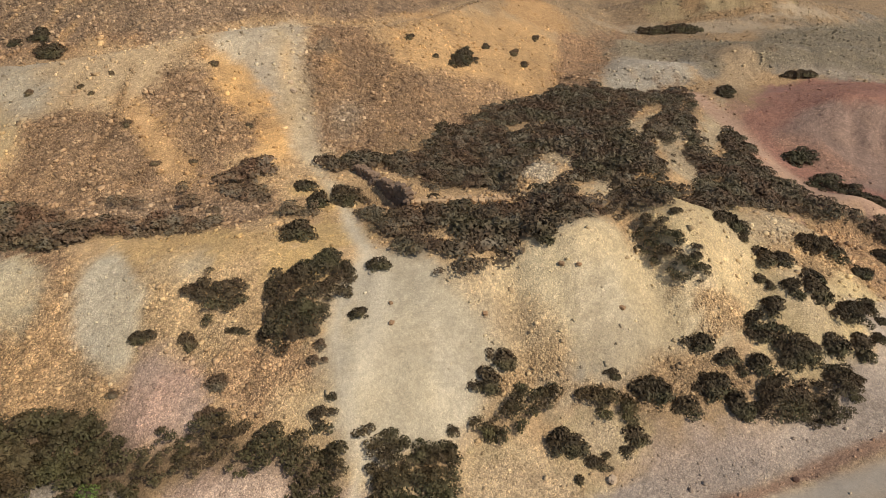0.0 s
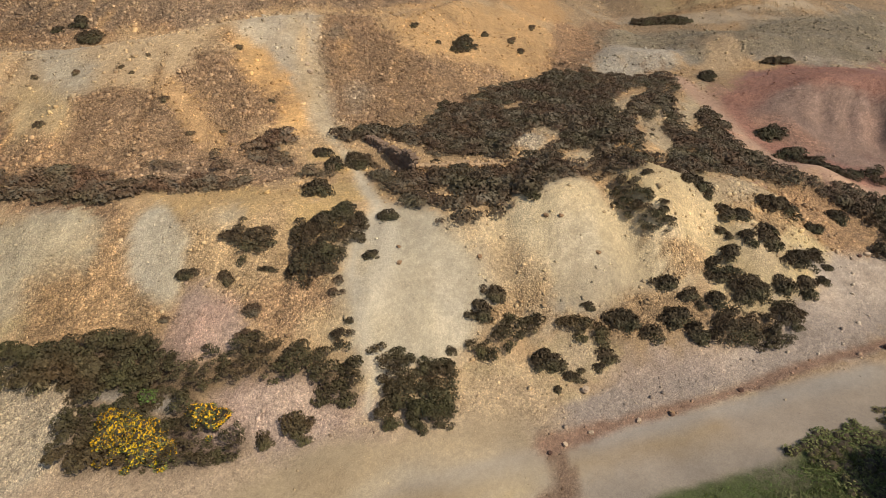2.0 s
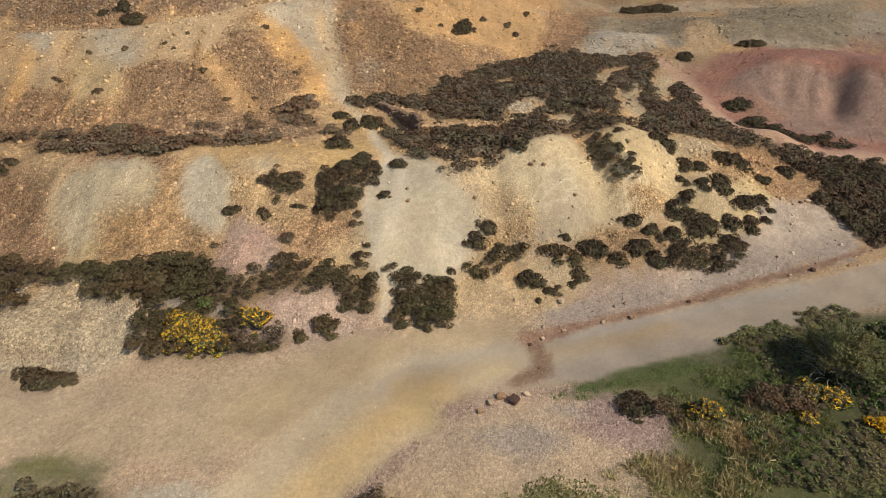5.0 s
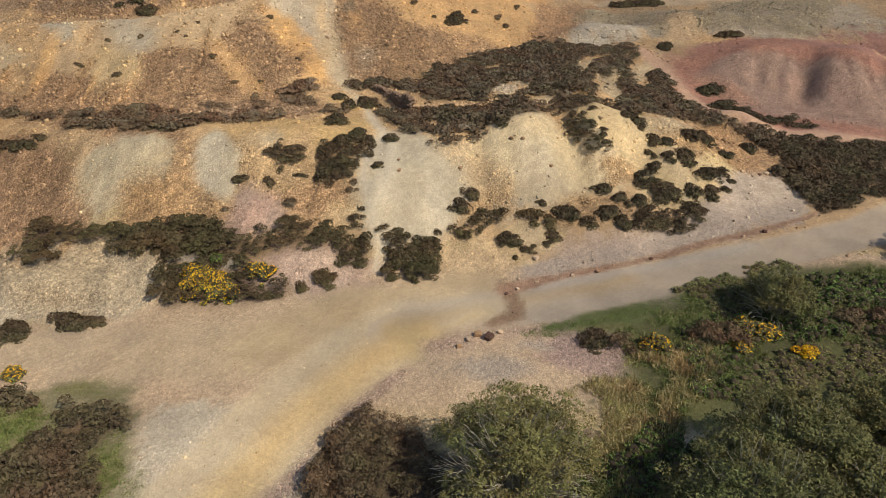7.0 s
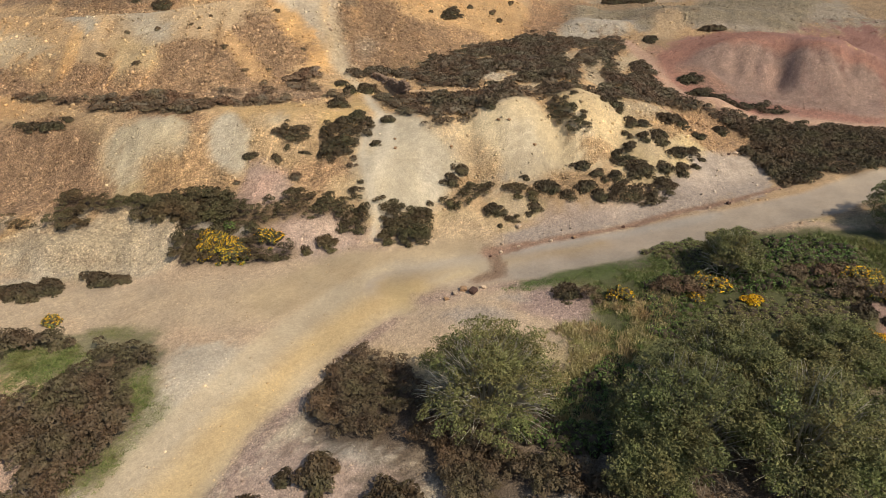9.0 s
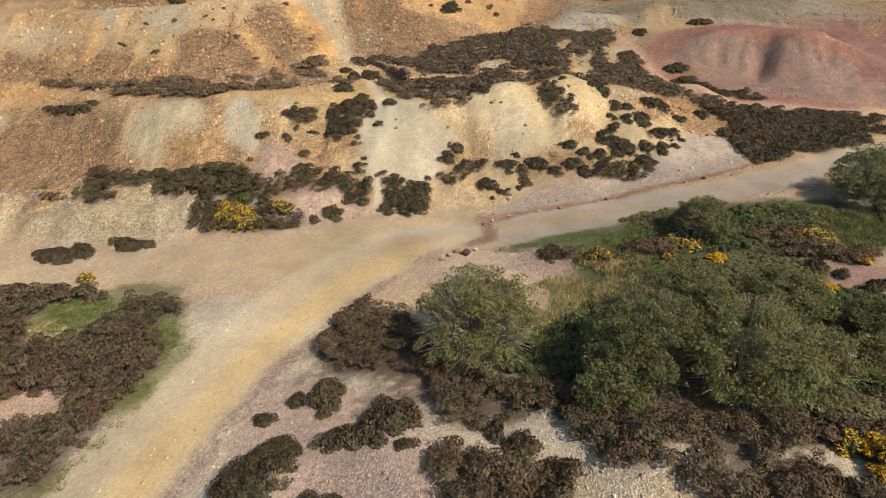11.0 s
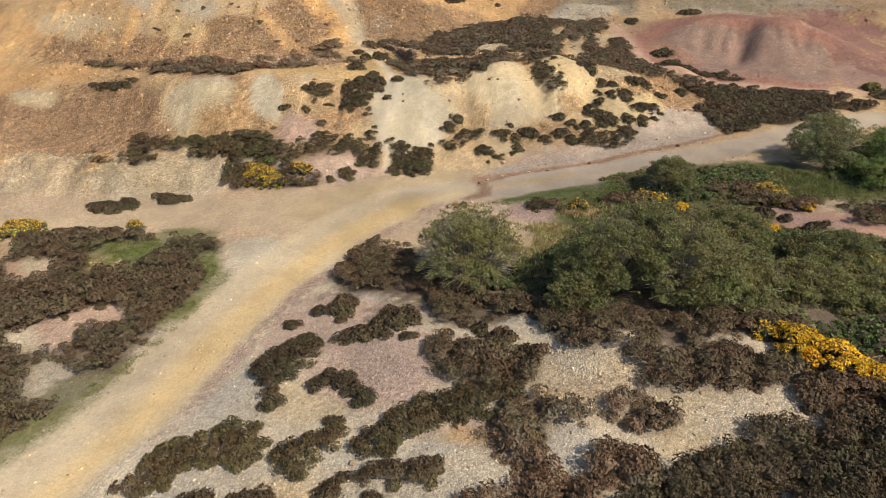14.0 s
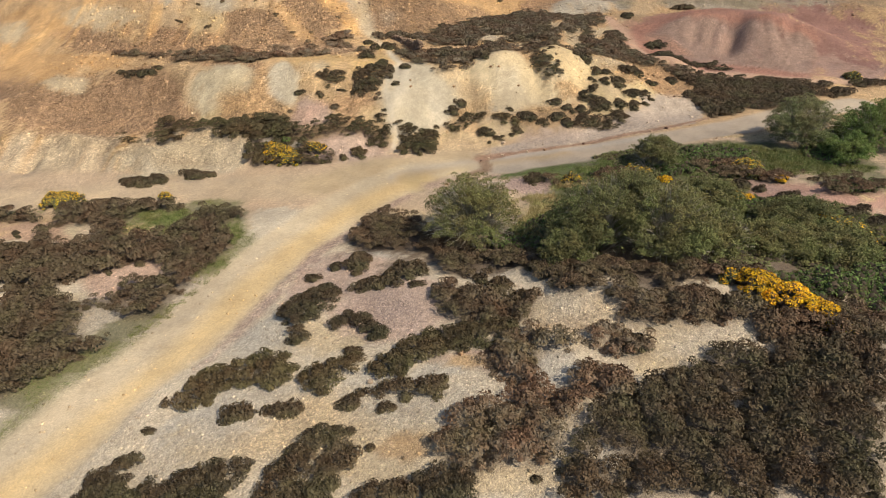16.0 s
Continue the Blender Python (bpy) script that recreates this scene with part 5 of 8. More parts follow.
ledge_heather_west_area.patchy(-1.7)
ledge_heather_west_area.darken(0.8)
island_heather_area = Mass()
island_heather_area.bed([(-27.7, 5.4), (-25.8, 6.1), (-22.1, 5.8), (-18.8, 5.3), (-17.2, 4.2), (-14.9, 4.9), (-13.5, 4), (-13.1, 2.3), (-12.4, -0.5), (-12.1, -2.5), (-12.1, -4.3), (-13.1, -6.4), (-13.6, -7.5), (-14.6, -9.3), (-15.7, -10.5), (-18.6, -12.8), (-20.9, -12.3), (-27.2, -2.6)])
island_heather_area.clear([(-25.5, 2.1), (-24.2, 2.3), (-23.3, 1.1), (-23.2, 0.1), (-23.8, -0.5), (-25.8, -0.5), (-27.4, 1.7)])
island_heather_area.clear([(-22.5, -5.2), (-21, -4.8), (-19.8, -3.7), (-18, -2.6), (-16.6, -2.9), (-16, -4.3), (-17.2, -5.7), (-18.1, -5.3), (-17.6, -6.4), (-18.3, -7.2), (-21, -7.4)])
island_heather_area.clear([(-22.3, 2.7), (-21.5, 4.7), (-18.2, 4.8), (-16.9, 4), (-17.5, 2), (-18.3, 0.9), (-20.6, 0.4)])
island_heather_area.clear([(-14.3, 2.6), (-13.7, 3.8), (-12.3, 0.5), (-12.5, -0.8)])
island_heather_area.mask &= TRACKS > 0.8
island_heather_area.bed([(-34.3, -0.6), (-29.3, -0.7), (-22.8, -1.3), (-21.1, -4.8), (-21.6, -5.6), (-26, -5.5), (-30.4, -5.7)])
island_heather_area.bed([(-30.5, -9.1), (-24.3, -8), (-19.3, -9), (-15.9, -11), (-17, -13.4), (-19.1, -15.7), (-23.4, -17.3)])
island_heather_area.bed([(-38.2, 4.4), (-29.9, 4.1), (-28.6, 2.8), (-36.6, 2.3)])
island_heather_area.patchy(-2.0)
island_heather_area.darken(0.8)
near_heather_area = Mass()
near_heather_area.bed([(-4.8, 0), (-4.2, 2.6), (-2.4, 4.5), (-0.2, 3.4), (1.3, -0.5), (4.3, -2.9), (7.1, -4.3), (9, -5.2), (10.6, -8.8), (9.9, -9.8), (8.8, -9.5), (7.8, -7.7), (7, -5.9), (5.6, -5.6), (4, -7), (2.3, -6.8), (1.1, -2.8), (-1.3, -1.8), (-3.1, -2.1)])
near_heather_area.bed([(1.4, -8.4), (2.7, -7.8), (4.3, -8.3), (5.8, -9), (7.1, -9.7), (6.8, -11.1), (5.7, -11.6), (4, -11.7), (2.5, -10.7)])
near_heather_area.patchy(-1.9)
near_heather_area.darken(0.8)
corner_heather_area = Mass()
corner_heather_area.bed([(2.1, -19.2), (3.2, -17.8), (4.2, -17.4), (5.2, -17), (6.5, -16.5), (7.9, -16.6), (8.6, -15.5), (9.7, -14.8), (10.3, -15.2), (11.4, -16.2), (10.5, -17), (9.1, -17.1), (7.7, -18.3), (7.2, -20), (6.6, -20.9), (5.3, -20.6), (4.2, -21.1), (3.3, -21.4), (2.6, -20.4)])
corner_heather_area.bed([(4, -14.2), (4.8, -13.3), (5.6, -13), (6.5, -12.2), (7.7, -13), (9.5, -13.3), (10.2, -12.4), (11.1, -12.1), (11.5, -12.9), (12.3, -13.2), (12.1, -14.2), (10.9, -14.5), (9.9, -13.7), (7.7, -13.8), (6.8, -14.4), (6.4, -15.1), (7, -16.5), (5.5, -16.5), (4.8, -15.1)])
corner_heather_area.patchy(-2.1)
corner_heather_area.darken(0.6)
great_heath_area = Mass()
great_heath_area.bed([(12.7, -15.3), (14.3, -14.8), (15.4, -13.6), (17, -13.8), (18.1, -14.1), (18.8, -13.6), (23.4, -13.2), (18.6, -22), (7.5, -22.2), (7.2, -20.9), (7.7, -19.8), (9.3, -17.5), (10.8, -17), (11.6, -16.6)])
great_heath_area.clear([(8.7, -20.1), (9.4, -19.8), (9.9, -20.4), (9.1, -20.9)])
great_heath_area.clear([(18.6, -19.3), (19.3, -19.5), (19.7, -19.8), (19.6, -20), (18.8, -19.7)])
great_heath_area.clear([(16.7, -19.9), (17.3, -20.2), (16.8, -20.4)])
great_heath_area.clear([(14.6, -16.9), (15.6, -17.3), (14.8, -17.6)])
great_heath_area.patchy(-2.4)
great_heath_area.darken(0.8)
fringe_heather_area = Mass()
fringe_heather_area.bed([(10.5, -9.7), (12.3, -9.5), (16.4, -9.3), (18, -10.7), (18, -11.5), (16.1, -12.2), (13.9, -12.4), (11.5, -12.2), (11.3, -11.1)])
fringe_heather_area.bed([(18.2, -10.8), (20.1, -10.6), (21.8, -11.8), (24.4, -11.3), (23.3, -13.3), (21.7, -13), (18.7, -14), (17.8, -13.3)])
fringe_heather_area.patchy(-1.9)
fringe_heather_area.darken(0.8)
reeds_area = Mass()
reeds_area.add(8.8, 3.2, 2.64, 2.35, -77)
reeds_area.add(11.1, 5.4, 2.06, 1.65, 88)
reeds_area.add(7.7, -0.7, 1.15, 1.10, -80)
reeds_area.add(9.3, 4.2, 2.16, 1.41, 77)
reeds_area.add(11.4, 5.4, 1.86, 1.69, 57)
reeds_area.add(13.6, 6.8, 1.65, 1.42, 55)
reeds_area.add(9.8, 1.9, 1.08, 0.93, 66)
reeds_area.patchy(-0.9)
brambles_area = Mass()
brambles_area.add(7.2, -2.8, 2.50, 0.87, -9)
brambles_area.add(9.9, -0.8, 3.44, 1.46, 83)
brambles_area.add(22.5, 11.9, 3.94, 1.62, -8)
brambles_area.add(23.8, 9.1, 2.09, 0.99, -3)
brambles_area.add(34.0, 13.3, 4.40, 2.35, 53)
brambles_area.add(31.5, 5.0, 2.23, 1.10, 22)
brambles_area.add(23.7, 2.2, 2.25, 1.11, 4)
brambles_area.add(26.8, -6.6, 4.15, 1.57, 56)
brambles_area.add(19.1, 9.2, 2.55, 1.27, -7)
brambles_area.add(22.5, -8.5, 2.81, 1.15, 13)
brambles_area.bed([(13.2, 9.3), (15.9, 10.6), (13.9, 3.7), (12.2, 4.3)])
brambles_area.bed([(9.1, 1.5), (11.1, 2.1), (11.2, 0.4), (9.8, -1.1), (8, -1.6), (6.1, -0.7), (6.8, 0.4)])
brambles_area.clear([(23.5, 6.3), (24.6, 6.4), (26, 5.1), (28.3, 3.9), (27.1, 1.9), (25.4, 2.8), (24, 4.6)])
brambles_area.clear([(6.4, 9.4), (8.7, 9.6), (10, 8.7), (10.3, 7.4), (9.3, 5.4), (7.9, 6), (6.8, 7.2)])
brambles_area.patchy(-1.5)
rough_grass_area = Mass()
rough_grass_area.add(27.2, 11.2, 4.85, 1.60, -1)
rough_grass_area.add(29.5, 9.4, 3.94, 1.21, 3)
rough_grass_area.add(15.7, 9.8, 3.06, 1.07, -10)
rough_grass_area.add(12.5, 8.9, 2.63, 0.78, -10)
rough_grass_area.add(25.2, 1.2, 4.42, 1.58, 1)
rough_grass_area.add(26.9, -1.3, 3.34, 1.77, 15)
rough_grass_area.add(22.1, -0.2, 3.12, 2.14, 28)
rough_grass_area.add(28.5, -3.4, 3.30, 1.64, 51)
rough_grass_area.add(23.8, -3.5, 3.10, 1.54, 10)
rough_grass_area.add(21.6, 8.9, 2.52, 1.47, -3)
rough_grass_area.add(25.2, 13.1, 2.69, 0.87, -5)
rough_grass_area.add(13.2, 7.8, 3.38, 2.21, 1)
rough_grass_area.add(15.7, 9.9, 2.87, 1.30, -3)
rough_grass_area.add(10.8, 4.3, 2.44, 1.66, 72)
rough_grass_area.bed([(12.1, 11.4), (16.4, 13.5), (17.6, 10.8), (14.9, 5.7), (12.1, 3.9), (9.6, 4.2), (10.2, 6.2), (11.2, 8.3)])
rough_grass_area.clear([(23.5, 6.3), (24.6, 6.4), (26, 5.1), (28.3, 3.9), (27.1, 1.9), (25.4, 2.8), (24, 4.6)])
rough_grass_area.clear([(6.4, 9.4), (8.7, 9.6), (10, 8.7), (10.3, 7.4), (9.3, 5.4), (7.9, 6), (6.8, 7.2)])
rough_grass_area.patchy(-1.5)
heath_scraps_area = Mass()
heath_scraps_area.add(28.6, 5.5, 4.05, 1.28, 3)
heath_scraps_area.add(30.9, 4.5, 2.53, 1.14, 14)
heath_scraps_area.add(22.8, 8.7, 2.07, 0.98, -4)
heath_scraps_area.add(24.1, 8.5, 1.29, 1.16, 50)
heath_scraps_area.add(15.0, 8.4, 1.28, 0.79, -10)
heath_scraps_area.add(10.2, 8.2, 0.88, 0.50, -12)
heath_scraps_area.add(24.6, 6.7, 2.41, 0.69, -3)
heath_scraps_area.clear([(23.5, 6.3), (24.6, 6.4), (26, 5.1), (28.3, 3.9), (27.1, 1.9), (25.4, 2.8), (24, 4.6)])
heath_scraps_area.patchy(-1)
heath_scraps_area.darken(0.8)
verge_grass_area = Mass()
verge_grass_area.add(-20.4, 3.9, 2.80, 1.28, -12)
verge_grass_area.add(-13.5, 1.6, 2.17, 0.71, -69)
verge_grass_area.add(-16.3, 5.8, 2.33, 0.44, -4)
verge_grass_area.add(-15.3, -9.6, 1.40, 0.71, 55)
verge_grass_area.add(-17.2, -13.1, 2.20, 0.76, 53)
verge_grass_area.add(-17.8, -15.1, 1.08, 1.00, 68)
verge_grass_area.add(-13.4, -3.3, 1.18, 0.69, -37)
verge_grass_area.add(11.3, 10.0, 5.08, 0.33, 7)
verge_grass_area.mask |= (TRACKS < 0.95) & (GY < 4.5) & (GX < np.interp(GY, [p[1] for p in main_track], [p[0] for p in main_track]))
verge_grass_area.clear([(-13.3, 4.7), (-9.2, 4.9), (-8.6, 2.8), (-9.6, -1.7), (-10.3, -3.8), (-10.9, -3.5), (-11.5, 0.6)])
verge_grass_area.patchy(-0.9)
spread(0.7 * blurred((verge_grass_area.mask & OPEN).astype(float), 0.3), (0.19, 0.18, 0.075), 0.2)
scrub_area = Mass()
scrub_area.add(16.6, 7.9, 3.10, 1.96, 7)
scrub_area.add(20.3, 10.0, 3.49, 1.77, 1)
scrub_area.add(24.2, 11.6, 2.97, 1.44, 4)
scrub_area.add(16.8, 5.1, 2.90, 1.70, 7)
scrub_area.add(20.9, 5.4, 3.43, 2.18, 23)
scrub_area.add(24.9, 8.5, 3.18, 1.32, 56)
scrub_area.add(17.2, 12.4, 2.03, 1.16, -0)
scrub_area.add(21.9, -5.4, 3.97, 1.82, 11)
scrub_area.add(24.8, -6.0, 3.33, 1.88, 31)
scrub_area.add(25.7, -7.5, 3.64, 1.00, 59)
scrub_area.add(19.4, -6.4, 2.49, 1.31, 22)
scrub_area.bed([(14.2, 13.2), (17.5, 14.6), (19.4, 15.9), (21.9, 15.6), (21, 12.4), (18.4, 9.4), (16.3, 9), (15.6, 10.9)])
scrub_area.bed([(22.2, 3.2), (25.8, 2.7), (30.8, 0.2), (28.2, -4.4), (24.4, -4.3), (21.8, -5.2), (21.4, -2.9)])
scrub_area.clear([(23.5, 6.3), (24.6, 6.4), (26, 5.1), (28.3, 3.9), (27.1, 1.9), (25.4, 2.8), (24, 4.6)])
scrub_area.clear([(6.4, 9.4), (8.7, 9.6), (10, 8.7), (10.3, 7.4), (9.3, 5.4), (7.9, 6), (6.8, 7.2)])
scrub_area.patchy(-0.9)
thicket_heather_area = Mass()
thicket_heather_area.add(14.9, -8.2, 3.67, 1.09, 4)
thicket_heather_area.add(20.4, -11.3, 1.83, 0.88, 17)
thicket_heather_area.add(18.7, -8.6, 1.56, 0.81, 37)
thicket_heather_area.add(11.4, -7.8, 1.55, 0.93, 5)
thicket_heather_area.add(22.6, -11.2, 2.05, 0.77, 9)
thicket_heather_area.patchy(-1.6)
thicket_heather_area.darken(0.8)
island_grass_area = Mass()
island_grass_area.bed([(-22.3, 2.7), (-21.5, 4.7), (-18.2, 4.8), (-16.9, 4), (-17.5, 2), (-18.3, 0.9), (-20.6, 0.4)])
island_grass_area.bed([(-14.3, 2.6), (-13.7, 3.8), (-12.3, 0.5), (-12.5, -0.8)])
island_grass_area.bed([(-14.8, -3.5), (-12, -2.5), (-11.9, -5.2), (-13.3, -8.2), (-15.4, -11), (-16.1, -10.7), (-14.7, -8.3), (-13.4, -5.6)])
road_grass_area = Mass()
road_grass_area.add(7.4, 10.0, 2.43, 0.36, 12)
road_grass_area.add(11.0, 11.0, 3.05, 0.41, 21)
road_grass_area.add(15.4, 12.3, 2.38, 0.36, 20)
east_heather_area = Mass()
east_heather_area.add(46.4, 32.0, 2.54, 0.79, 9)
east_heather_area.add(38.0, 31.4, 5.56, 1.52, 6)
east_heather_area.add(31.1, 28.5, 3.80, 1.94, 17)
east_heather_area.add(41.5, 28.6, 2.41, 0.90, 10)
east_heather_area.darken(0.8)
rough_pasture_area = Mass()
rough_pasture_area.add(26.3, 10.0, 5.17, 1.53, -2)
rough_pasture_area.add(30.4, 8.4, 4.30, 1.17, 3)
rough_pasture_area.add(29.7, 11.8, 5.36, 0.83, -1)
rough_pasture_area.clear([(23.5, 6.3), (24.6, 6.4), (26, 5.1), (28.3, 3.9), (27.1, 1.9), (25.4, 2.8), (24, 4.6)])


# Broad differences of the spoil: redder dry flats, paler foreground
def tone(weight, colour):
    SOIL[:] *= 1 + np.clip(weight, 0, 1)[..., None] * (np.array(colour) - 1)


tone((GY - 12) / 3, (0.985, 0.965, 0.955))
tone(np.clip((GX - 23) / 2, 0, 1) * np.clip((GY - 33) / 2, 0, 1), (0.92, 0.91, 0.91))
tone(np.clip((GX + 14) / 3, 0, 1) * np.clip((GY - 34) / 3, 0, 1), (0.84, 0.83, 0.83))
tone(np.clip((-20 - GX) / 6, 0, 1) * np.clip((GY - 18) / 4, 0, 1), (0.90, 0.89, 0.88))
tone(np.clip((2 - GX) / 4, 0, 1) * np.clip((GY - 2) / 2, 0, 1) * np.clip((14 - GY) / 2, 0, 1), (0.92, 0.91, 0.90))
tone(np.clip((GY - 2) / 2, 0, 1) * np.clip((16 - GY) / 1, 0, 1), (0.94, 0.94, 0.95))
tone(np.clip((GX - 2) / 5, 0, 1) * np.clip((GY - 6) / 2, 0, 1) * np.clip((24 - GY) / 3, 0, 1), (0.80, 0.80, 0.83))
tone((2 - GY) / 3, (0.97, 0.965, 0.98))

# The low bank beside the left track is cut by small gullies
BANK = np.clip((-15.5 - GX) / 1.5, 0, 1) * np.clip((GY - 11.5) / 1, 0, 1) * np.clip((17.5 - GY) / 1, 0, 1)
HEIGHT += 0.22 * BANK * streaked(17, 1.2, 0.6)
spread(0.75 * BANK * np.clip(0.75 + 0.5 * STREAK, 0, 1), (0.50, 0.41, 0.28), 0.75)
spread(0.6 * BANK * np.clip(-0.4 - STREAK, 0, 1), OCHRE, 0.9)

# Rills run down the slopes; rubble stands uneven
STEEP = np.clip((np.abs(np.gradient(blurred(HEIGHT, 0.6), CELL, axis=1)) - 0.15) / 0.35, 0, 1)
rills = 0.6 * streaked(11, 1.8, 0.3) + 0.5 * streaked(12, 3.5, 0.7)
RED_FACE = np.clip(1.6 - oval(37.5, 46.5, 9.0, 6.0, 10), 0, 1)
HEIGHT += (0.07 + 0.03 * RED_FACE) * STEEP * rills + COARSE * 0.035 * np.random.default_rng(13).normal(size=(nx, ny)) + 0.05 * N3 * (0.3 + COARSE)
stained = STEEP * np.clip((GY - 29) / 2, 0, 1) * np.clip((24 - GX) / 2, 0, 1)
spread(0.55 * stained * np.clip(rills - 0.5, 0, 1), ORANGE, 0.3)
spread(0.6 * stained * np.clip(-0.7 - rills + 0.4 * N3, 0, 1), RUBBLE, 0.9)
SOIL *= (1 + 0.11 * STEEP * rills)[..., None] * np.array([1.0, 1.0, 1.0])
SOIL *= 1 + (0.02 + 0.16 * np.clip(COARSE, 0, 1) * np.clip((GY - 10) / 8, 0.2, 1))[..., None] * np.clip(SPECK, -1.8, 2.2)[..., None]
SOIL *= 1 + 0.04 * N2[..., None] + 0.05 * N3[..., None] * np.array([1.0, 0.9, 0.7])



def sheet():
    """One sheet of ground: a fine grid round the place, and wide skirts out to the horizon."""
    far = np.array([6, 16, 36, 80, 180, 400, 900, 2200.0])
    ax = np.concatenate([X0 - far[::-1], gx, X1 + far])
    ay = np.concatenate([Y0 - far[::-1], gy, Y1 + far])
    k = len(far)
    pad = lambda a: np.pad(a, [(k, k), (k, k)] + [(0, 0)] * (a.ndim - 2), mode="edge")
    z, tint, rough = pad(HEIGHT), pad(SOIL), pad(COARSE)
    px, py = np.meshgrid(ax, ay, indexing="ij")
    out = np.hypot(np.maximum(0, np.abs(px - 11) - 74), np.maximum(0, np.abs(py - 45) - 92))
    z = z + np.clip(out / 400, 0, 1) * (6 - z)
    w, h = len(ax), len(ay)
    idx = np.arange(w * h).reshape(w, h)
    quads = np.stack([idx[:-1, :-1], idx[1:, :-1], idx[1:, 1:], idx[:-1, 1:]], -1).reshape(-1, 4)
    me = bpy.data.meshes.new("ground")
    me.vertices.add(w * h)
    me.vertices.foreach_set("co", np.stack([px, py, z], -1).ravel())
    me.loops.add(quads.size)
    me.loops.foreach_set("vertex_index", quads.ravel())
    me.polygons.add(len(quads))
    me.polygons.foreach_set("loop_start", np.arange(0, quads.size, 4))
    me.polygons.foreach_set("use_smooth", np.ones(len(quads), bool))
    me.update(calc_edges=True)
    col = me.attributes.new("soil", "FLOAT_COLOR", "POINT")
    col.data.foreach_set("color", np.concatenate([tint, np.ones((w, h, 1))], -1).ravel())
    me.attributes.new("coarse", "FLOAT", "POINT").data.foreach_set("value", rough.ravel())
    me.materials.append(SPOIL)
    return tagged(new("ground", me), "bare ochre, cream and grey mine spoil ground with tracks", "ground", kind="structure")


sheet()

GORSE = foliage("gorse", (0.094, 0.103, 0.030), (0.213, 0.213, 0.075))
BLOOM = foliage("gorse_bloom", (0.70, 0.40, 0.012), (0.88, 0.54, 0.02))
WILLOW = foliage("willow_leaves", (0.077, 0.081, 0.026), (0.207, 0.203, 0.077))
PALE_WILLOW = foliage("pale_willow_leaves", (0.115, 0.12, 0.046), (0.30, 0.30, 0.13))
FRESH = foliage("green_leaves", (0.065, 0.10, 0.022), (0.155, 0.21, 0.058))
GRASS = foliage("grass", (0.076, 0.102, 0.025), (0.204, 0.221, 0.076), dry=(0.30, 0.25, 0.13))
REED = foliage("dry_reeds", (0.30, 0.25, 0.10), (0.52, 0.42, 0.22))
CORE = plain("dead_stems", (0.075, 0.058, 0.038))
BARK = plain("grey_bark", (0.42, 0.39, 0.31), scale=9.0)


def part(name, bm, material, parent=None, label=""):
    """Links a bmesh as one mesh object, under a thing or a part."""
    me = bpy.data.meshes.new(name)
    bm.to_mesh(me)
    bm.free()
    me.materials.append(material)
    ob = new(name, me)
    ob.parent = parent
    return tagged(ob, label)


def faces_mesh(name, verts, faces, slots, materials, tint=None):
    """A mesh of triangles or of quads, from arrays."""
    me = bpy.data.meshes.new(name)
    me.vertices.add(len(verts))
    me.vertices.foreach_set("co", np.asarray(verts, np.float32).ravel())
    me.loops.add(faces.size)
    me.loops.foreach_set("vertex_index", np.asarray(faces, np.int32).ravel())
    me.polygons.add(len(faces))
    me.polygons.foreach_set("loop_start", np.arange(0, faces.size, faces.shape[1], dtype=np.int32))
    me.polygons.foreach_set("material_index", np.asarray(slots, np.int32))
    if tint is not None:
        me.attributes.new("soil", "FLOAT_COLOR", "POINT").data.foreach_set("color", np.asarray(tint, np.float32).ravel())
    me.update(calc_edges=True)
    for m in materials:
        me.materials.append(m)
    return me


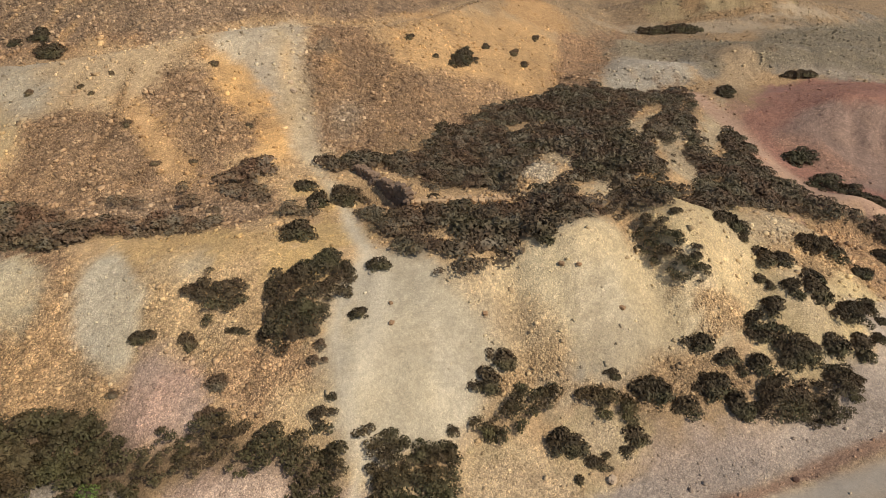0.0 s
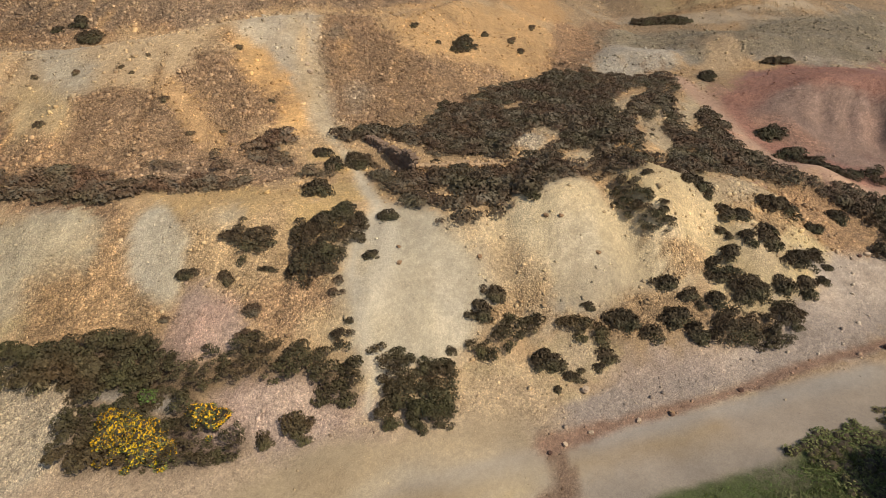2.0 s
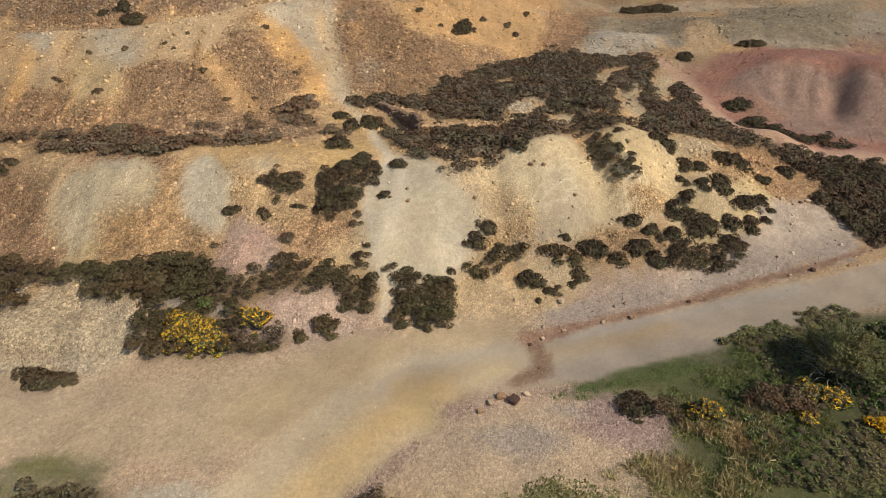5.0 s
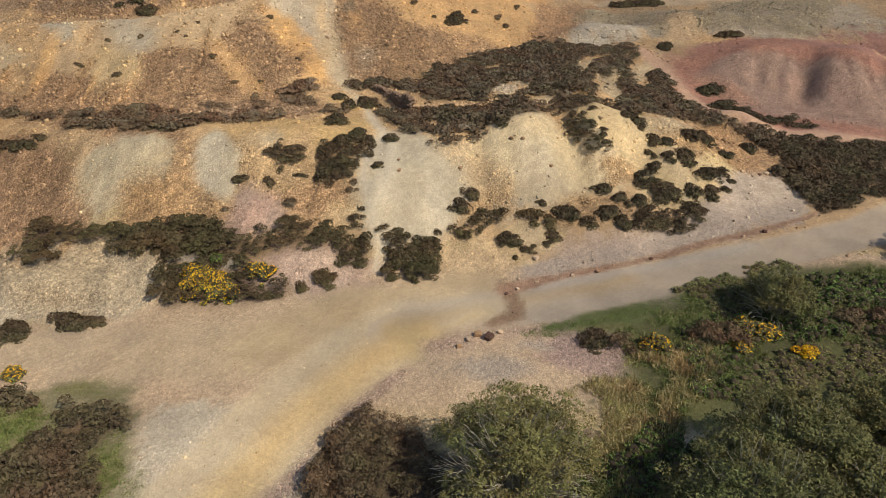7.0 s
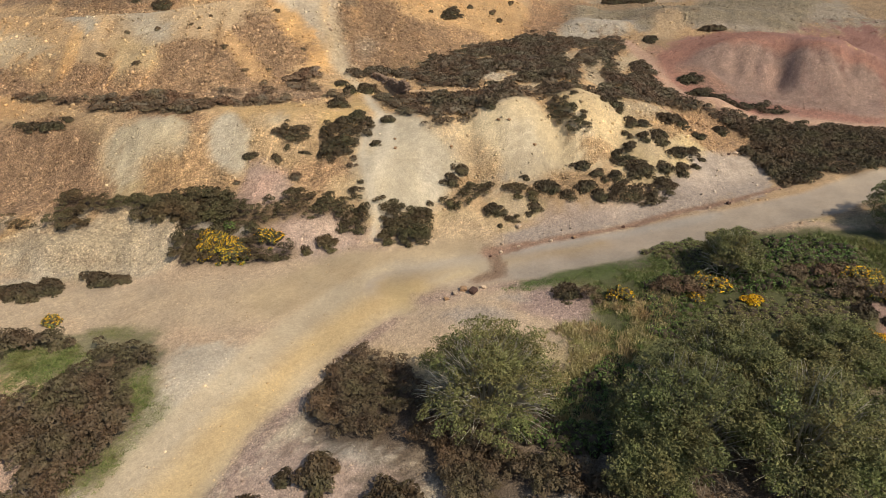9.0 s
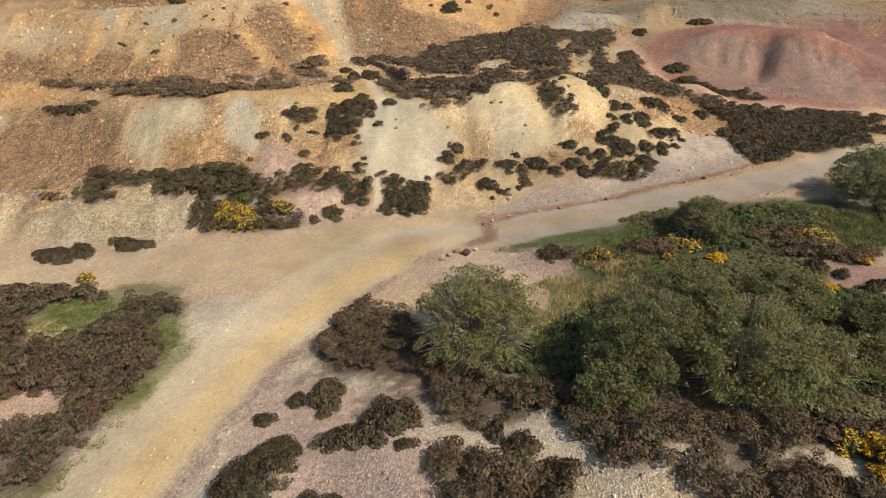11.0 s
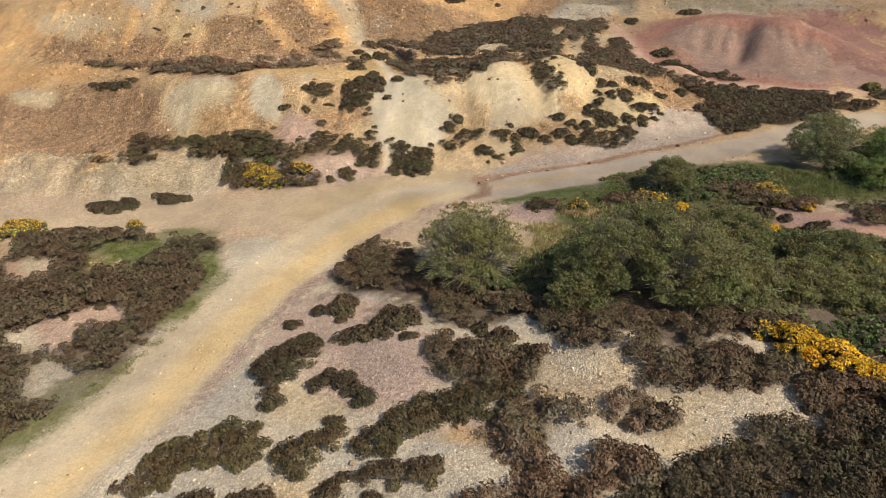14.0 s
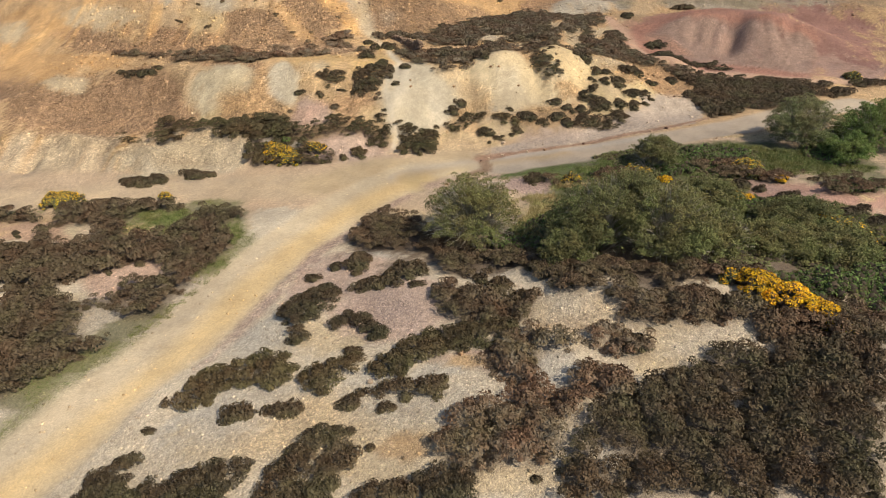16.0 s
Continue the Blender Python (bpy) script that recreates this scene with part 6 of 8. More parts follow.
def spray_unit(seed, count, length, width, spread_out=0.8, core=0.55, flat=1.0, bloom=0.0, stem=0.0):
    """A plant of radius about 1: many small sprays round a dark heart. Verts, quads and slots (0 leaf, 1 heart, 2 bloom)."""
    r = np.random.default_rng(seed)
    a, u = r.uniform(0, 2 * np.pi, count), np.sqrt(r.random(count))
    up = np.sqrt(np.maximum(0.05, 1 - u * u)) * flat
    base = np.stack([u * np.cos(a), u * np.sin(a), up * r.uniform(0.45, 1.0, count)], 1) * 0.85
    out = np.stack([np.cos(a) * u, np.sin(a) * u, 0.25 + up], 1) + r.normal(0, 0.42, (count, 3))
    out /= np.linalg.norm(out, axis=1)[:, None]
    d = np.stack([np.cos(a) * u * spread_out, np.sin(a) * u * spread_out, 0.35 + r.random(count)], 1) + r.normal(0, 0.25, (count, 3))
    d -= 0.8 * out * (d * out).sum(1)[:, None]
    d /= np.linalg.norm(d, axis=1)[:, None]
    side = np.cross(d, out)
    side /= np.linalg.norm(side, axis=1)[:, None]
    ln, wd = length * r.uniform(0.6, 1.4, (count, 1)), width * r.uniform(0.6, 1.4, (count, 1))
    v = np.stack([base - d * ln * 0.4 - side * wd * 0.5, base - d * ln * 0.4 + side * wd * 0.5, base + d * ln * 0.6], 1).reshape(-1, 3)
    q = np.arange(3 * count).reshape(-1, 3)
    s = np.where(r.random(count) < bloom * (base[:, 2] > 0.15), 2, 0)
    if core:
        k = 5
        ang = np.arange(k) * 2 * np.pi / k
        ring = lambda rad, z: np.stack([rad * np.cos(ang) * r.uniform(0.85, 1.15, k), rad * np.sin(ang) * r.uniform(0.85, 1.15, k), np.full(k, z)], 1)
        n, j = len(v), np.arange(k)
        v = np.concatenate([v, ring(core * 1.3, -0.35), ring(core * 1.1, 0.4 * flat), [[0.0, 0.0, 0.72 * flat]]])
        nxt = (j + 1) % k
        q = np.concatenate([q, np.stack([n + j, n + nxt, n + k + nxt], 1), np.stack([n + j, n + k + nxt, n + k + j], 1), np.stack([n + k + j, n + k + nxt, np.full(k, n + 2 * k)], 1)])
        s = np.concatenate([s, np.ones(3 * k, int)])
    return v, q, s


def sprig_unit(seed, count, length, width, flat=0.6):
    """A low plant of radius about 1: fine sprigs over a dome, most of them turned outward, with no heart."""
    r = np.random.default_rng(seed)
    a, u = r.uniform(0, 2 * np.pi, count), 1.1 * np.sqrt(r.random(count))
    out = np.stack([u * np.cos(a), u * np.sin(a), np.zeros(count)], 1)
    base = out * 0.95
    base[:, 2] = flat * np.sqrt(np.maximum(0.0, 1.25 - u * u)) * r.uniform(0.45, 1.0, count)
    face = out + np.array([0, 0, 0.55]) + r.normal(0, 0.38, (count, 3))
    face /= np.linalg.norm(face, axis=1)[:, None]
    d = 0.3 * out + np.array([0, 0, 0.7]) + r.normal(0, 0.45, (count, 3))
    d -= 0.85 * face * (d * face).sum(1)[:, None]
    d /= np.linalg.norm(d, axis=1)[:, None]
    side = np.cross(d, face)
    side /= np.linalg.norm(side, axis=1)[:, None]
    ln, wd = length * r.uniform(0.5, 1.4, (count, 1)), width * r.uniform(0.6, 1.5, (count, 1))
    v = np.stack([base - d * ln * 0.5 - side * wd * 0.5, base - d * ln * 0.5 + side * wd * 0.5, base + d * ln * 0.5], 1).reshape(-1, 3)
    return v, np.arange(3 * count).reshape(-1, 3), np.zeros(count, int)


def stamp(name, units, places, materials, seed=0, origin=(0, 0, 0), lean=0.0):
    """One mesh of many plants: places are rows of x, y, z, radius, height scale."""
    r = np.random.default_rng(seed)
    places = np.asarray(places, float)
    pick = r.integers(0, len(units), len(places))
    vs, qs, ss, n = [], [], [], 0
    for i, (v, q, s) in enumerate(units):
        p = places[pick == i]
        if not len(p):
            continue
        a = r.uniform(0, 2 * np.pi, len(p))
        c, sn = np.cos(a)[:, None], np.sin(a)[:, None]
        w = np.stack([v[:, 0] * c - v[:, 1] * sn, v[:, 0] * sn + v[:, 1] * c, np.broadcast_to(v[:, 2], (len(p), len(v)))], -1)
        w = w * np.stack([p[:, 3], p[:, 3], p[:, 3] * p[:, 4]], 1)[:, None] + (p[:, :3] - np.array(origin))[:, None]
        vs.append(w.reshape(-1, 3))
        qs.append((q[None] + (np.arange(len(p)) * len(v))[:, None, None] + n).reshape(-1, 3))
        ss.append(np.tile(s, len(p)))
        n += len(p) * len(v)
    return faces_mesh(name, np.concatenate(vs), np.concatenate(qs), np.concatenate(ss), materials)


HEATHERS = [sprig_unit(i, 72, 0.45, 0.28, 0.5 + 0.1 * i) for i in range(5)]
BLADES = [spray_unit(20 + i, 30, 1.0, 0.16, 1.0, 0.0, 0.5) for i in range(4)]
GREENS = [spray_unit(30 + i, 56, 0.28, 0.2, 0.9, 0.5) for i in range(4)]
HEATHER_GREY = foliage("grey_heather", (0.103, 0.074, 0.042), (0.177, 0.125, 0.074), dry=(0.18, 0.145, 0.10))
HEATHER_OLIVE = foliage("olive_heather", (0.065, 0.051, 0.024), (0.111, 0.087, 0.041))
SCRUB = foliage("scrub_leaves", (0.080, 0.093, 0.028), (0.198, 0.200, 0.073), dry=(0.20, 0.15, 0.07))
HEATHER_RED = foliage("brown_heather", (0.096, 0.068, 0.038), (0.164, 0.117, 0.065))
HEATH_MATERIALS = (HEATHER, CORE)


def heights(x, y):
    u, v = np.clip((x - X0) / CELL, 0, nx - 1.001), np.clip((y - Y0) / CELL, 0, ny - 1.001)
    i, j = u.astype(int), v.astype(int)
    a, b = u - i, v - j
    return HEIGHT[i, j] * (1 - a) * (1 - b) + HEIGHT[i + 1, j] * a * (1 - b) + HEIGHT[i, j + 1] * (1 - a) * b + HEIGHT[i + 1, j + 1] * a * b


def bush(x, y, rx, ry, turn=0.0, tall=0.46, label="dark brown heather bush on bare mine spoil", name="heather_bush", category="heather bush", group="heather bushes", units=None, materials=None, size=0.3):
    """A rounded bush over an oval of ground, made of many small sprigs."""
    seed = int(abs(x * 131 + y * 977) * 10) % 100000
    r = np.random.default_rng(seed)
    small = min(rx, ry)
    unit = min(size, max(0.14, 0.55 * small))
    n = max(5, int(rx * ry * math.pi / (unit * unit) * 1.15))
    a, u = r.uniform(0, 2 * np.pi, n), np.sqrt(r.random(n))
    edge = 1 + 0.14 * np.sin(3 * a + seed) + 0.08 * np.sin(5 * a + 2 * seed)
    px, py = u * np.cos(a) * edge * max(0.05, rx - unit * 0.5), u * np.sin(a) * edge * max(0.05, ry - unit * 0.5)
    c, s = math.cos(radians(turn)), math.sin(radians(turn))
    wx, wy = x + c * px - s * py, y + s * px + c * py
    top = tall * min(small, 1.1) * np.sqrt(np.maximum(0, 1 - u ** 2)) * r.uniform(0.85, 1.03, n)
    wz = heights(wx, wy) + top - unit * 0.25
    base = height(x, y)
    me = stamp(name, units or HEATHERS, np.stack([wx, wy, wz, unit * r.uniform(0.65, 1.4, n), r.uniform(0.7, 1.2, n)], 1), materials or HEATH_MATERIALS, seed, (x, y, base))
    ob = new(name, me)
    ob.location = (x, y, base)
    return tagged(ob, label, category, group)


def spread_bush(outline, label, group, materials=None, tall=0.5, size=0.24):
    """A bush of uneven outline: sprigs over the ground inside it, rising from the edge in rounded lobes."""
    ox, oy = np.array(outline).T
    x, y = float(ox.mean()), float(oy.mean())
    seed = int(abs(x * 131 + y * 977) * 10) % 100000
    r = np.random.default_rng(seed)
    n = int((ox.max() - ox.min() + 0.4) * (oy.max() - oy.min() + 0.4) / (size * size) * 1.15)
    px, py = r.uniform(ox.min() - 0.2, ox.max() + 0.2, n), r.uniform(oy.min() - 0.2, oy.max() + 0.2, n)
    d = along(list(outline) + [outline[0]], px, py)[0]
    wob = 0.1 * np.sin(px * 5.1 + seed) + 0.1 * np.sin(py * 6.3 + 2 * seed)
    ok = np.where(inside(outline, px, py), d, -d) > 0.08 + wob
    px, py, d = px[ok], py[ok], d[ok]
    n = len(px)
    rise = np.minimum(1, d / 0.8)
    top = tall * np.sqrt(np.maximum(0, 1 - (1 - rise) ** 2)) * (0.62 + 0.42 * clumped(px, py, 0.8, seed)) * r.uniform(0.88, 1.05, n)
    base = height(x, y)
    places = np.stack([px, py, heights(px, py) + top - size * 0.3, size * r.uniform(0.65, 1.3, n), r.uniform(0.7, 1.2, n)], 1)
    ob = new("heather_bush", stamp("heather_bush", HEATHERS, places, materials or HEATH_MATERIALS, seed, (x, y, base)))
    ob.location = (x, y, base)
    return tagged(ob, label, "heather bush", group)


# Stretches of heather
bench_heather_area.grow("bench_heather", "low dark heather covering the stony bench", "heather", 0.4, 0.37, HEATHERS, (HEATHER_GREY, CORE), 10, 0.8, 0.04, 0.95, 0.32, 1.3)
bank_heather_area.grow("bank_heather", "dark heather along the foot of the upper slope", "heather", 0.37, 0.35, HEATHERS, (HEATHER_GREY, CORE), 12, 0.8, 0.04, 0.95, 0.32, 1.3)
bank_heather_west_area.grow("bank_heather_west", "grey-brown heather strip on the bank", "heather", 0.37, 0.35, HEATHERS, (HEATHER_GREY, CORE), 13, 0.8, 0.04, 0.95, 0.32, 1.3)
red_side_heather_area.grow("red_side_heather", "dark heather strip beside the red tip", "heather", 0.37, 0.35, HEATHERS, (HEATHER, CORE), 14, 0.8, 0.04, 0.95, 0.32, 1.3)
roadside_heather_area.grow("roadside_heather", "thick dark heather beside the stony road", "heather", 0.37, 0.35, HEATHERS, (HEATHER, CORE), 15, 0.8, 0.04, 0.95, 0.32, 1.3)
ledge_heather_area.grow("ledge_heather", "olive brown heather on the low ledge", "heather", 0.27, 0.235, HEATHERS, (HEATHER_OLIVE, CORE), 16, 0.95, 0.04, 1.0, 0.62, 1.3)
ledge_heather_west_area.grow("ledge_heather_west", "olive brown heather strip on the low bank", "heather", 0.27, 0.235, HEATHERS, (HEATHER_OLIVE, CORE), 17, 0.95, 0.04, 1.0, 0.62, 1.3)
island_heather_area.grow("island_heather", "brown heather between the two tracks", "heather", 0.32, 0.28, HEATHERS, (HEATHER_RED, CORE), 18, 0.95, 0.04, 1.0, 0.62, 1.3)
near_heather_area.grow("near_heather", "dark brown heather by the bend of the track", "heather", 0.27, 0.235, HEATHERS, (HEATHER_RED, CORE), 19, 0.95, 0.04, 1.0, 0.62, 1.3)
corner_heather_area.grow("corner_heather", "grey-brown heather on pale stony ground", "heather", 0.27, 0.235, HEATHERS, (HEATHER_GREY, CORE), 20, 0.95, 0.04, 1.0, 0.62, 1.3)
great_heath_area.grow("great_heath", "wide heath of dark grey-brown heather", "heather", 0.27, 0.235, HEATHERS, (HEATHER, CORE), 21, 0.95, 0.04, 1.0, 0.62, 1.3)
fringe_heather_area.grow("fringe_heather", "dark brown heather fringing the willows", "heather", 0.27, 0.235, HEATHERS, (HEATHER_RED, CORE), 22, 0.95, 0.04, 1.0, 0.62, 1.3)
reeds_area.grow("dry_reeds", "pale dry reeds and rushes between willows", "reeds", 0.22, 0.36, BLADES, (REED, GRASS), 23, 1.5, 0.0)
brambles_area.grow("brambles", "fresh green brambles and scrub under the willows", "brambles", 0.34, 0.35, GREENS, (FRESH, CORE), 24, 1.1, 0.2)
rough_grass_area.grow("rough_grass", "rough tussocky green grass", "grass", 0.24, 0.3, BLADES, (GRASS, GRASS), 25, 1.0, 0.0)
heath_scraps_area.grow("heath_scraps", "dark heather among rough grass", "heather", 0.27, 0.235, HEATHERS, (HEATHER_RED, CORE), 26, 0.95, 0.04, 1.0, 0.62, 1.3)
verge_grass_area.grow("verge_grass", "short green grass on the track's verge", "grass", 0.22, 0.19, BLADES, (GRASS, GRASS), 27, 0.6, 0.0, 0.9)
scrub_area.grow("scrub", "mixed olive green scrub and brambles beside the road", "scrub", 0.34, 0.34, GREENS, (SCRUB, CORE), 28, 0.75, 0.06)
thicket_heather_area.grow("thicket_heather", "brown heather under the willow thicket", "heather", 0.27, 0.235, HEATHERS, (HEATHER_RED, CORE), 29, 0.95, 0.04, 1.0, 0.62, 1.3)
island_grass_area.grow("island_grass", "pale green grass growing through heather", "grass", 0.22, 0.22, BLADES, (GRASS, GRASS), 30, 0.9, 0.02, 0.8)
road_grass_area.grow("road_grass", "short bright green grass along the road", "grass", 0.2, 0.17, BLADES, (FRESH, GRASS), 31, 0.7, 0.0)
east_heather_area.grow("east_heather", "dark heather below the red tip", "heather", 0.37, 0.35, HEATHERS, (HEATHER, CORE), 32, 0.8, 0.04, 0.95, 0.32, 1.3)
rough_pasture_area.grow("rough_pasture", "rough green and straw grass below the road", "grass", 0.2, 0.26, BLADES, (GRASS, GRASS), 33, 0.8, 0.0)
# Single bushes
LABEL = "dark heather bush on the steep spoil slope"
bush(-7.0, 26.9, 0.84, 0.90, label=LABEL, group="slope bushes")
bush(-2.9, 24.9, 0.59, 0.45, label=LABEL, group="slope bushes")
bush(-3.7, 22.4, 0.42, 0.35, label=LABEL, group="slope bushes")
bush(-12.9, 21.5, 0.61, 0.33, label=LABEL, group="slope bushes")
bush(-11.0, 21.3, 0.42, 0.37, label=LABEL, group="slope bushes")
bush(-8.8, 21.7, 0.54, 0.16, label=LABEL, group="slope bushes")
bush(-4.5, 18.8, 0.21, 0.16, label=LABEL, group="slope bushes")
bush(-5.2, 31.0, 0.87, 1.12, label=LABEL, group="slope bushes")
bush(-6.6, 30.2, 0.59, 0.78, label=LABEL, group="slope bushes")
bush(-7.5, 31.7, 0.62, 0.56, label=LABEL, group="slope bushes")
bush(0.4, 18.4, 0.26, 0.22, label=LABEL, group="slope bushes")
bush(-0.6, 31.2, 0.41, 0.37, label=LABEL, group="slope bushes")
bush(4.9, 26.5, 0.49, 0.61, label=LABEL, group="slope bushes")
spread_bush([(-8, 23.4), (-7.7, 24.3), (-7, 24.2), (-6.3, 24.6), (-5.7, 25.3), (-4.8, 25.5), (-4.2, 24.8), (-4, 24), (-4.3, 23.3), (-4.8, 22.9), (-4.9, 21.9), (-5.3, 21.3), (-6, 21.1), (-6.7, 20.6), (-7.4, 20.7), (-7.8, 21.7), (-7.6, 22.5)], label=LABEL, group="slope bushes")
spread_bush([(-12.2, 22.6), (-11.6, 23), (-10.8, 23.6), (-10.5, 23.9), (-9.7, 23.6), (-8.6, 23.6), (-8.5, 22.7), (-9.2, 22.5), (-9.9, 22.1), (-10.4, 22.1), (-10.6, 22.6), (-11.5, 22.7)], label=LABEL, group="slope bushes")
spread_bush([(-5.1, 18.4), (-4, 18.5), (-4, 18), (-4.2, 17.5), (-4.8, 17.6)], label=LABEL, group="slope bushes")
LABEL = "low grey heather tuft on ochre rubble"
bush(-5.2, 20.2, 0.38, 0.26, label=LABEL, group="grey tufts", materials=(HEATHER_GREY, CORE))
bush(-5.2, 20.9, 0.27, 0.21, label=LABEL, group="grey tufts", materials=(HEATHER_GREY, CORE))
bush(-9.2, 19.5, 0.46, 0.33, label=LABEL, group="grey tufts", materials=(HEATHER_GREY, CORE))
bush(-9.1, 18.3, 0.62, 0.31, label=LABEL, group="grey tufts", materials=(HEATHER_GREY, CORE))
bush(-13.4, 19.2, 0.20, 0.19, label=LABEL, group="grey tufts", materials=(HEATHER_GREY, CORE))
bush(-11.0, 17.7, 0.25, 0.14, label=LABEL, group="grey tufts", materials=(HEATHER_GREY, CORE))
bush(-18.5, 17.4, 0.77, 0.28, label=LABEL, group="grey tufts", materials=(HEATHER_GREY, CORE))
LABEL = "dark green-brown heather bush at the slope's foot"
bush(-7.6, 14.0, 0.41, 0.38, label=LABEL, group="foot bushes", materials=(HEATHER_OLIVE, CORE))
spread_bush([(-7.2, 14.5), (-6.9, 15), (-6.2, 15.1), (-5.7, 14.7), (-5.6, 14.2), (-6, 13.8), (-6.7, 14.1)], label=LABEL, group="foot bushes", materials=(HEATHER_OLIVE, CORE))
spread_bush([(-3.4, 17.9), (-2.1, 18.2), (-1.6, 17.8), (-0.6, 17.9), (0.5, 18), (0.8, 17.5), (0.5, 15.6), (0.2, 14.7), (-0.7, 14.4), (-1.6, 14.6), (-1.9, 15.3), (-2.6, 16), (-3, 16.6), (-3, 17.4)], label=LABEL, group="foot bushes", materials=(HEATHER_OLIVE, CORE))
spread_bush([(-3.4, 15), (-3.1, 15.8), (-2.6, 16.1), (-2.2, 15.4), (-1.7, 14.8), (-2.1, 14.6), (-2.9, 14.8)], label=LABEL, group="foot bushes", materials=(HEATHER_OLIVE, CORE))
spread_bush([(1, 18.6), (1.3, 19.3), (1.9, 19), (2.1, 18.4), (1.6, 18.3)], label=LABEL, group="foot bushes", materials=(HEATHER_OLIVE, CORE))
spread_bush([(2.1, 19), (2.6, 19.7), (3.2, 20.3), (4.3, 20.4), (5.5, 20), (5.3, 19.6), (4.5, 19.4), (3.6, 18.7), (3.1, 18.2), (2.3, 18.1), (1.9, 18.4)], label=LABEL, group="foot bushes", materials=(HEATHER_OLIVE, CORE))
spread_bush([(5.5, 20), (5.9, 20.2), (7, 20.2), (8.1, 19.8), (8.2, 19.5), (7.9, 19), (6.8, 19.1), (6.1, 19.5)], label=LABEL, group="foot bushes", materials=(HEATHER_OLIVE, CORE))
LABEL = "dark heather bush on the side of the yellow tip"
spread_bush([(9.7, 28.7), (10.4, 28.5), (11.1, 27.8), (11.3, 27.2), (11.6, 26.7), (11.5, 26.4), (10.4, 27), (9.7, 27.7)], label=LABEL, group="tip bushes")
spread_bush([(9.8, 27.3), (10.7, 26.9), (11.6, 26.2), (12.3, 26.4), (12.3, 26), (13, 25.7), (12.8, 25.3), (12.1, 24.8), (11.4, 25.1), (10.6, 26), (10, 26.7)], label=LABEL, group="tip bushes")
LABEL = "rounded dark heather bush on yellow spoil"
bush(2.4, 21.2, 0.62, 0.56, label=LABEL, group="round bushes")
bush(1.8, 20.3, 0.71, 0.55, label=LABEL, group="round bushes")
bush(7.3, 20.8, 0.34, 0.25, label=LABEL, group="round bushes")
bush(9.1, 20.4, 0.92, 0.64, label=LABEL, group="round bushes")
bush(10.4, 19.9, 0.54, 0.51, label=LABEL, group="round bushes")
bush(11.9, 20.9, 0.87, 0.71, label=LABEL, group="round bushes")
bush(12.7, 20.0, 0.67, 0.62, label=LABEL, group="round bushes")
bush(4.7, 18.6, 0.36, 0.29, label=LABEL, group="round bushes")
bush(5.0, 18.1, 0.77, 0.56, label=LABEL, group="round bushes")
bush(7.9, 18.5, 0.54, 0.45, label=LABEL, group="round bushes")
bush(6.1, 17.4, 0.46, 0.30, label=LABEL, group="round bushes")
bush(7.4, 17.9, 0.26, 0.26, label=LABEL, group="round bushes")
bush(5.3, 16.8, 0.20, 0.18, label=LABEL, group="round bushes")
bush(6.5, 17.8, 0.16, 0.10, label=LABEL, group="round bushes")
bush(11.8, 22.8, 0.67, 0.62, label=LABEL, group="round bushes")
bush(12.8, 22.2, 0.48, 0.50, label=LABEL, group="round bushes")
bush(13.3, 21.6, 0.31, 0.24, label=LABEL, group="round bushes")
bush(14.2, 21.8, 0.52, 0.54, label=LABEL, group="round bushes")
bush(15.6, 24.2, 0.60, 0.92, label=LABEL, group="round bushes")
bush(14.7, 23.9, 0.59, 0.53, label=LABEL, group="round bushes")
bush(14.6, 23.1, 0.65, 0.48, label=LABEL, group="round bushes")
bush(18.0, 22.9, 0.61, 0.69, label=LABEL, group="round bushes")
bush(19.5, 23.0, 0.62, 0.80, label=LABEL, group="round bushes")
bush(15.6, 26.1, 0.29, 0.30, label=LABEL, group="round bushes")
bush(15.9, 25.6, 0.22, 0.32, label=LABEL, group="round bushes")
bush(16.9, 25.2, 0.54, 0.67, label=LABEL, group="round bushes")
bush(18.6, 26.7, 0.51, 0.61, label=LABEL, group="round bushes")
bush(18.2, 25.5, 0.70, 1.01, label=LABEL, group="round bushes")
bush(21.6, 25.1, 0.30, 0.30, label=LABEL, group="round bushes")
bush(20.7, 23.8, 0.41, 0.37, label=LABEL, group="round bushes")
bush(15.1, 29.3, 1.14, 0.54, label=LABEL, group="round bushes")
bush(16.3, 27.3, 0.66, 0.67, label=LABEL, group="round bushes")
bush(15.5, 28.4, 0.34, 0.36, label=LABEL, group="round bushes")
bush(11.7, 28.3, 0.37, 0.26, label=LABEL, group="round bushes")
bush(17.4, 27.4, 0.55, 0.58, label=LABEL, group="round bushes")
bush(22.2, 28.5, 0.67, 0.53, label=LABEL, group="round bushes")
bush(24.9, 30.4, 0.58, 0.63, label=LABEL, group="round bushes")
bush(16.5, 22.1, 0.28, 0.20, label=LABEL, group="round bushes")
spread_bush([(15.3, 23), (15.9, 23.4), (16.5, 23.2), (16.8, 22.7), (17.4, 22.5), (17.4, 22), (16.6, 21.7), (15.4, 21.5), (14.9, 22.1)], label=LABEL, group="round bushes")
spread_bush([(13.7, 20.7), (14.8, 21.5), (15.5, 21.1), (16.3, 21.1), (15.8, 19.3), (14.6, 19), (13.6, 19.2), (13.1, 19.6)], label=LABEL, group="round bushes")
spread_bush([(16.3, 21.2), (16.9, 21.3), (17.6, 22), (18.3, 22.3), (18.5, 21.4), (18.7, 20.8), (18, 20.2), (17.2, 19.5), (15.8, 19.2)], label=LABEL, group="round bushes")
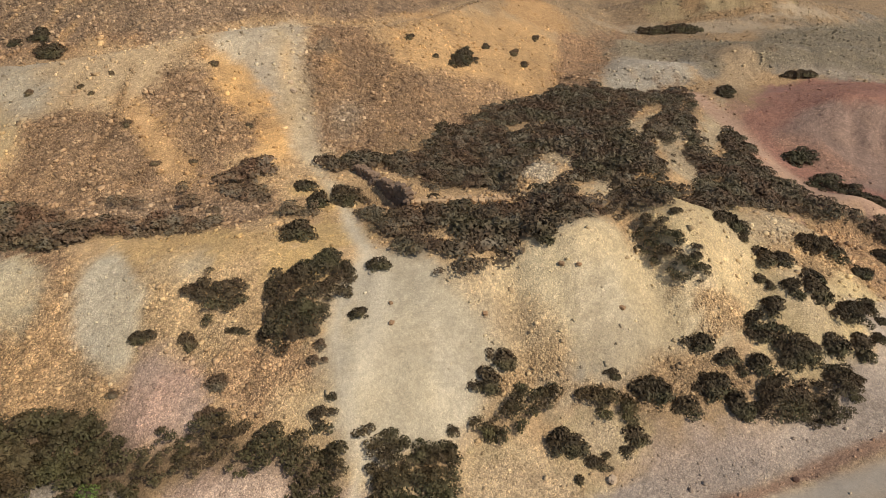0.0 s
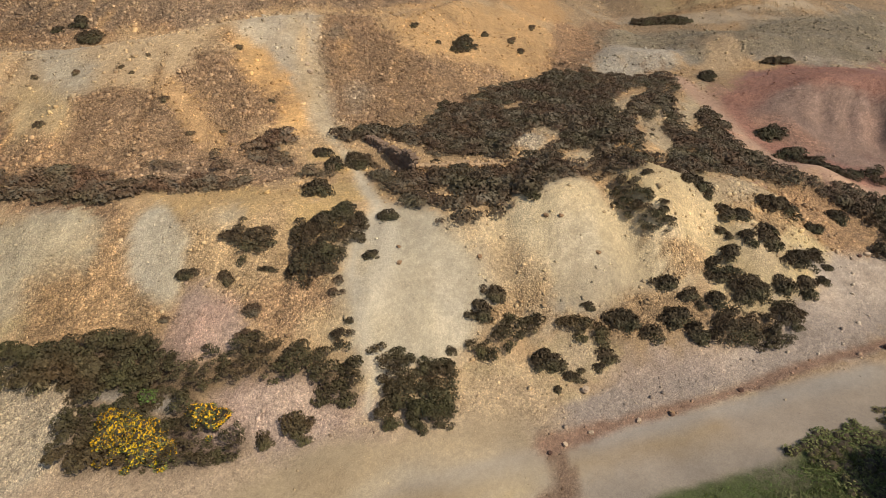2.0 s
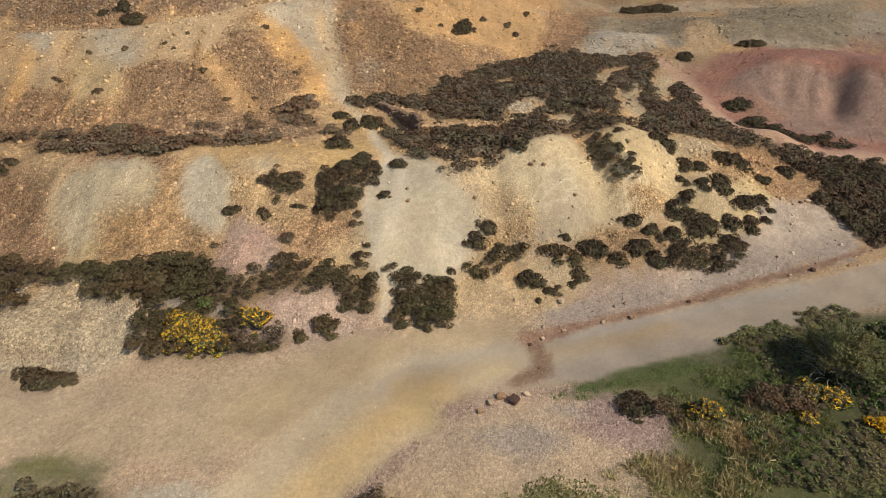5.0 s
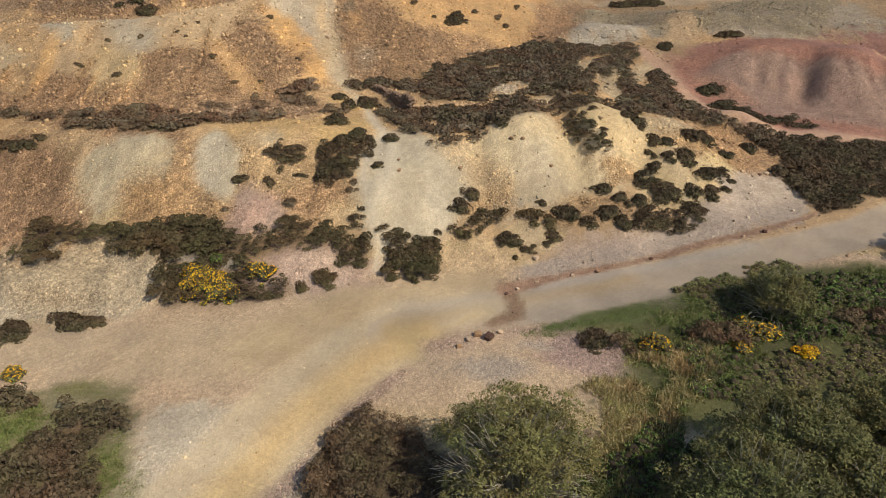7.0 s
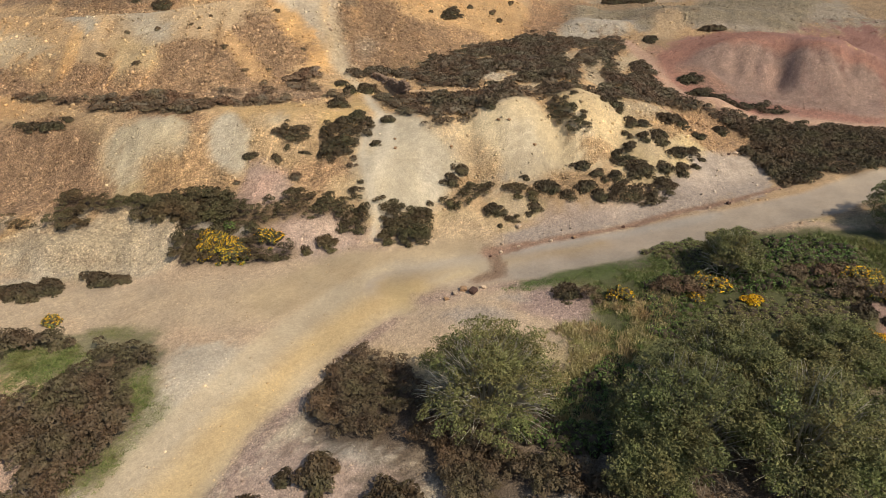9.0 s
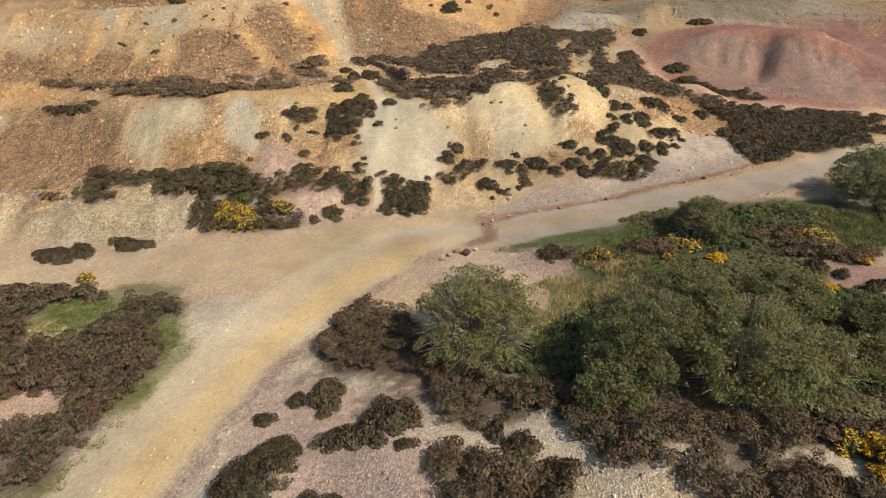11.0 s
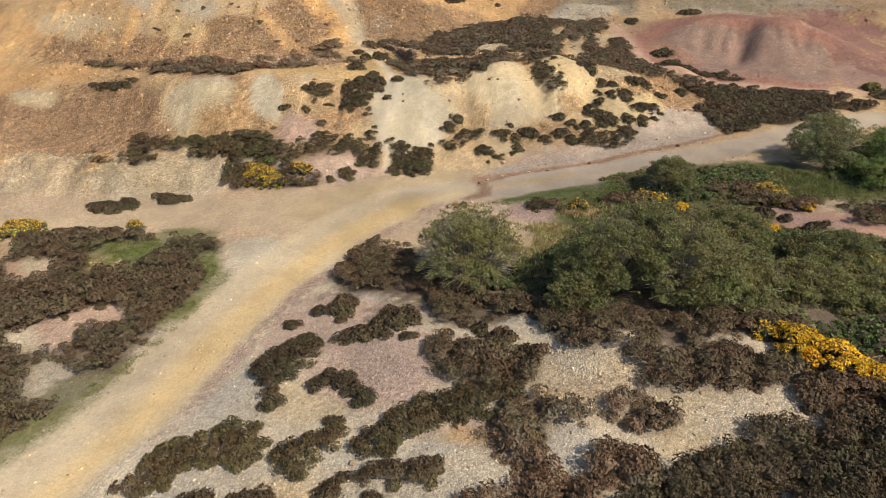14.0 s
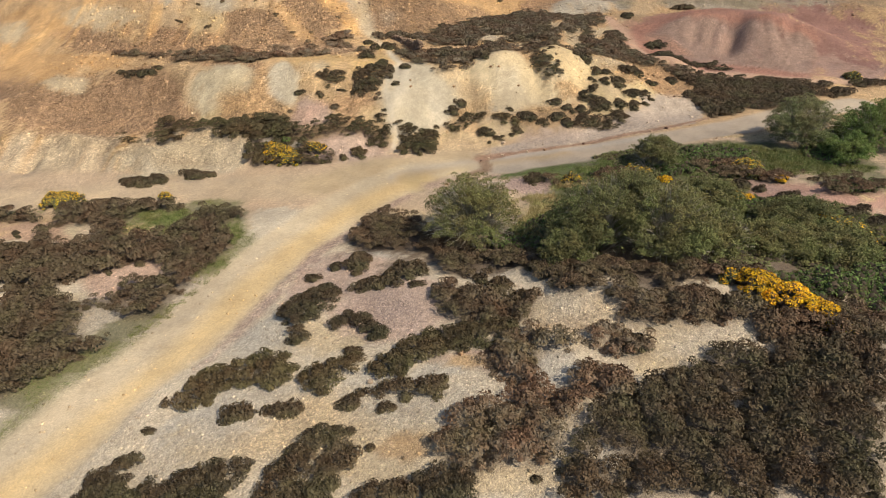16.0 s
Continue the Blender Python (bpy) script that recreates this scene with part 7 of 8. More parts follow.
spread_bush([(18.5, 24.6), (20.2, 26), (21.7, 26.3), (21.4, 25.4), (20.6, 24.4), (19.1, 23.7), (18.6, 24)], label=LABEL, group="round bushes")
spread_bush([(18.7, 29.5), (20.1, 30.2), (21.6, 30.6), (21.5, 29.6), (21.8, 28.7), (21.3, 28.1), (20.7, 28.6), (19.9, 29), (19.1, 29)], label=LABEL, group="round bushes")
LABEL = "low heather bush on pale stony ground"
bush(-0.2, -6.2, 1.26, 1.45, label=LABEL, group="knoll bushes")
bush(-3.3, -4.2, 0.91, 1.10, label=LABEL, group="knoll bushes")
bush(-2.0, -7.0, 1.58, 0.64, label=LABEL, group="knoll bushes")
bush(-3.3, -5.3, 0.36, 0.25, label=LABEL, group="knoll bushes")
bush(-2.1, -13.3, 0.47, 0.46, label=LABEL, group="knoll bushes")
bush(-6.0, -5.3, 0.61, 0.42, label=LABEL, group="knoll bushes")
bush(-4.8, -4.2, 0.42, 0.48, label=LABEL, group="knoll bushes")
bush(-6.9, -17.1, 0.80, 0.60, label=LABEL, group="knoll bushes")
bush(-4.5, -17.0, 0.96, 0.51, label=LABEL, group="knoll bushes")
bush(-1.7, -16.8, 0.62, 0.52, label=LABEL, group="knoll bushes")
bush(0.1, -17.2, 0.51, 0.31, label=LABEL, group="knoll bushes")
bush(-1.3, -18.5, 0.25, 0.23, label=LABEL, group="knoll bushes")
bush(-10.6, -17.9, 0.33, 0.22, label=LABEL, group="knoll bushes")
bush(-0.3, -19.5, 0.16, 0.16, label=LABEL, group="knoll bushes")
bush(5.4, -8.0, 0.69, 0.89, label=LABEL, group="knoll bushes")
bush(6.7, -9.3, 0.67, 0.57, label=LABEL, group="knoll bushes")
bush(4.3, -7.0, 0.46, 0.64, label=LABEL, group="knoll bushes")
bush(11.7, -13.6, 0.68, 0.69, label=LABEL, group="knoll bushes")
bush(6.3, -21.2, 0.26, 0.15, label=LABEL, group="knoll bushes")
bush(0.6, -7.9, 0.52, 0.33, label=LABEL, group="knoll bushes")
spread_bush([(-7.3, -9.5), (-6.8, -8.1), (-5.4, -6.7), (-4.2, -6.5), (-3.7, -7.9), (-4.1, -9.5), (-4.8, -10.9), (-5.8, -10.7)], label=LABEL, group="knoll bushes")
spread_bush([(-6.1, -10.9), (-5.1, -10.8), (-4.6, -11.6), (-4.9, -12.4), (-5.7, -11.9)], label=LABEL, group="knoll bushes")
spread_bush([(-4.1, -11), (-3.1, -9.8), (-1.9, -10), (-0.6, -11.4), (-0.2, -12.1), (-1.2, -12.3), (-1.9, -11.5), (-2.7, -10.8), (-3.6, -11)], label=LABEL, group="knoll bushes")
spread_bush([(-1.5, -16.1), (0.3, -15.5), (1.9, -15.6), (2.9, -15.4), (2.2, -16.8), (0.4, -16.7), (-0.9, -16.4)], label=LABEL, group="knoll bushes")
spread_bush([(8.7, -7.4), (9.6, -7.5), (10, -9.3), (9.1, -9.5)], label=LABEL, group="knoll bushes")
LABEL = "long low heather bush beside the track"
spread_bush([(-10.6, -16.2), (-10.1, -14.9), (-9.4, -13.7), (-8, -13.4), (-6.8, -12.6), (-5.4, -13.2), (-4.8, -14.1), (-4.8, -15), (-5.1, -15.6), (-6.5, -15.4), (-7.9, -15.5), (-8.9, -16.4), (-9.6, -16.8)], label=LABEL, group="strip heather", materials=(HEATHER_OLIVE, CORE))
spread_bush([(-4.5, -15), (-4.2, -14.2), (-2.9, -14), (-2.1, -13.7), (-1.4, -13.6), (-1.3, -14.9), (-2.3, -15.6), (-2.9, -16.3), (-3.9, -15.9)], label=LABEL, group="strip heather", materials=(HEATHER_OLIVE, CORE))
spread_bush([(-1.2, -14.6), (-0.5, -13.7), (0.6, -12.5), (1.9, -11.8), (2.6, -12.8), (2.6, -13.9), (1.3, -14.6), (0.3, -15.1), (-0.8, -15.3)], label=LABEL, group="strip heather", materials=(HEATHER_OLIVE, CORE))
spread_bush([(1.9, -11.8), (2.8, -11.5), (5.7, -11.2), (6.5, -12.1), (5.4, -13), (3.7, -13.5), (2.6, -13.9), (2.3, -12.8)], label=LABEL, group="strip heather", materials=(HEATHER_OLIVE, CORE))
LABEL = "broad rounded heather bush on pale stony ground"
spread_bush([(-4.6, -21.9), (-4.3, -20.8), (-3.9, -19.7), (-3.2, -18.6), (-2.6, -18.1), (-1.5, -18.5), (-0.6, -19.9), (-0.9, -20.7), (-1.2, -21.5), (-1.3, -22.1), (-1.7, -23.3), (-3.6, -23.2)], label=LABEL, group="front heather")
spread_bush([(-11.8, -21.7), (-12.1, -20.5), (-11.2, -19.9), (-10.8, -19.3), (-10.1, -19.2), (-10, -20.2), (-10.1, -20.8), (-8.8, -21.8), (-9.7, -22.7)], label=LABEL, group="front heather")
spread_bush([(-9.3, -21.8), (-9.5, -20.8), (-8.4, -20.6), (-7.3, -20.3), (-7.2, -19.9), (-6.3, -19.8), (-5, -20), (-5, -20.8), (-5.4, -21.7), (-5.7, -22.8), (-7.4, -22.8)], label=LABEL, group="front heather")
spread_bush([(-1.1, -22.2), (-0.3, -21.4), (0.9, -21.1), (1.6, -21.1), (1.9, -22.3), (0.3, -23)], label=LABEL, group="front heather")
spread_bush([(1.5, -21.2), (2.4, -20.6), (3.5, -20.3), (4.1, -21.4), (4.1, -22.4), (2.3, -22.7)], label=LABEL, group="front heather")
LABEL = "low dark heather bush on the upper tip"
bush(-28.7, 46.5, 0.9, 0.7, label=LABEL, group="upland bushes")
bush(-27.2, 44.6, 1, 0.8, label=LABEL, group="upland bushes")
bush(-30.3, 45.9, 0.5, 0.4, label=LABEL, group="upland bushes")
bush(1.8, 54.6, 2.44, 0.76, 68, label=LABEL, group="upland bushes")
bush(1.0, 52.8, 1.19, 0.40, 71, label=LABEL, group="upland bushes")
bush(34.4, 60.6, 1.78, 0.74, 0, label=LABEL, group="upland bushes")
bush(25.3, 55.6, 1.73, 0.75, 66, label=LABEL, group="upland bushes")
bush(30.0, 84.5, 3.43, 1.88, -20, label=LABEL, group="upland bushes")
bush(27.0, 84.7, 2.04, 1.34, -30, label=LABEL, group="upland bushes")
bush(-0.1, 42.0, 1.08, 0.44, 81, label=LABEL, group="upland bushes")
bush(-2.8, 54.2, 0.64, 0.33, 74, label=LABEL, group="upland bushes")
LABEL = "small brown tuft on the upper slope"
bush(-29.3, 34.7, 0.50, 0.18, -33, label=LABEL, group="upland tufts", materials=(HEATHER_RED, CORE))
bush(-25.0, 32.1, 0.53, 0.24, -18, label=LABEL, group="upland tufts", materials=(HEATHER_RED, CORE))
bush(-18.3, 35.1, 0.32, 0.26, -24, label=LABEL, group="upland tufts", materials=(HEATHER_RED, CORE))
bush(-16.0, 32.6, 0.33, 0.19, -1, label=LABEL, group="upland tufts", materials=(HEATHER_RED, CORE))
bush(-14.0, 33.2, 0.26, 0.15, 12, label=LABEL, group="upland tufts", materials=(HEATHER_RED, CORE))
bush(-22.0, 37.9, 0.20, 0.20, 82, label=LABEL, group="upland tufts", materials=(HEATHER_RED, CORE))
bush(-21.1, 37.3, 0.17, 0.17, 59, label=LABEL, group="upland tufts", materials=(HEATHER_RED, CORE))
bush(-25.1, 37.7, 0.35, 0.21, -69, label=LABEL, group="upland tufts", materials=(HEATHER_RED, CORE))
bush(-27.9, 37.5, 0.34, 0.17, -52, label=LABEL, group="upland tufts", materials=(HEATHER_RED, CORE))
bush(-14.9, 41.4, 0.28, 0.24, 86, label=LABEL, group="upland tufts", materials=(HEATHER_RED, CORE))
bush(-20.5, 39.0, 0.18, 0.17, 58, label=LABEL, group="upland tufts", materials=(HEATHER_RED, CORE))
bush(-11.7, 36.6, 0.25, 0.20, -83, label=LABEL, group="upland tufts", materials=(HEATHER_RED, CORE))
bush(7.4, 58.3, 0.76, 0.35, 73, label=LABEL, group="upland tufts", materials=(HEATHER_RED, CORE))
bush(6.7, 60.3, 0.87, 0.35, 73, label=LABEL, group="upland tufts", materials=(HEATHER_RED, CORE))
bush(3.9, 58.9, 0.89, 0.31, 73, label=LABEL, group="upland tufts", materials=(HEATHER_RED, CORE))
bush(9.4, 65.9, 0.86, 0.32, 73, label=LABEL, group="upland tufts", materials=(HEATHER_RED, CORE))
bush(-0.6, 52.5, 0.48, 0.22, 72, label=LABEL, group="upland tufts", materials=(HEATHER_RED, CORE))
bush(14.5, 42.3, 0.95, 0.46, 72, label=LABEL, group="upland tufts", materials=(HEATHER_RED, CORE))
bush(12.2, 40.9, 0.91, 0.54, 73, label=LABEL, group="upland tufts", materials=(HEATHER_RED, CORE))
LABEL = "dark heather bush at the foot of the bank"
bush(-30.5, 25.4, 2.44, 0.58, -13, label=LABEL, group="west bushes")
bush(-28.4, 25.7, 0.78, 0.30, -24, label=LABEL, group="west bushes")
bush(-24.3, 10.1, 1.86, 0.62, -8, label=LABEL, group="west bushes")
bush(-22.8, 10.4, 1.11, 0.49, -35, label=LABEL, group="west bushes")
bush(-20.0, 11.1, 1.34, 0.58, -15, label=LABEL, group="west bushes")
bush(-18.8, 11.2, 0.82, 0.39, -24, label=LABEL, group="west bushes")
LABEL = "small brown heather bush on bare ground"
bush(-18.1, -3.1, 0.47, 0.27, -56, label=LABEL, group="bare bushes")
bush(-19.8, -4.1, 0.42, 0.17, -43, label=LABEL, group="bare bushes")
bush(-29.1, 0.8, 0.65, 0.23, -42, label=LABEL, group="bare bushes")
bush(8.7, 8.8, 0.88, 0.80, 89, label=LABEL, group="bare bushes")
bush(23.4, 5.5, 0.72, 0.68, -45, label=LABEL, group="bare bushes")
bush(25.7, 3.4, 1.06, 0.50, 19, label=LABEL, group="bare bushes")
bush(24.5, 4.6, 0.59, 0.43, 61, label=LABEL, group="bare bushes")
bush(28.9, 0.6, 1.37, 0.58, 35, label=LABEL, group="bare bushes")
bush(29.5, -1.0, 1.24, 0.50, 40, label=LABEL, group="bare bushes")
bush(-23.0, 10.7, 1.11, 0.53, -38, label=LABEL, group="bare bushes")
bush(-24.5, 9.6, 1.38, 0.59, -19, label=LABEL, group="bare bushes")
bush(-19.8, 11.2, 1.26, 0.53, -13, label=LABEL, group="bare bushes")



def tube(bm, points, radii, sides=5):
    """A tapered limb along points."""
    rings = []
    for i, p in enumerate(points):
        ahead = (points[min(i + 1, len(points) - 1)] - points[max(i - 1, 0)]).normalized()
        u = ahead.orthogonal().normalized()
        w = ahead.cross(u)
        rings.append([bm.verts.new(p + radii[i] * (math.cos(k * 2 * math.pi / sides) * u + math.sin(k * 2 * math.pi / sides) * w)) for k in range(sides)])
    for a, b in zip(rings, rings[1:]):
        for k in range(sides):
            bm.faces.new((a[k], a[(k + 1) % sides], b[(k + 1) % sides], b[k]))


LEAFY = [spray_unit(40 + i, 66, 0.29, 0.155, 0.9, 0.0) for i in range(5)]


def willow(x, y, radius, tall, seed, leaves, label, dense=1.0, twigs=70, name="willow_tree"):
    """A many-stemmed shrubby tree: stems and limbs, bare twigs and a lobed crown of small leaves."""
    rng = random.Random(seed)
    r = np.random.default_rng(seed)
    base = new(name)
    base.location = (x, y, height(x, y) - 0.1)
    tagged(base, label, "tree", "willows by the track")
    bm = bmesh.new()
    for k in range(9 + twigs):
        stem = k < 9
        a, out = rng.uniform(0, 6.283), radius * math.sqrt(rng.random()) * (0.8 if stem else 1.02)
        rise = tall * math.sqrt(max(0.05, 1 - (out / radius) ** 2)) * (0.8 if stem else rng.uniform(0.9, 1.1))
        tip = Vector((out * math.cos(a), out * math.sin(a), rise))
        start = Vector((rng.uniform(-0.25, 0.25), rng.uniform(-0.25, 0.25), 0)) if stem else Vector((tip.x * 0.45, tip.y * 0.45, tip.z * rng.uniform(0.3, 0.55)))
        bend = Vector((rng.uniform(-0.3, 0.3), rng.uniform(-0.3, 0.3), 0.35)) * radius * 0.3
        pts = [start.lerp(tip, f) + bend * math.sin(f * math.pi) for f in (0, 0.3, 0.6, 0.85, 1)]
        thick = 0.09 if stem else 0.025
        tube(bm, pts, [thick, thick * 0.75, thick * 0.5, thick * 0.3, thick * 0.1], 5 if stem else 3)
    part("trunk", bm, BARK, base, "grey branching stems")
    lobes = []
    for k in range(int(30 + radius * 12)):
        a, u = rng.uniform(0, 6.283), math.sqrt(rng.random())
        rise = math.sqrt(max(0, 1 - u * u)) if k % 3 else rng.uniform(0.0, 0.5)
        lobes.append((u * math.cos(a) * radius * 0.84, u * math.sin(a) * radius * 0.84, tall * (0.12 + 0.68 * rise) * rng.uniform(0.88, 1.08), radius * rng.uniform(0.17, 0.28)))
    rows = []
    for lx, ly, lz, lr in lobes:
        n = int(16 * dense * (lr / 0.75) ** 2) + 5
        d = r.normal(size=(n, 3))
        d[:, 2] = np.abs(d[:, 2]) - 0.35
        d /= np.linalg.norm(d, axis=1)[:, None]
        p = np.array((lx, ly, lz)) + d * lr * r.uniform(0.6, 1.35, (n, 1))
        p[:, 2] = np.maximum(p[:, 2], 0.15)
        rows.append(np.concatenate([p, r.uniform(0.26, 0.44, (n, 1)), r.uniform(0.7, 1.1, (n, 1))], 1))
    crown = new("crown", stamp("crown", LEAFY, np.concatenate(rows), (leaves, CORE), seed))
    crown.parent = base
    tagged(crown, "uneven crown of small leaves")
    return base


OLIVE = "grey-green willow with a rounded leafy crown"
willow(3.7, -0.4, 3.3, 4.0, 1, WILLOW, "grey-green willow with bare grey twigs beside the track", 0.36, 520)
willow(11.2, -3.6, 3.0, 4.5, 2, WILLOW, OLIVE, 0.62, 300)
willow(15.4, -4.4, 3.1, 4.1, 3, WILLOW, OLIVE, 0.62, 300)
willow(13.6, -1.2, 3.0, 4.2, 4, WILLOW, OLIVE, 0.62, 260)
willow(18.6, -4.2, 2.0, 2.3, 5, WILLOW, "low spreading grey-green willow among other willows", 0.9, 200)
willow(9.4, -5.6, 1.5, 2.4, 6, WILLOW, "small grey-green willow at the thicket's edge", 0.9, 120)
willow(22.6, -4.0, 2.2, 1.3, 13, WILLOW, "low spreading grey-green willow among other willows", 0.9, 200)
willow(25.4, -4.6, 2.2, 1.2, 14, WILLOW, "low spreading grey-green willow among other willows", 0.9, 200)
willow(19.6, 1.4, 2.4, 1.9, 15, WILLOW, OLIVE, 0.7, 200)
willow(24.6, -1.2, 2.7, 1.2, 7, WILLOW, "low scrubby willow over rough grass", 0.7, 120)
willow(31.4, 14.4, 3.0, 3.9, 8, PALE_WILLOW, "pale green willow standing beside the stony road", 0.4, 160)
willow(36.8, 13.4, 3.1, 3.7, 9, FRESH, "bright green willow beside the road", 0.42, 40)
willow(33.4, 10.6, 1.8, 2.2, 10, FRESH, "small green willow in rough grass", 0.6, 30)
willow(40.5, 16.5, 2.6, 3.4, 12, PALE_WILLOW, OLIVE, 0.5, 30)
willow(18.4, 10.3, 2.0, 2.6, 11, WILLOW, "thin half-bare willow beside the road", 0.14, 240)

GORSES = [spray_unit(60 + i, 56, 0.4, 0.2, 0.9, 0.5, 1.0, 0.0) for i in range(3)]
IN_BLOOM = [spray_unit(70 + i, 80, 0.3, 0.24, 0.9, 0.5, 1.0, 0.9) for i in range(3)]
HALF_BLOOM = [spray_unit(80 + i, 60, 0.36, 0.26, 0.9, 0.5, 1.0, 0.3) for i in range(3)]
MUCH_BLOOM = [spray_unit(100 + i, 70, 0.3, 0.22, 0.9, 0.5, 1.0, 0.55) for i in range(3)]
SPARSE_BLOOM = [spray_unit(90 + i, 60, 0.36, 0.26, 0.9, 0.5, 1.0, 0.12) for i in range(3)]


def gorse(x, y, radius, units, label, tall=0.85):
    """A gorse bush: spiny foliage, and its bloom as a part of its own."""
    whole = bush(x, y, radius, radius * 0.85, 0, tall, label, "gorse_bush", "gorse bush", "gorse bushes", units, (GORSE, CORE, BLOOM), 0.26)
    me = whole.data
    co, tri, slot = np.empty(len(me.vertices) * 3), np.empty(len(me.polygons) * 3, np.int32), np.empty(len(me.polygons), np.int32)
    me.vertices.foreach_get("co", co)
    me.polygons.foreach_get("vertices", tri)
    me.polygons.foreach_get("material_index", slot)
    co, tri = co.reshape(-1, 3), tri.reshape(-1, 3)
    base = new("gorse_bush")
    base.location = whole.location
    bpy.data.objects.remove(whole)
    bpy.data.meshes.remove(me)
    for name, keep in (("foliage", slot < 2), ("bloom", slot == 2)):
        used, faces = np.unique(tri[keep], return_inverse=True)
        ob = new(name, faces_mesh(name, co[used], faces.reshape(-1, 3), slot[keep] * (slot[keep] < 2), (GORSE, CORE) if name == "foliage" else (BLOOM,)))
        ob.parent = base
        tagged(ob, "yellow flowers" if name == "bloom" else "", kind="stuff" if name == "bloom" else "")
    return tagged(base, label, "gorse bush", "gorse bushes")



FULL, HALF, SCANT = "gorse bush covered in bright yellow bloom", "gorse bush half covered in yellow bloom", "green gorse bush with scattered yellow bloom"
gorse(18.6, -9.6, 1.26, IN_BLOOM, FULL, 1.05)
gorse(19.9, -10.4, 1.38, IN_BLOOM, FULL, 1.05)
gorse(21.0, -11.3, 1.08, IN_BLOOM, FULL, 1.05)
gorse(17.6, -8.8, 0.8, HALF_BLOOM, HALF)
gorse(21.6, -12.4, 0.7, HALF_BLOOM, HALF)
gorse(26.1, -2.5, 2.0, SPARSE_BLOOM, SCANT, 0.95)
gorse(28.0, -5.0, 1.6, SPARSE_BLOOM, SCANT)
gorse(-28.8, 6.0, 1.7, HALF_BLOOM, HALF, 0.6)
gorse(-20.8, 6.9, 0.6, HALF_BLOOM, HALF)
gorse(11.6, 8.1, 0.75, HALF_BLOOM, HALF, 1)
gorse(16.4, 9.0, 0.8, SPARSE_BLOOM, SCANT, 0.9)
gorse(17.2, 8.5, 0.7, HALF_BLOOM, HALF, 0.9)
gorse(15.6, 7.4, 0.5, HALF_BLOOM, HALF, 0.9)
gorse(18.3, 6.8, 0.6, IN_BLOOM, FULL, 0.8)
gorse(24.8, 8.3, 1.2, HALF_BLOOM, HALF, 0.8)
gorse(24.8, 6.9, 0.8, SPARSE_BLOOM, SCANT, 0.8)
gorse(26.6, 6.0, 0.7, IN_BLOOM, FULL, 0.7)
gorse(22.3, 3.5, 0.6, IN_BLOOM, FULL, 0.7)
gorse(22.9, 2.9, 0.6, IN_BLOOM, FULL, 0.7)
gorse(-13.3, 13.7, 1.5, MUCH_BLOOM, HALF, 0.85)
gorse(-11.9, 13.4, 0.9, HALF_BLOOM, HALF, 0.85)
gorse(-10.2, 14.6, 0.9, HALF_BLOOM, HALF, 0.85)
gorse(45.5, 33.6, 1.0, SPARSE_BLOOM, SCANT)
bush(-13.0, 15.6, 0.55, 0.40, 0, 0.6, "fresh green shrub among heather on the ledge", "green_shrub", "shrub", "green shrubs", GORSES, (FRESH, CORE), 0.25)

# Dry-stone ruin on the bench
STONE = plain("weathered_stone", (0.38, 0.265, 0.155), scale=7.0, spread=0.4, bump=0.6)


def stone_mesh(seed, name="stone", round_by=0.35, cuts=1):
    """A rough squared stone, one metre across."""
    rng = random.Random(seed)
    bm = bmesh.new()
    bmesh.ops.create_cube(bm, size=1.0)
    bmesh.ops.subdivide_edges(bm, edges=bm.edges[:], cuts=cuts, use_grid_fill=True)
    for v in bm.verts:
        v.co = v.co.lerp(v.co.normalized() * 0.6, round_by) * rng.uniform(0.82, 1.12)
    me = bpy.data.meshes.new(name)
    bm.to_mesh(me)
    bm.free()
    return me


WALL_STONES = [stone_mesh(i) for i in range(6)]
# Darker copy of the stone: the retaining wall's shade put into its colour
SHADED_STONE = plain("shaded_stone", (0.17, 0.12, 0.085), scale=7.0, spread=0.4, bump=0.6)
SHADED_STONES = [stone_mesh(10 + i) for i in range(6)]
for me in WALL_STONES:
    me.materials.append(STONE)
for me in SHADED_STONES:
    me.materials.append(SHADED_STONE)


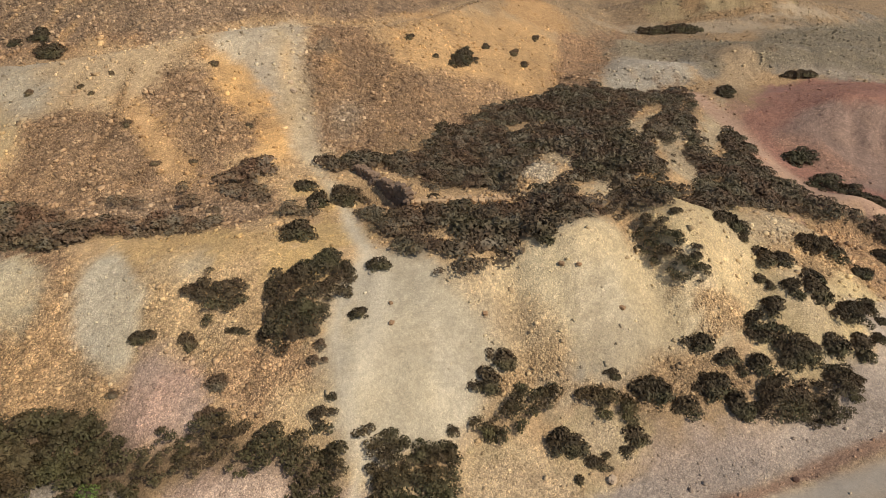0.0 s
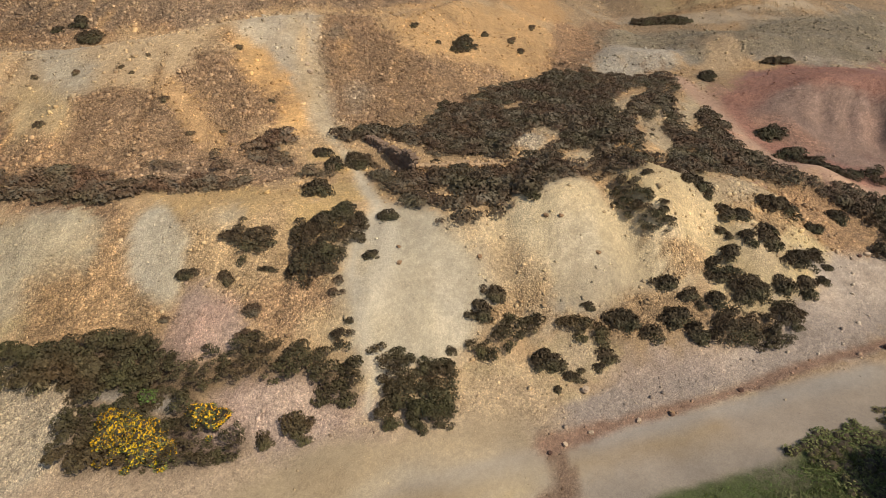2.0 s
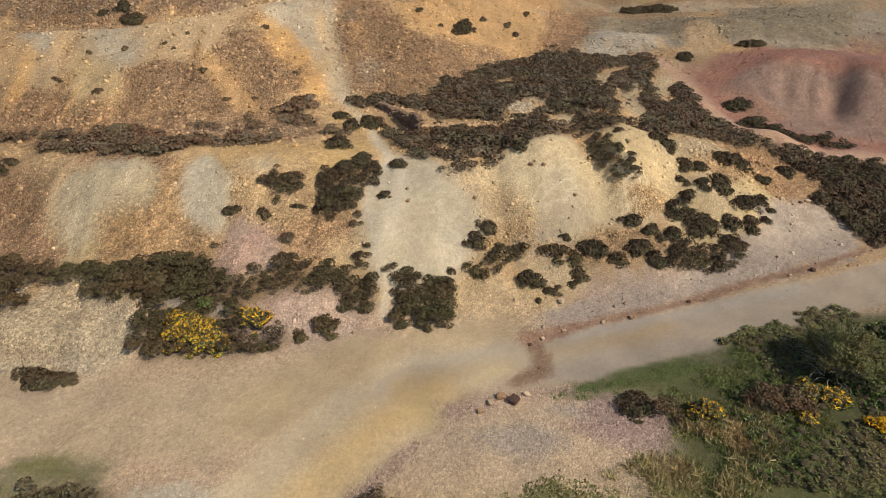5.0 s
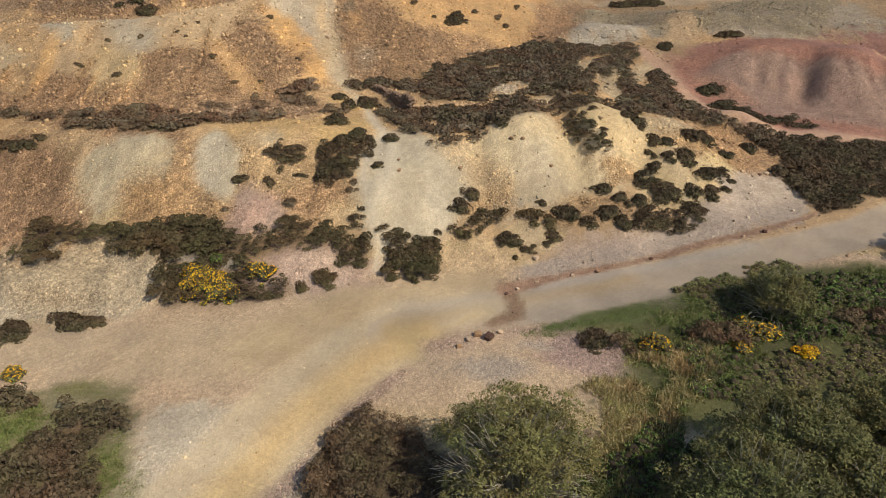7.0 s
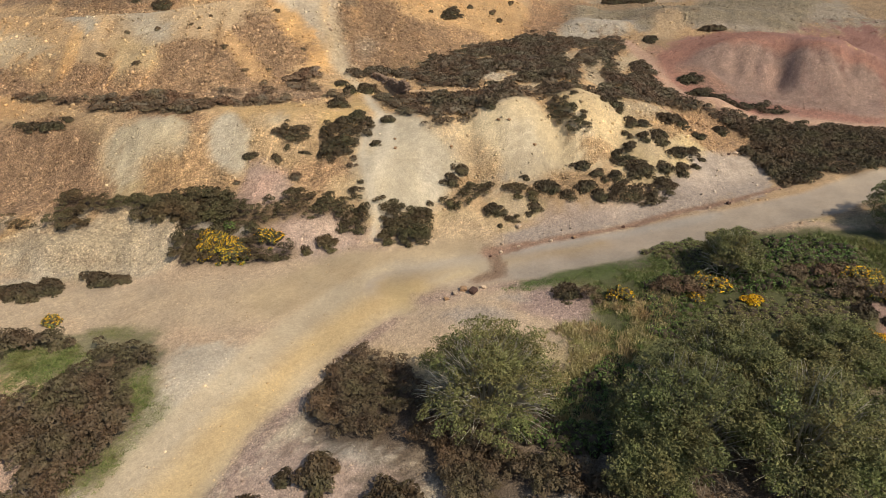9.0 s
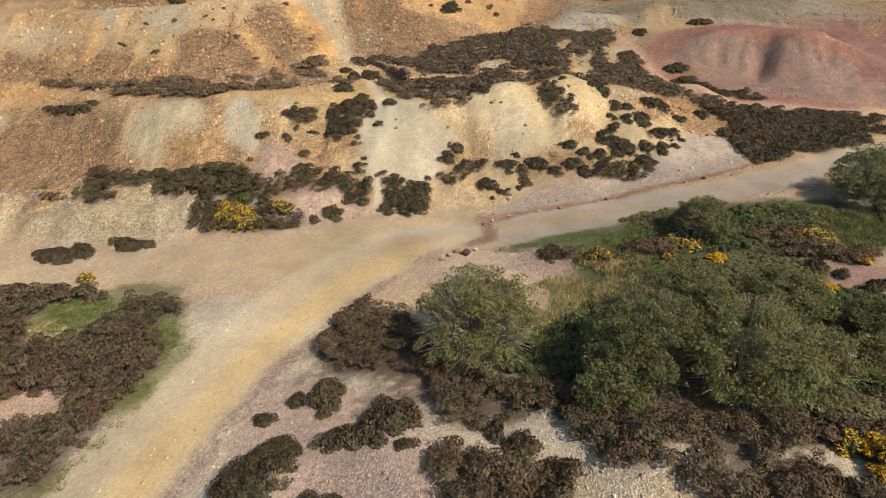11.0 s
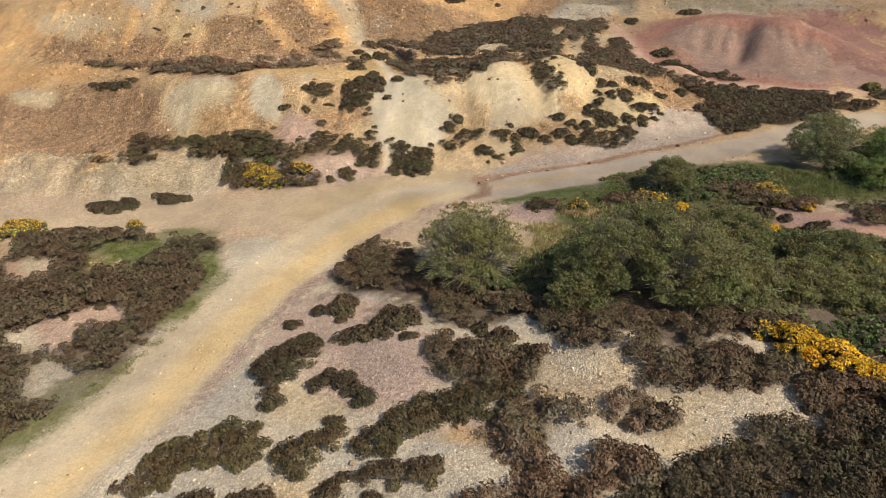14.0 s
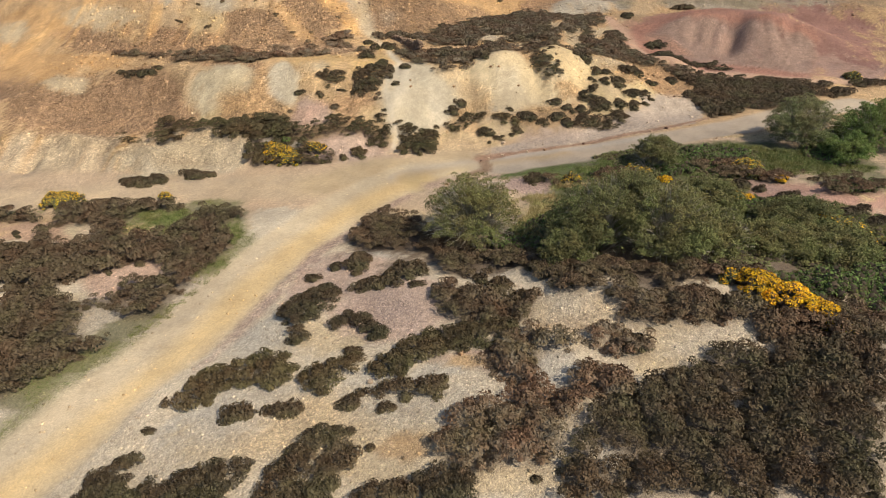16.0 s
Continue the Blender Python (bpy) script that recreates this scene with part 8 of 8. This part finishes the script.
def dry_wall(points, tall, label, seed, stones):
    """A tumbled dry-stone wall along a line: an earth core and single stones in rough courses."""
    rng = random.Random(seed)
    (ax, ay), (bx, by) = points
    length = math.hypot(bx - ax, by - ay)
    turn = math.atan2(by - ay, bx - ax)
    base = min(height(ax, ay), height(bx, by)) - 0.25
    wall = new("ruined_wall")
    wall.matrix_world = Matrix.Translation((ax, ay, base)) @ Matrix.Rotation(turn, 4, "Z")
    tagged(wall, label, "wall", "ruined walls")
    bm = bmesh.new()
    bmesh.ops.create_cube(bm, size=1.0)
    bmesh.ops.subdivide_edges(bm, edges=bm.edges[:], cuts=6, use_grid_fill=True)
    for v in bm.verts:
        v.co = Vector(((v.co.x + 0.5) * length, v.co.y * 0.5 + 0.32, (v.co.z + 0.5) * tall * 0.62)) + Vector([rng.uniform(-0.07, 0.07) for _ in range(3)])
    part("core", bm, STONE, wall, "earth and rubble filling")

    def lay(x, y, z, w, d, h, tip):
        s = new("stone", rng.choice(stones))
        s.parent = wall
        s.matrix_local = pose(x, y, z, rng.uniform(-tip, tip), rng.uniform(-tip, tip), rng.uniform(-tip, tip) * 1.5) @ Matrix.Diagonal((w, d, h, 1))

    z = 0.0
    while z < tall:
        step, x = rng.uniform(0.12, 0.2), rng.uniform(0, 0.2)
        top = z + step
        while x < length:
            w = rng.uniform(0.16, 0.38)
            if top < tall * (0.75 + 0.35 * noise.noise(Vector((x * 0.8, seed, 0)))) + 0.15:
                lay(x + w / 2, rng.uniform(-0.06, 0.06), z + step / 2, w, 0.34, step * 1.12, 9)
            x += w
        z += step
    for _ in range(int(length * 16)):
        x, y = rng.uniform(-0.4, length + 0.4), rng.gauss(0.35, 0.32)
        w = rng.uniform(0.16, 0.4)
        lay(x, y, max(0.25, tall * 0.68 - abs(y - 0.3) * 0.7) + rng.uniform(-0.06, 0.12), w, w * 0.8, w * 0.6, 40)
    return wall


dry_wall([(-5.0, 33.9), (-1.9, 30.4)], 1.7, "dry-stone retaining wall of a ruin, its shade coloured into the stones", 3, SHADED_STONES)
dry_wall([(-1.8, 30.5), (3.9, 30.8)], 0.85, "tumbled dry-stone wall overgrown with heather", 4, WALL_STONES)


# Boulders that stand out
def boulder(x, y, size, material, label, seed):
    ob = new("boulder", stone_mesh(seed, "boulder", 0.55, 2))
    ob.data.materials.append(material)
    ob.matrix_world = Matrix.Translation((x, y, height(x, y) + size * 0.22)) @ pose(0, 0, 0, 0, seed * 7 % 20, seed * 50) @ Matrix.Diagonal((size, size * 0.8, size * 0.6, 1))
    return tagged(ob, label, "rock", "boulders")


PALE_ROCK = plain("pale_rock", (0.55, 0.42, 0.29), scale=8.0)
DARK_ROCK = plain("rusty_rock", (0.13, 0.075, 0.055), scale=8.0)
ORANGE_ROCK = plain("orange_rock", (0.36, 0.23, 0.13), scale=8.0)
boulder(6.6, 16.8, 0.37, PALE_ROCK, "pale cream boulder beside the stony road", 1)
boulder(21.7, 19.2, 0.31, DARK_ROCK, "dark rusty rock at the road's edge", 2)
boulder(24.9, 26.8, 0.34, PALE_ROCK, "pale rock below the orange rubble", 3)
boulder(24.3, 26.6, 0.24, DARK_ROCK, "reddish rock below the orange rubble", 4)
boulder(-2.2, 21.9, 0.24, ORANGE_ROCK, "small orange rock on the grey slope", 5)
boulder(-2.3, 22.9, 0.19, ORANGE_ROCK, "small orange rock on the grey slope", 6)
boulder(5.5, 25.0, 0.27, ORANGE_ROCK, "orange rock lying on the cream slope", 7)
boulder(6.3, 24.9, 0.26, ORANGE_ROCK, "orange rock lying on the cream slope", 8)
boulder(1.9, 23.0, 0.27, ORANGE_ROCK, "brown rock half buried in the slope", 9)
boulder(8.2, 23.6, 0.27, ORANGE_ROCK, "brown rock half buried in the slope", 10)
boulder(13.8, 16.9, 0.24, DARK_ROCK, "dark rusty rock at the road's edge", 11)
boulder(4.5, 13.4, 0.20, DARK_ROCK, "dark rusty rock by the washed-out ditch", 12)
boulder(5.2, 13.8, 0.22, PALE_ROCK, "pale rock by the washed-out ditch", 13)
boulder(-9.8, 40.9, 0.41, PALE_ROCK, "white rock beside the upper trail", 14)
boulder(-10.1, 41.6, 0.34, PALE_ROCK, "white rock beside the upper trail", 15)
boulder(-0.9, -15.4, 0.27, PALE_ROCK, "pale rock on the stony knoll", 16)
boulder(3.3, -13.7, 0.31, ORANGE_ROCK, "pinkish rock on the stony strip", 17)


boulder(2.7, 9.6, 0.42, ORANGE_ROCK, "brown flat rock in the washed-out gravel", 18)
boulder(3.3, 9.3, 0.5, DARK_ROCK, "dark wet rock in the washed-out gravel", 19)
boulder(2.2, 9.3, 0.3, PALE_ROCK, "pale pinkish rock in the washed-out gravel", 20)
boulder(3.9, 9.7, 0.28, PALE_ROCK, "pale pinkish rock in the washed-out gravel", 21)
boulder(1.7, 8.8, 0.26, ORANGE_ROCK, "brown rock in the washed-out gravel", 22)
boulder(8.6, 15.0, 0.24, PALE_ROCK, "pale rock lying in the roadside ditch", 23)
boulder(10.2, 15.5, 0.2, ORANGE_ROCK, "brown rock lying in the roadside ditch", 24)
boulder(6.4, 14.4, 0.22, PALE_ROCK, "pale rock lying in the roadside ditch", 25)


# Loose stones: each takes the colour of the spoil that it lies on
def stone_material():
    m, t, b = shader("loose_stone", 0.9)
    tint = t.nodes.new("ShaderNodeAttribute")
    tint.attribute_name = "soil"
    isle = t.nodes.new("ShaderNodeNewGeometry").outputs["Random Per Island"]
    where = t.nodes.new("ShaderNodeTexCoord").outputs["Object"]
    n = node(t, "ShaderNodeTexNoise", Scale=14.0, Detail=4.0)
    t.links.new(where, n.inputs["Vector"])
    c = mix(t, "MULTIPLY", 1.0, tint.outputs["Color"], ramp(t, isle, [(0.0, (0.55, 0.5, 0.46)), (0.45, (0.98, 0.93, 0.86)), (0.8, (1.2, 1.14, 1.02)), (0.95, (1.45, 1.4, 1.25)), (1.0, (1.75, 1.7, 1.55))]))
    c = mix(t, "MULTIPLY", 1.0, c, ramp(t, n.outputs[0], [(0.3, (0.75,)), (0.7, (1.25,))]))
    t.links.new(c, b.inputs["Base Color"])
    return m


LOOSE = stone_material()


def loose_stones(name, label, x0, x1, y0, y1, per_metre, small, large, seed, power=1.6):
    """Stones strewn where the spoil is coarse."""
    r = np.random.default_rng(seed)
    n = int((x1 - x0) * (y1 - y0) * per_metre)
    x, y = r.uniform(x0, x1, n), r.uniform(y0, y1, n)
    i = np.clip(((x - X0) / CELL).round().astype(int), 0, nx - 1)
    j = np.clip(((y - Y0) / CELL).round().astype(int), 0, ny - 1)
    ok = r.random(n) < np.clip(COARSE[i, j], 0, 1) ** power
    x, y, i, j = x[ok], y[ok], i[ok], j[ok]
    n = len(x)
    size = small * (large / small) ** (r.random(n) ** 3)
    corner = np.array([[-1, -1, -1], [1, -1, -1], [1, 1, -1], [-1, 1, -1], [-1, -1, 1], [1, -1, 1], [1, 1, 1], [-1, 1, 1]]) * 0.5
    v = corner[None] * r.uniform(0.55, 1.15, (n, 8, 1)) * np.stack([r.uniform(0.7, 1.3, n), r.uniform(0.7, 1.3, n), r.uniform(0.45, 0.95, n)], 1)[:, None]
    a = r.uniform(0, 2 * np.pi, n)
    c, s = np.cos(a)[:, None], np.sin(a)[:, None]
    tip = r.uniform(-0.5, 0.5, n)[:, None]
    v = np.stack([v[..., 0] * c - v[..., 1] * s, v[..., 0] * s + v[..., 1] * c, v[..., 2] + tip * v[..., 0]], -1) * size[:, None, None]
    v += np.stack([x, y, heights(x, y) + size * 0.12], 1)[:, None]
    face = np.array([[4, 5, 6, 7], [0, 1, 5, 4], [1, 2, 6, 5], [2, 3, 7, 6], [3, 0, 4, 7]])
    q = (face[None] + (np.arange(n) * 8)[:, None, None]).reshape(-1, 4)
    tint = np.concatenate([SOIL[i, j] * 1.05, np.ones((n, 1))], 1)
    me = faces_mesh(name, v.reshape(-1, 3), q, np.zeros(len(q)), (LOOSE,), np.repeat(tint, 8, 0))
    return tagged(new(name, me), label, "stones", kind="stuff")


loose_stones("upper_rubble", "loose brown and ochre rubble on the upper slope", -42, 24, 26, 60, 26, 0.08, 0.29, 1, 1.8)
loose_stones("slope_rubble", "loose ochre stones on the first spoil slope", -42, 27, 14, 27, 36, 0.05, 0.2, 2, 2.4)
loose_stones("foreground_stones", "loose pale stones on the foreground spoil", -22, 26, -26, 4, 22, 0.035, 0.14, 3, 1.0)
loose_stones("roadside_stones", "loose pinkish stones along the tracks", -34, 34, 4, 18, 22, 0.03, 0.1, 4, 1.4)
loose_stones("red_tip_stones", "loose pink stones on the red tip", 24, 60, 30, 60, 12, 0.05, 0.16, 5, 1.4)
loose_stones("far_rubble", "loose stones on the farther tips", 0, 62, 58, 100, 3.2, 0.1, 0.3, 6, 1.0)
loose_stones("ridge_rubble", "loose dark rubble behind the ridge", -40, 4, 44, 78, 4.0, 0.12, 0.32, 7, 1.2)
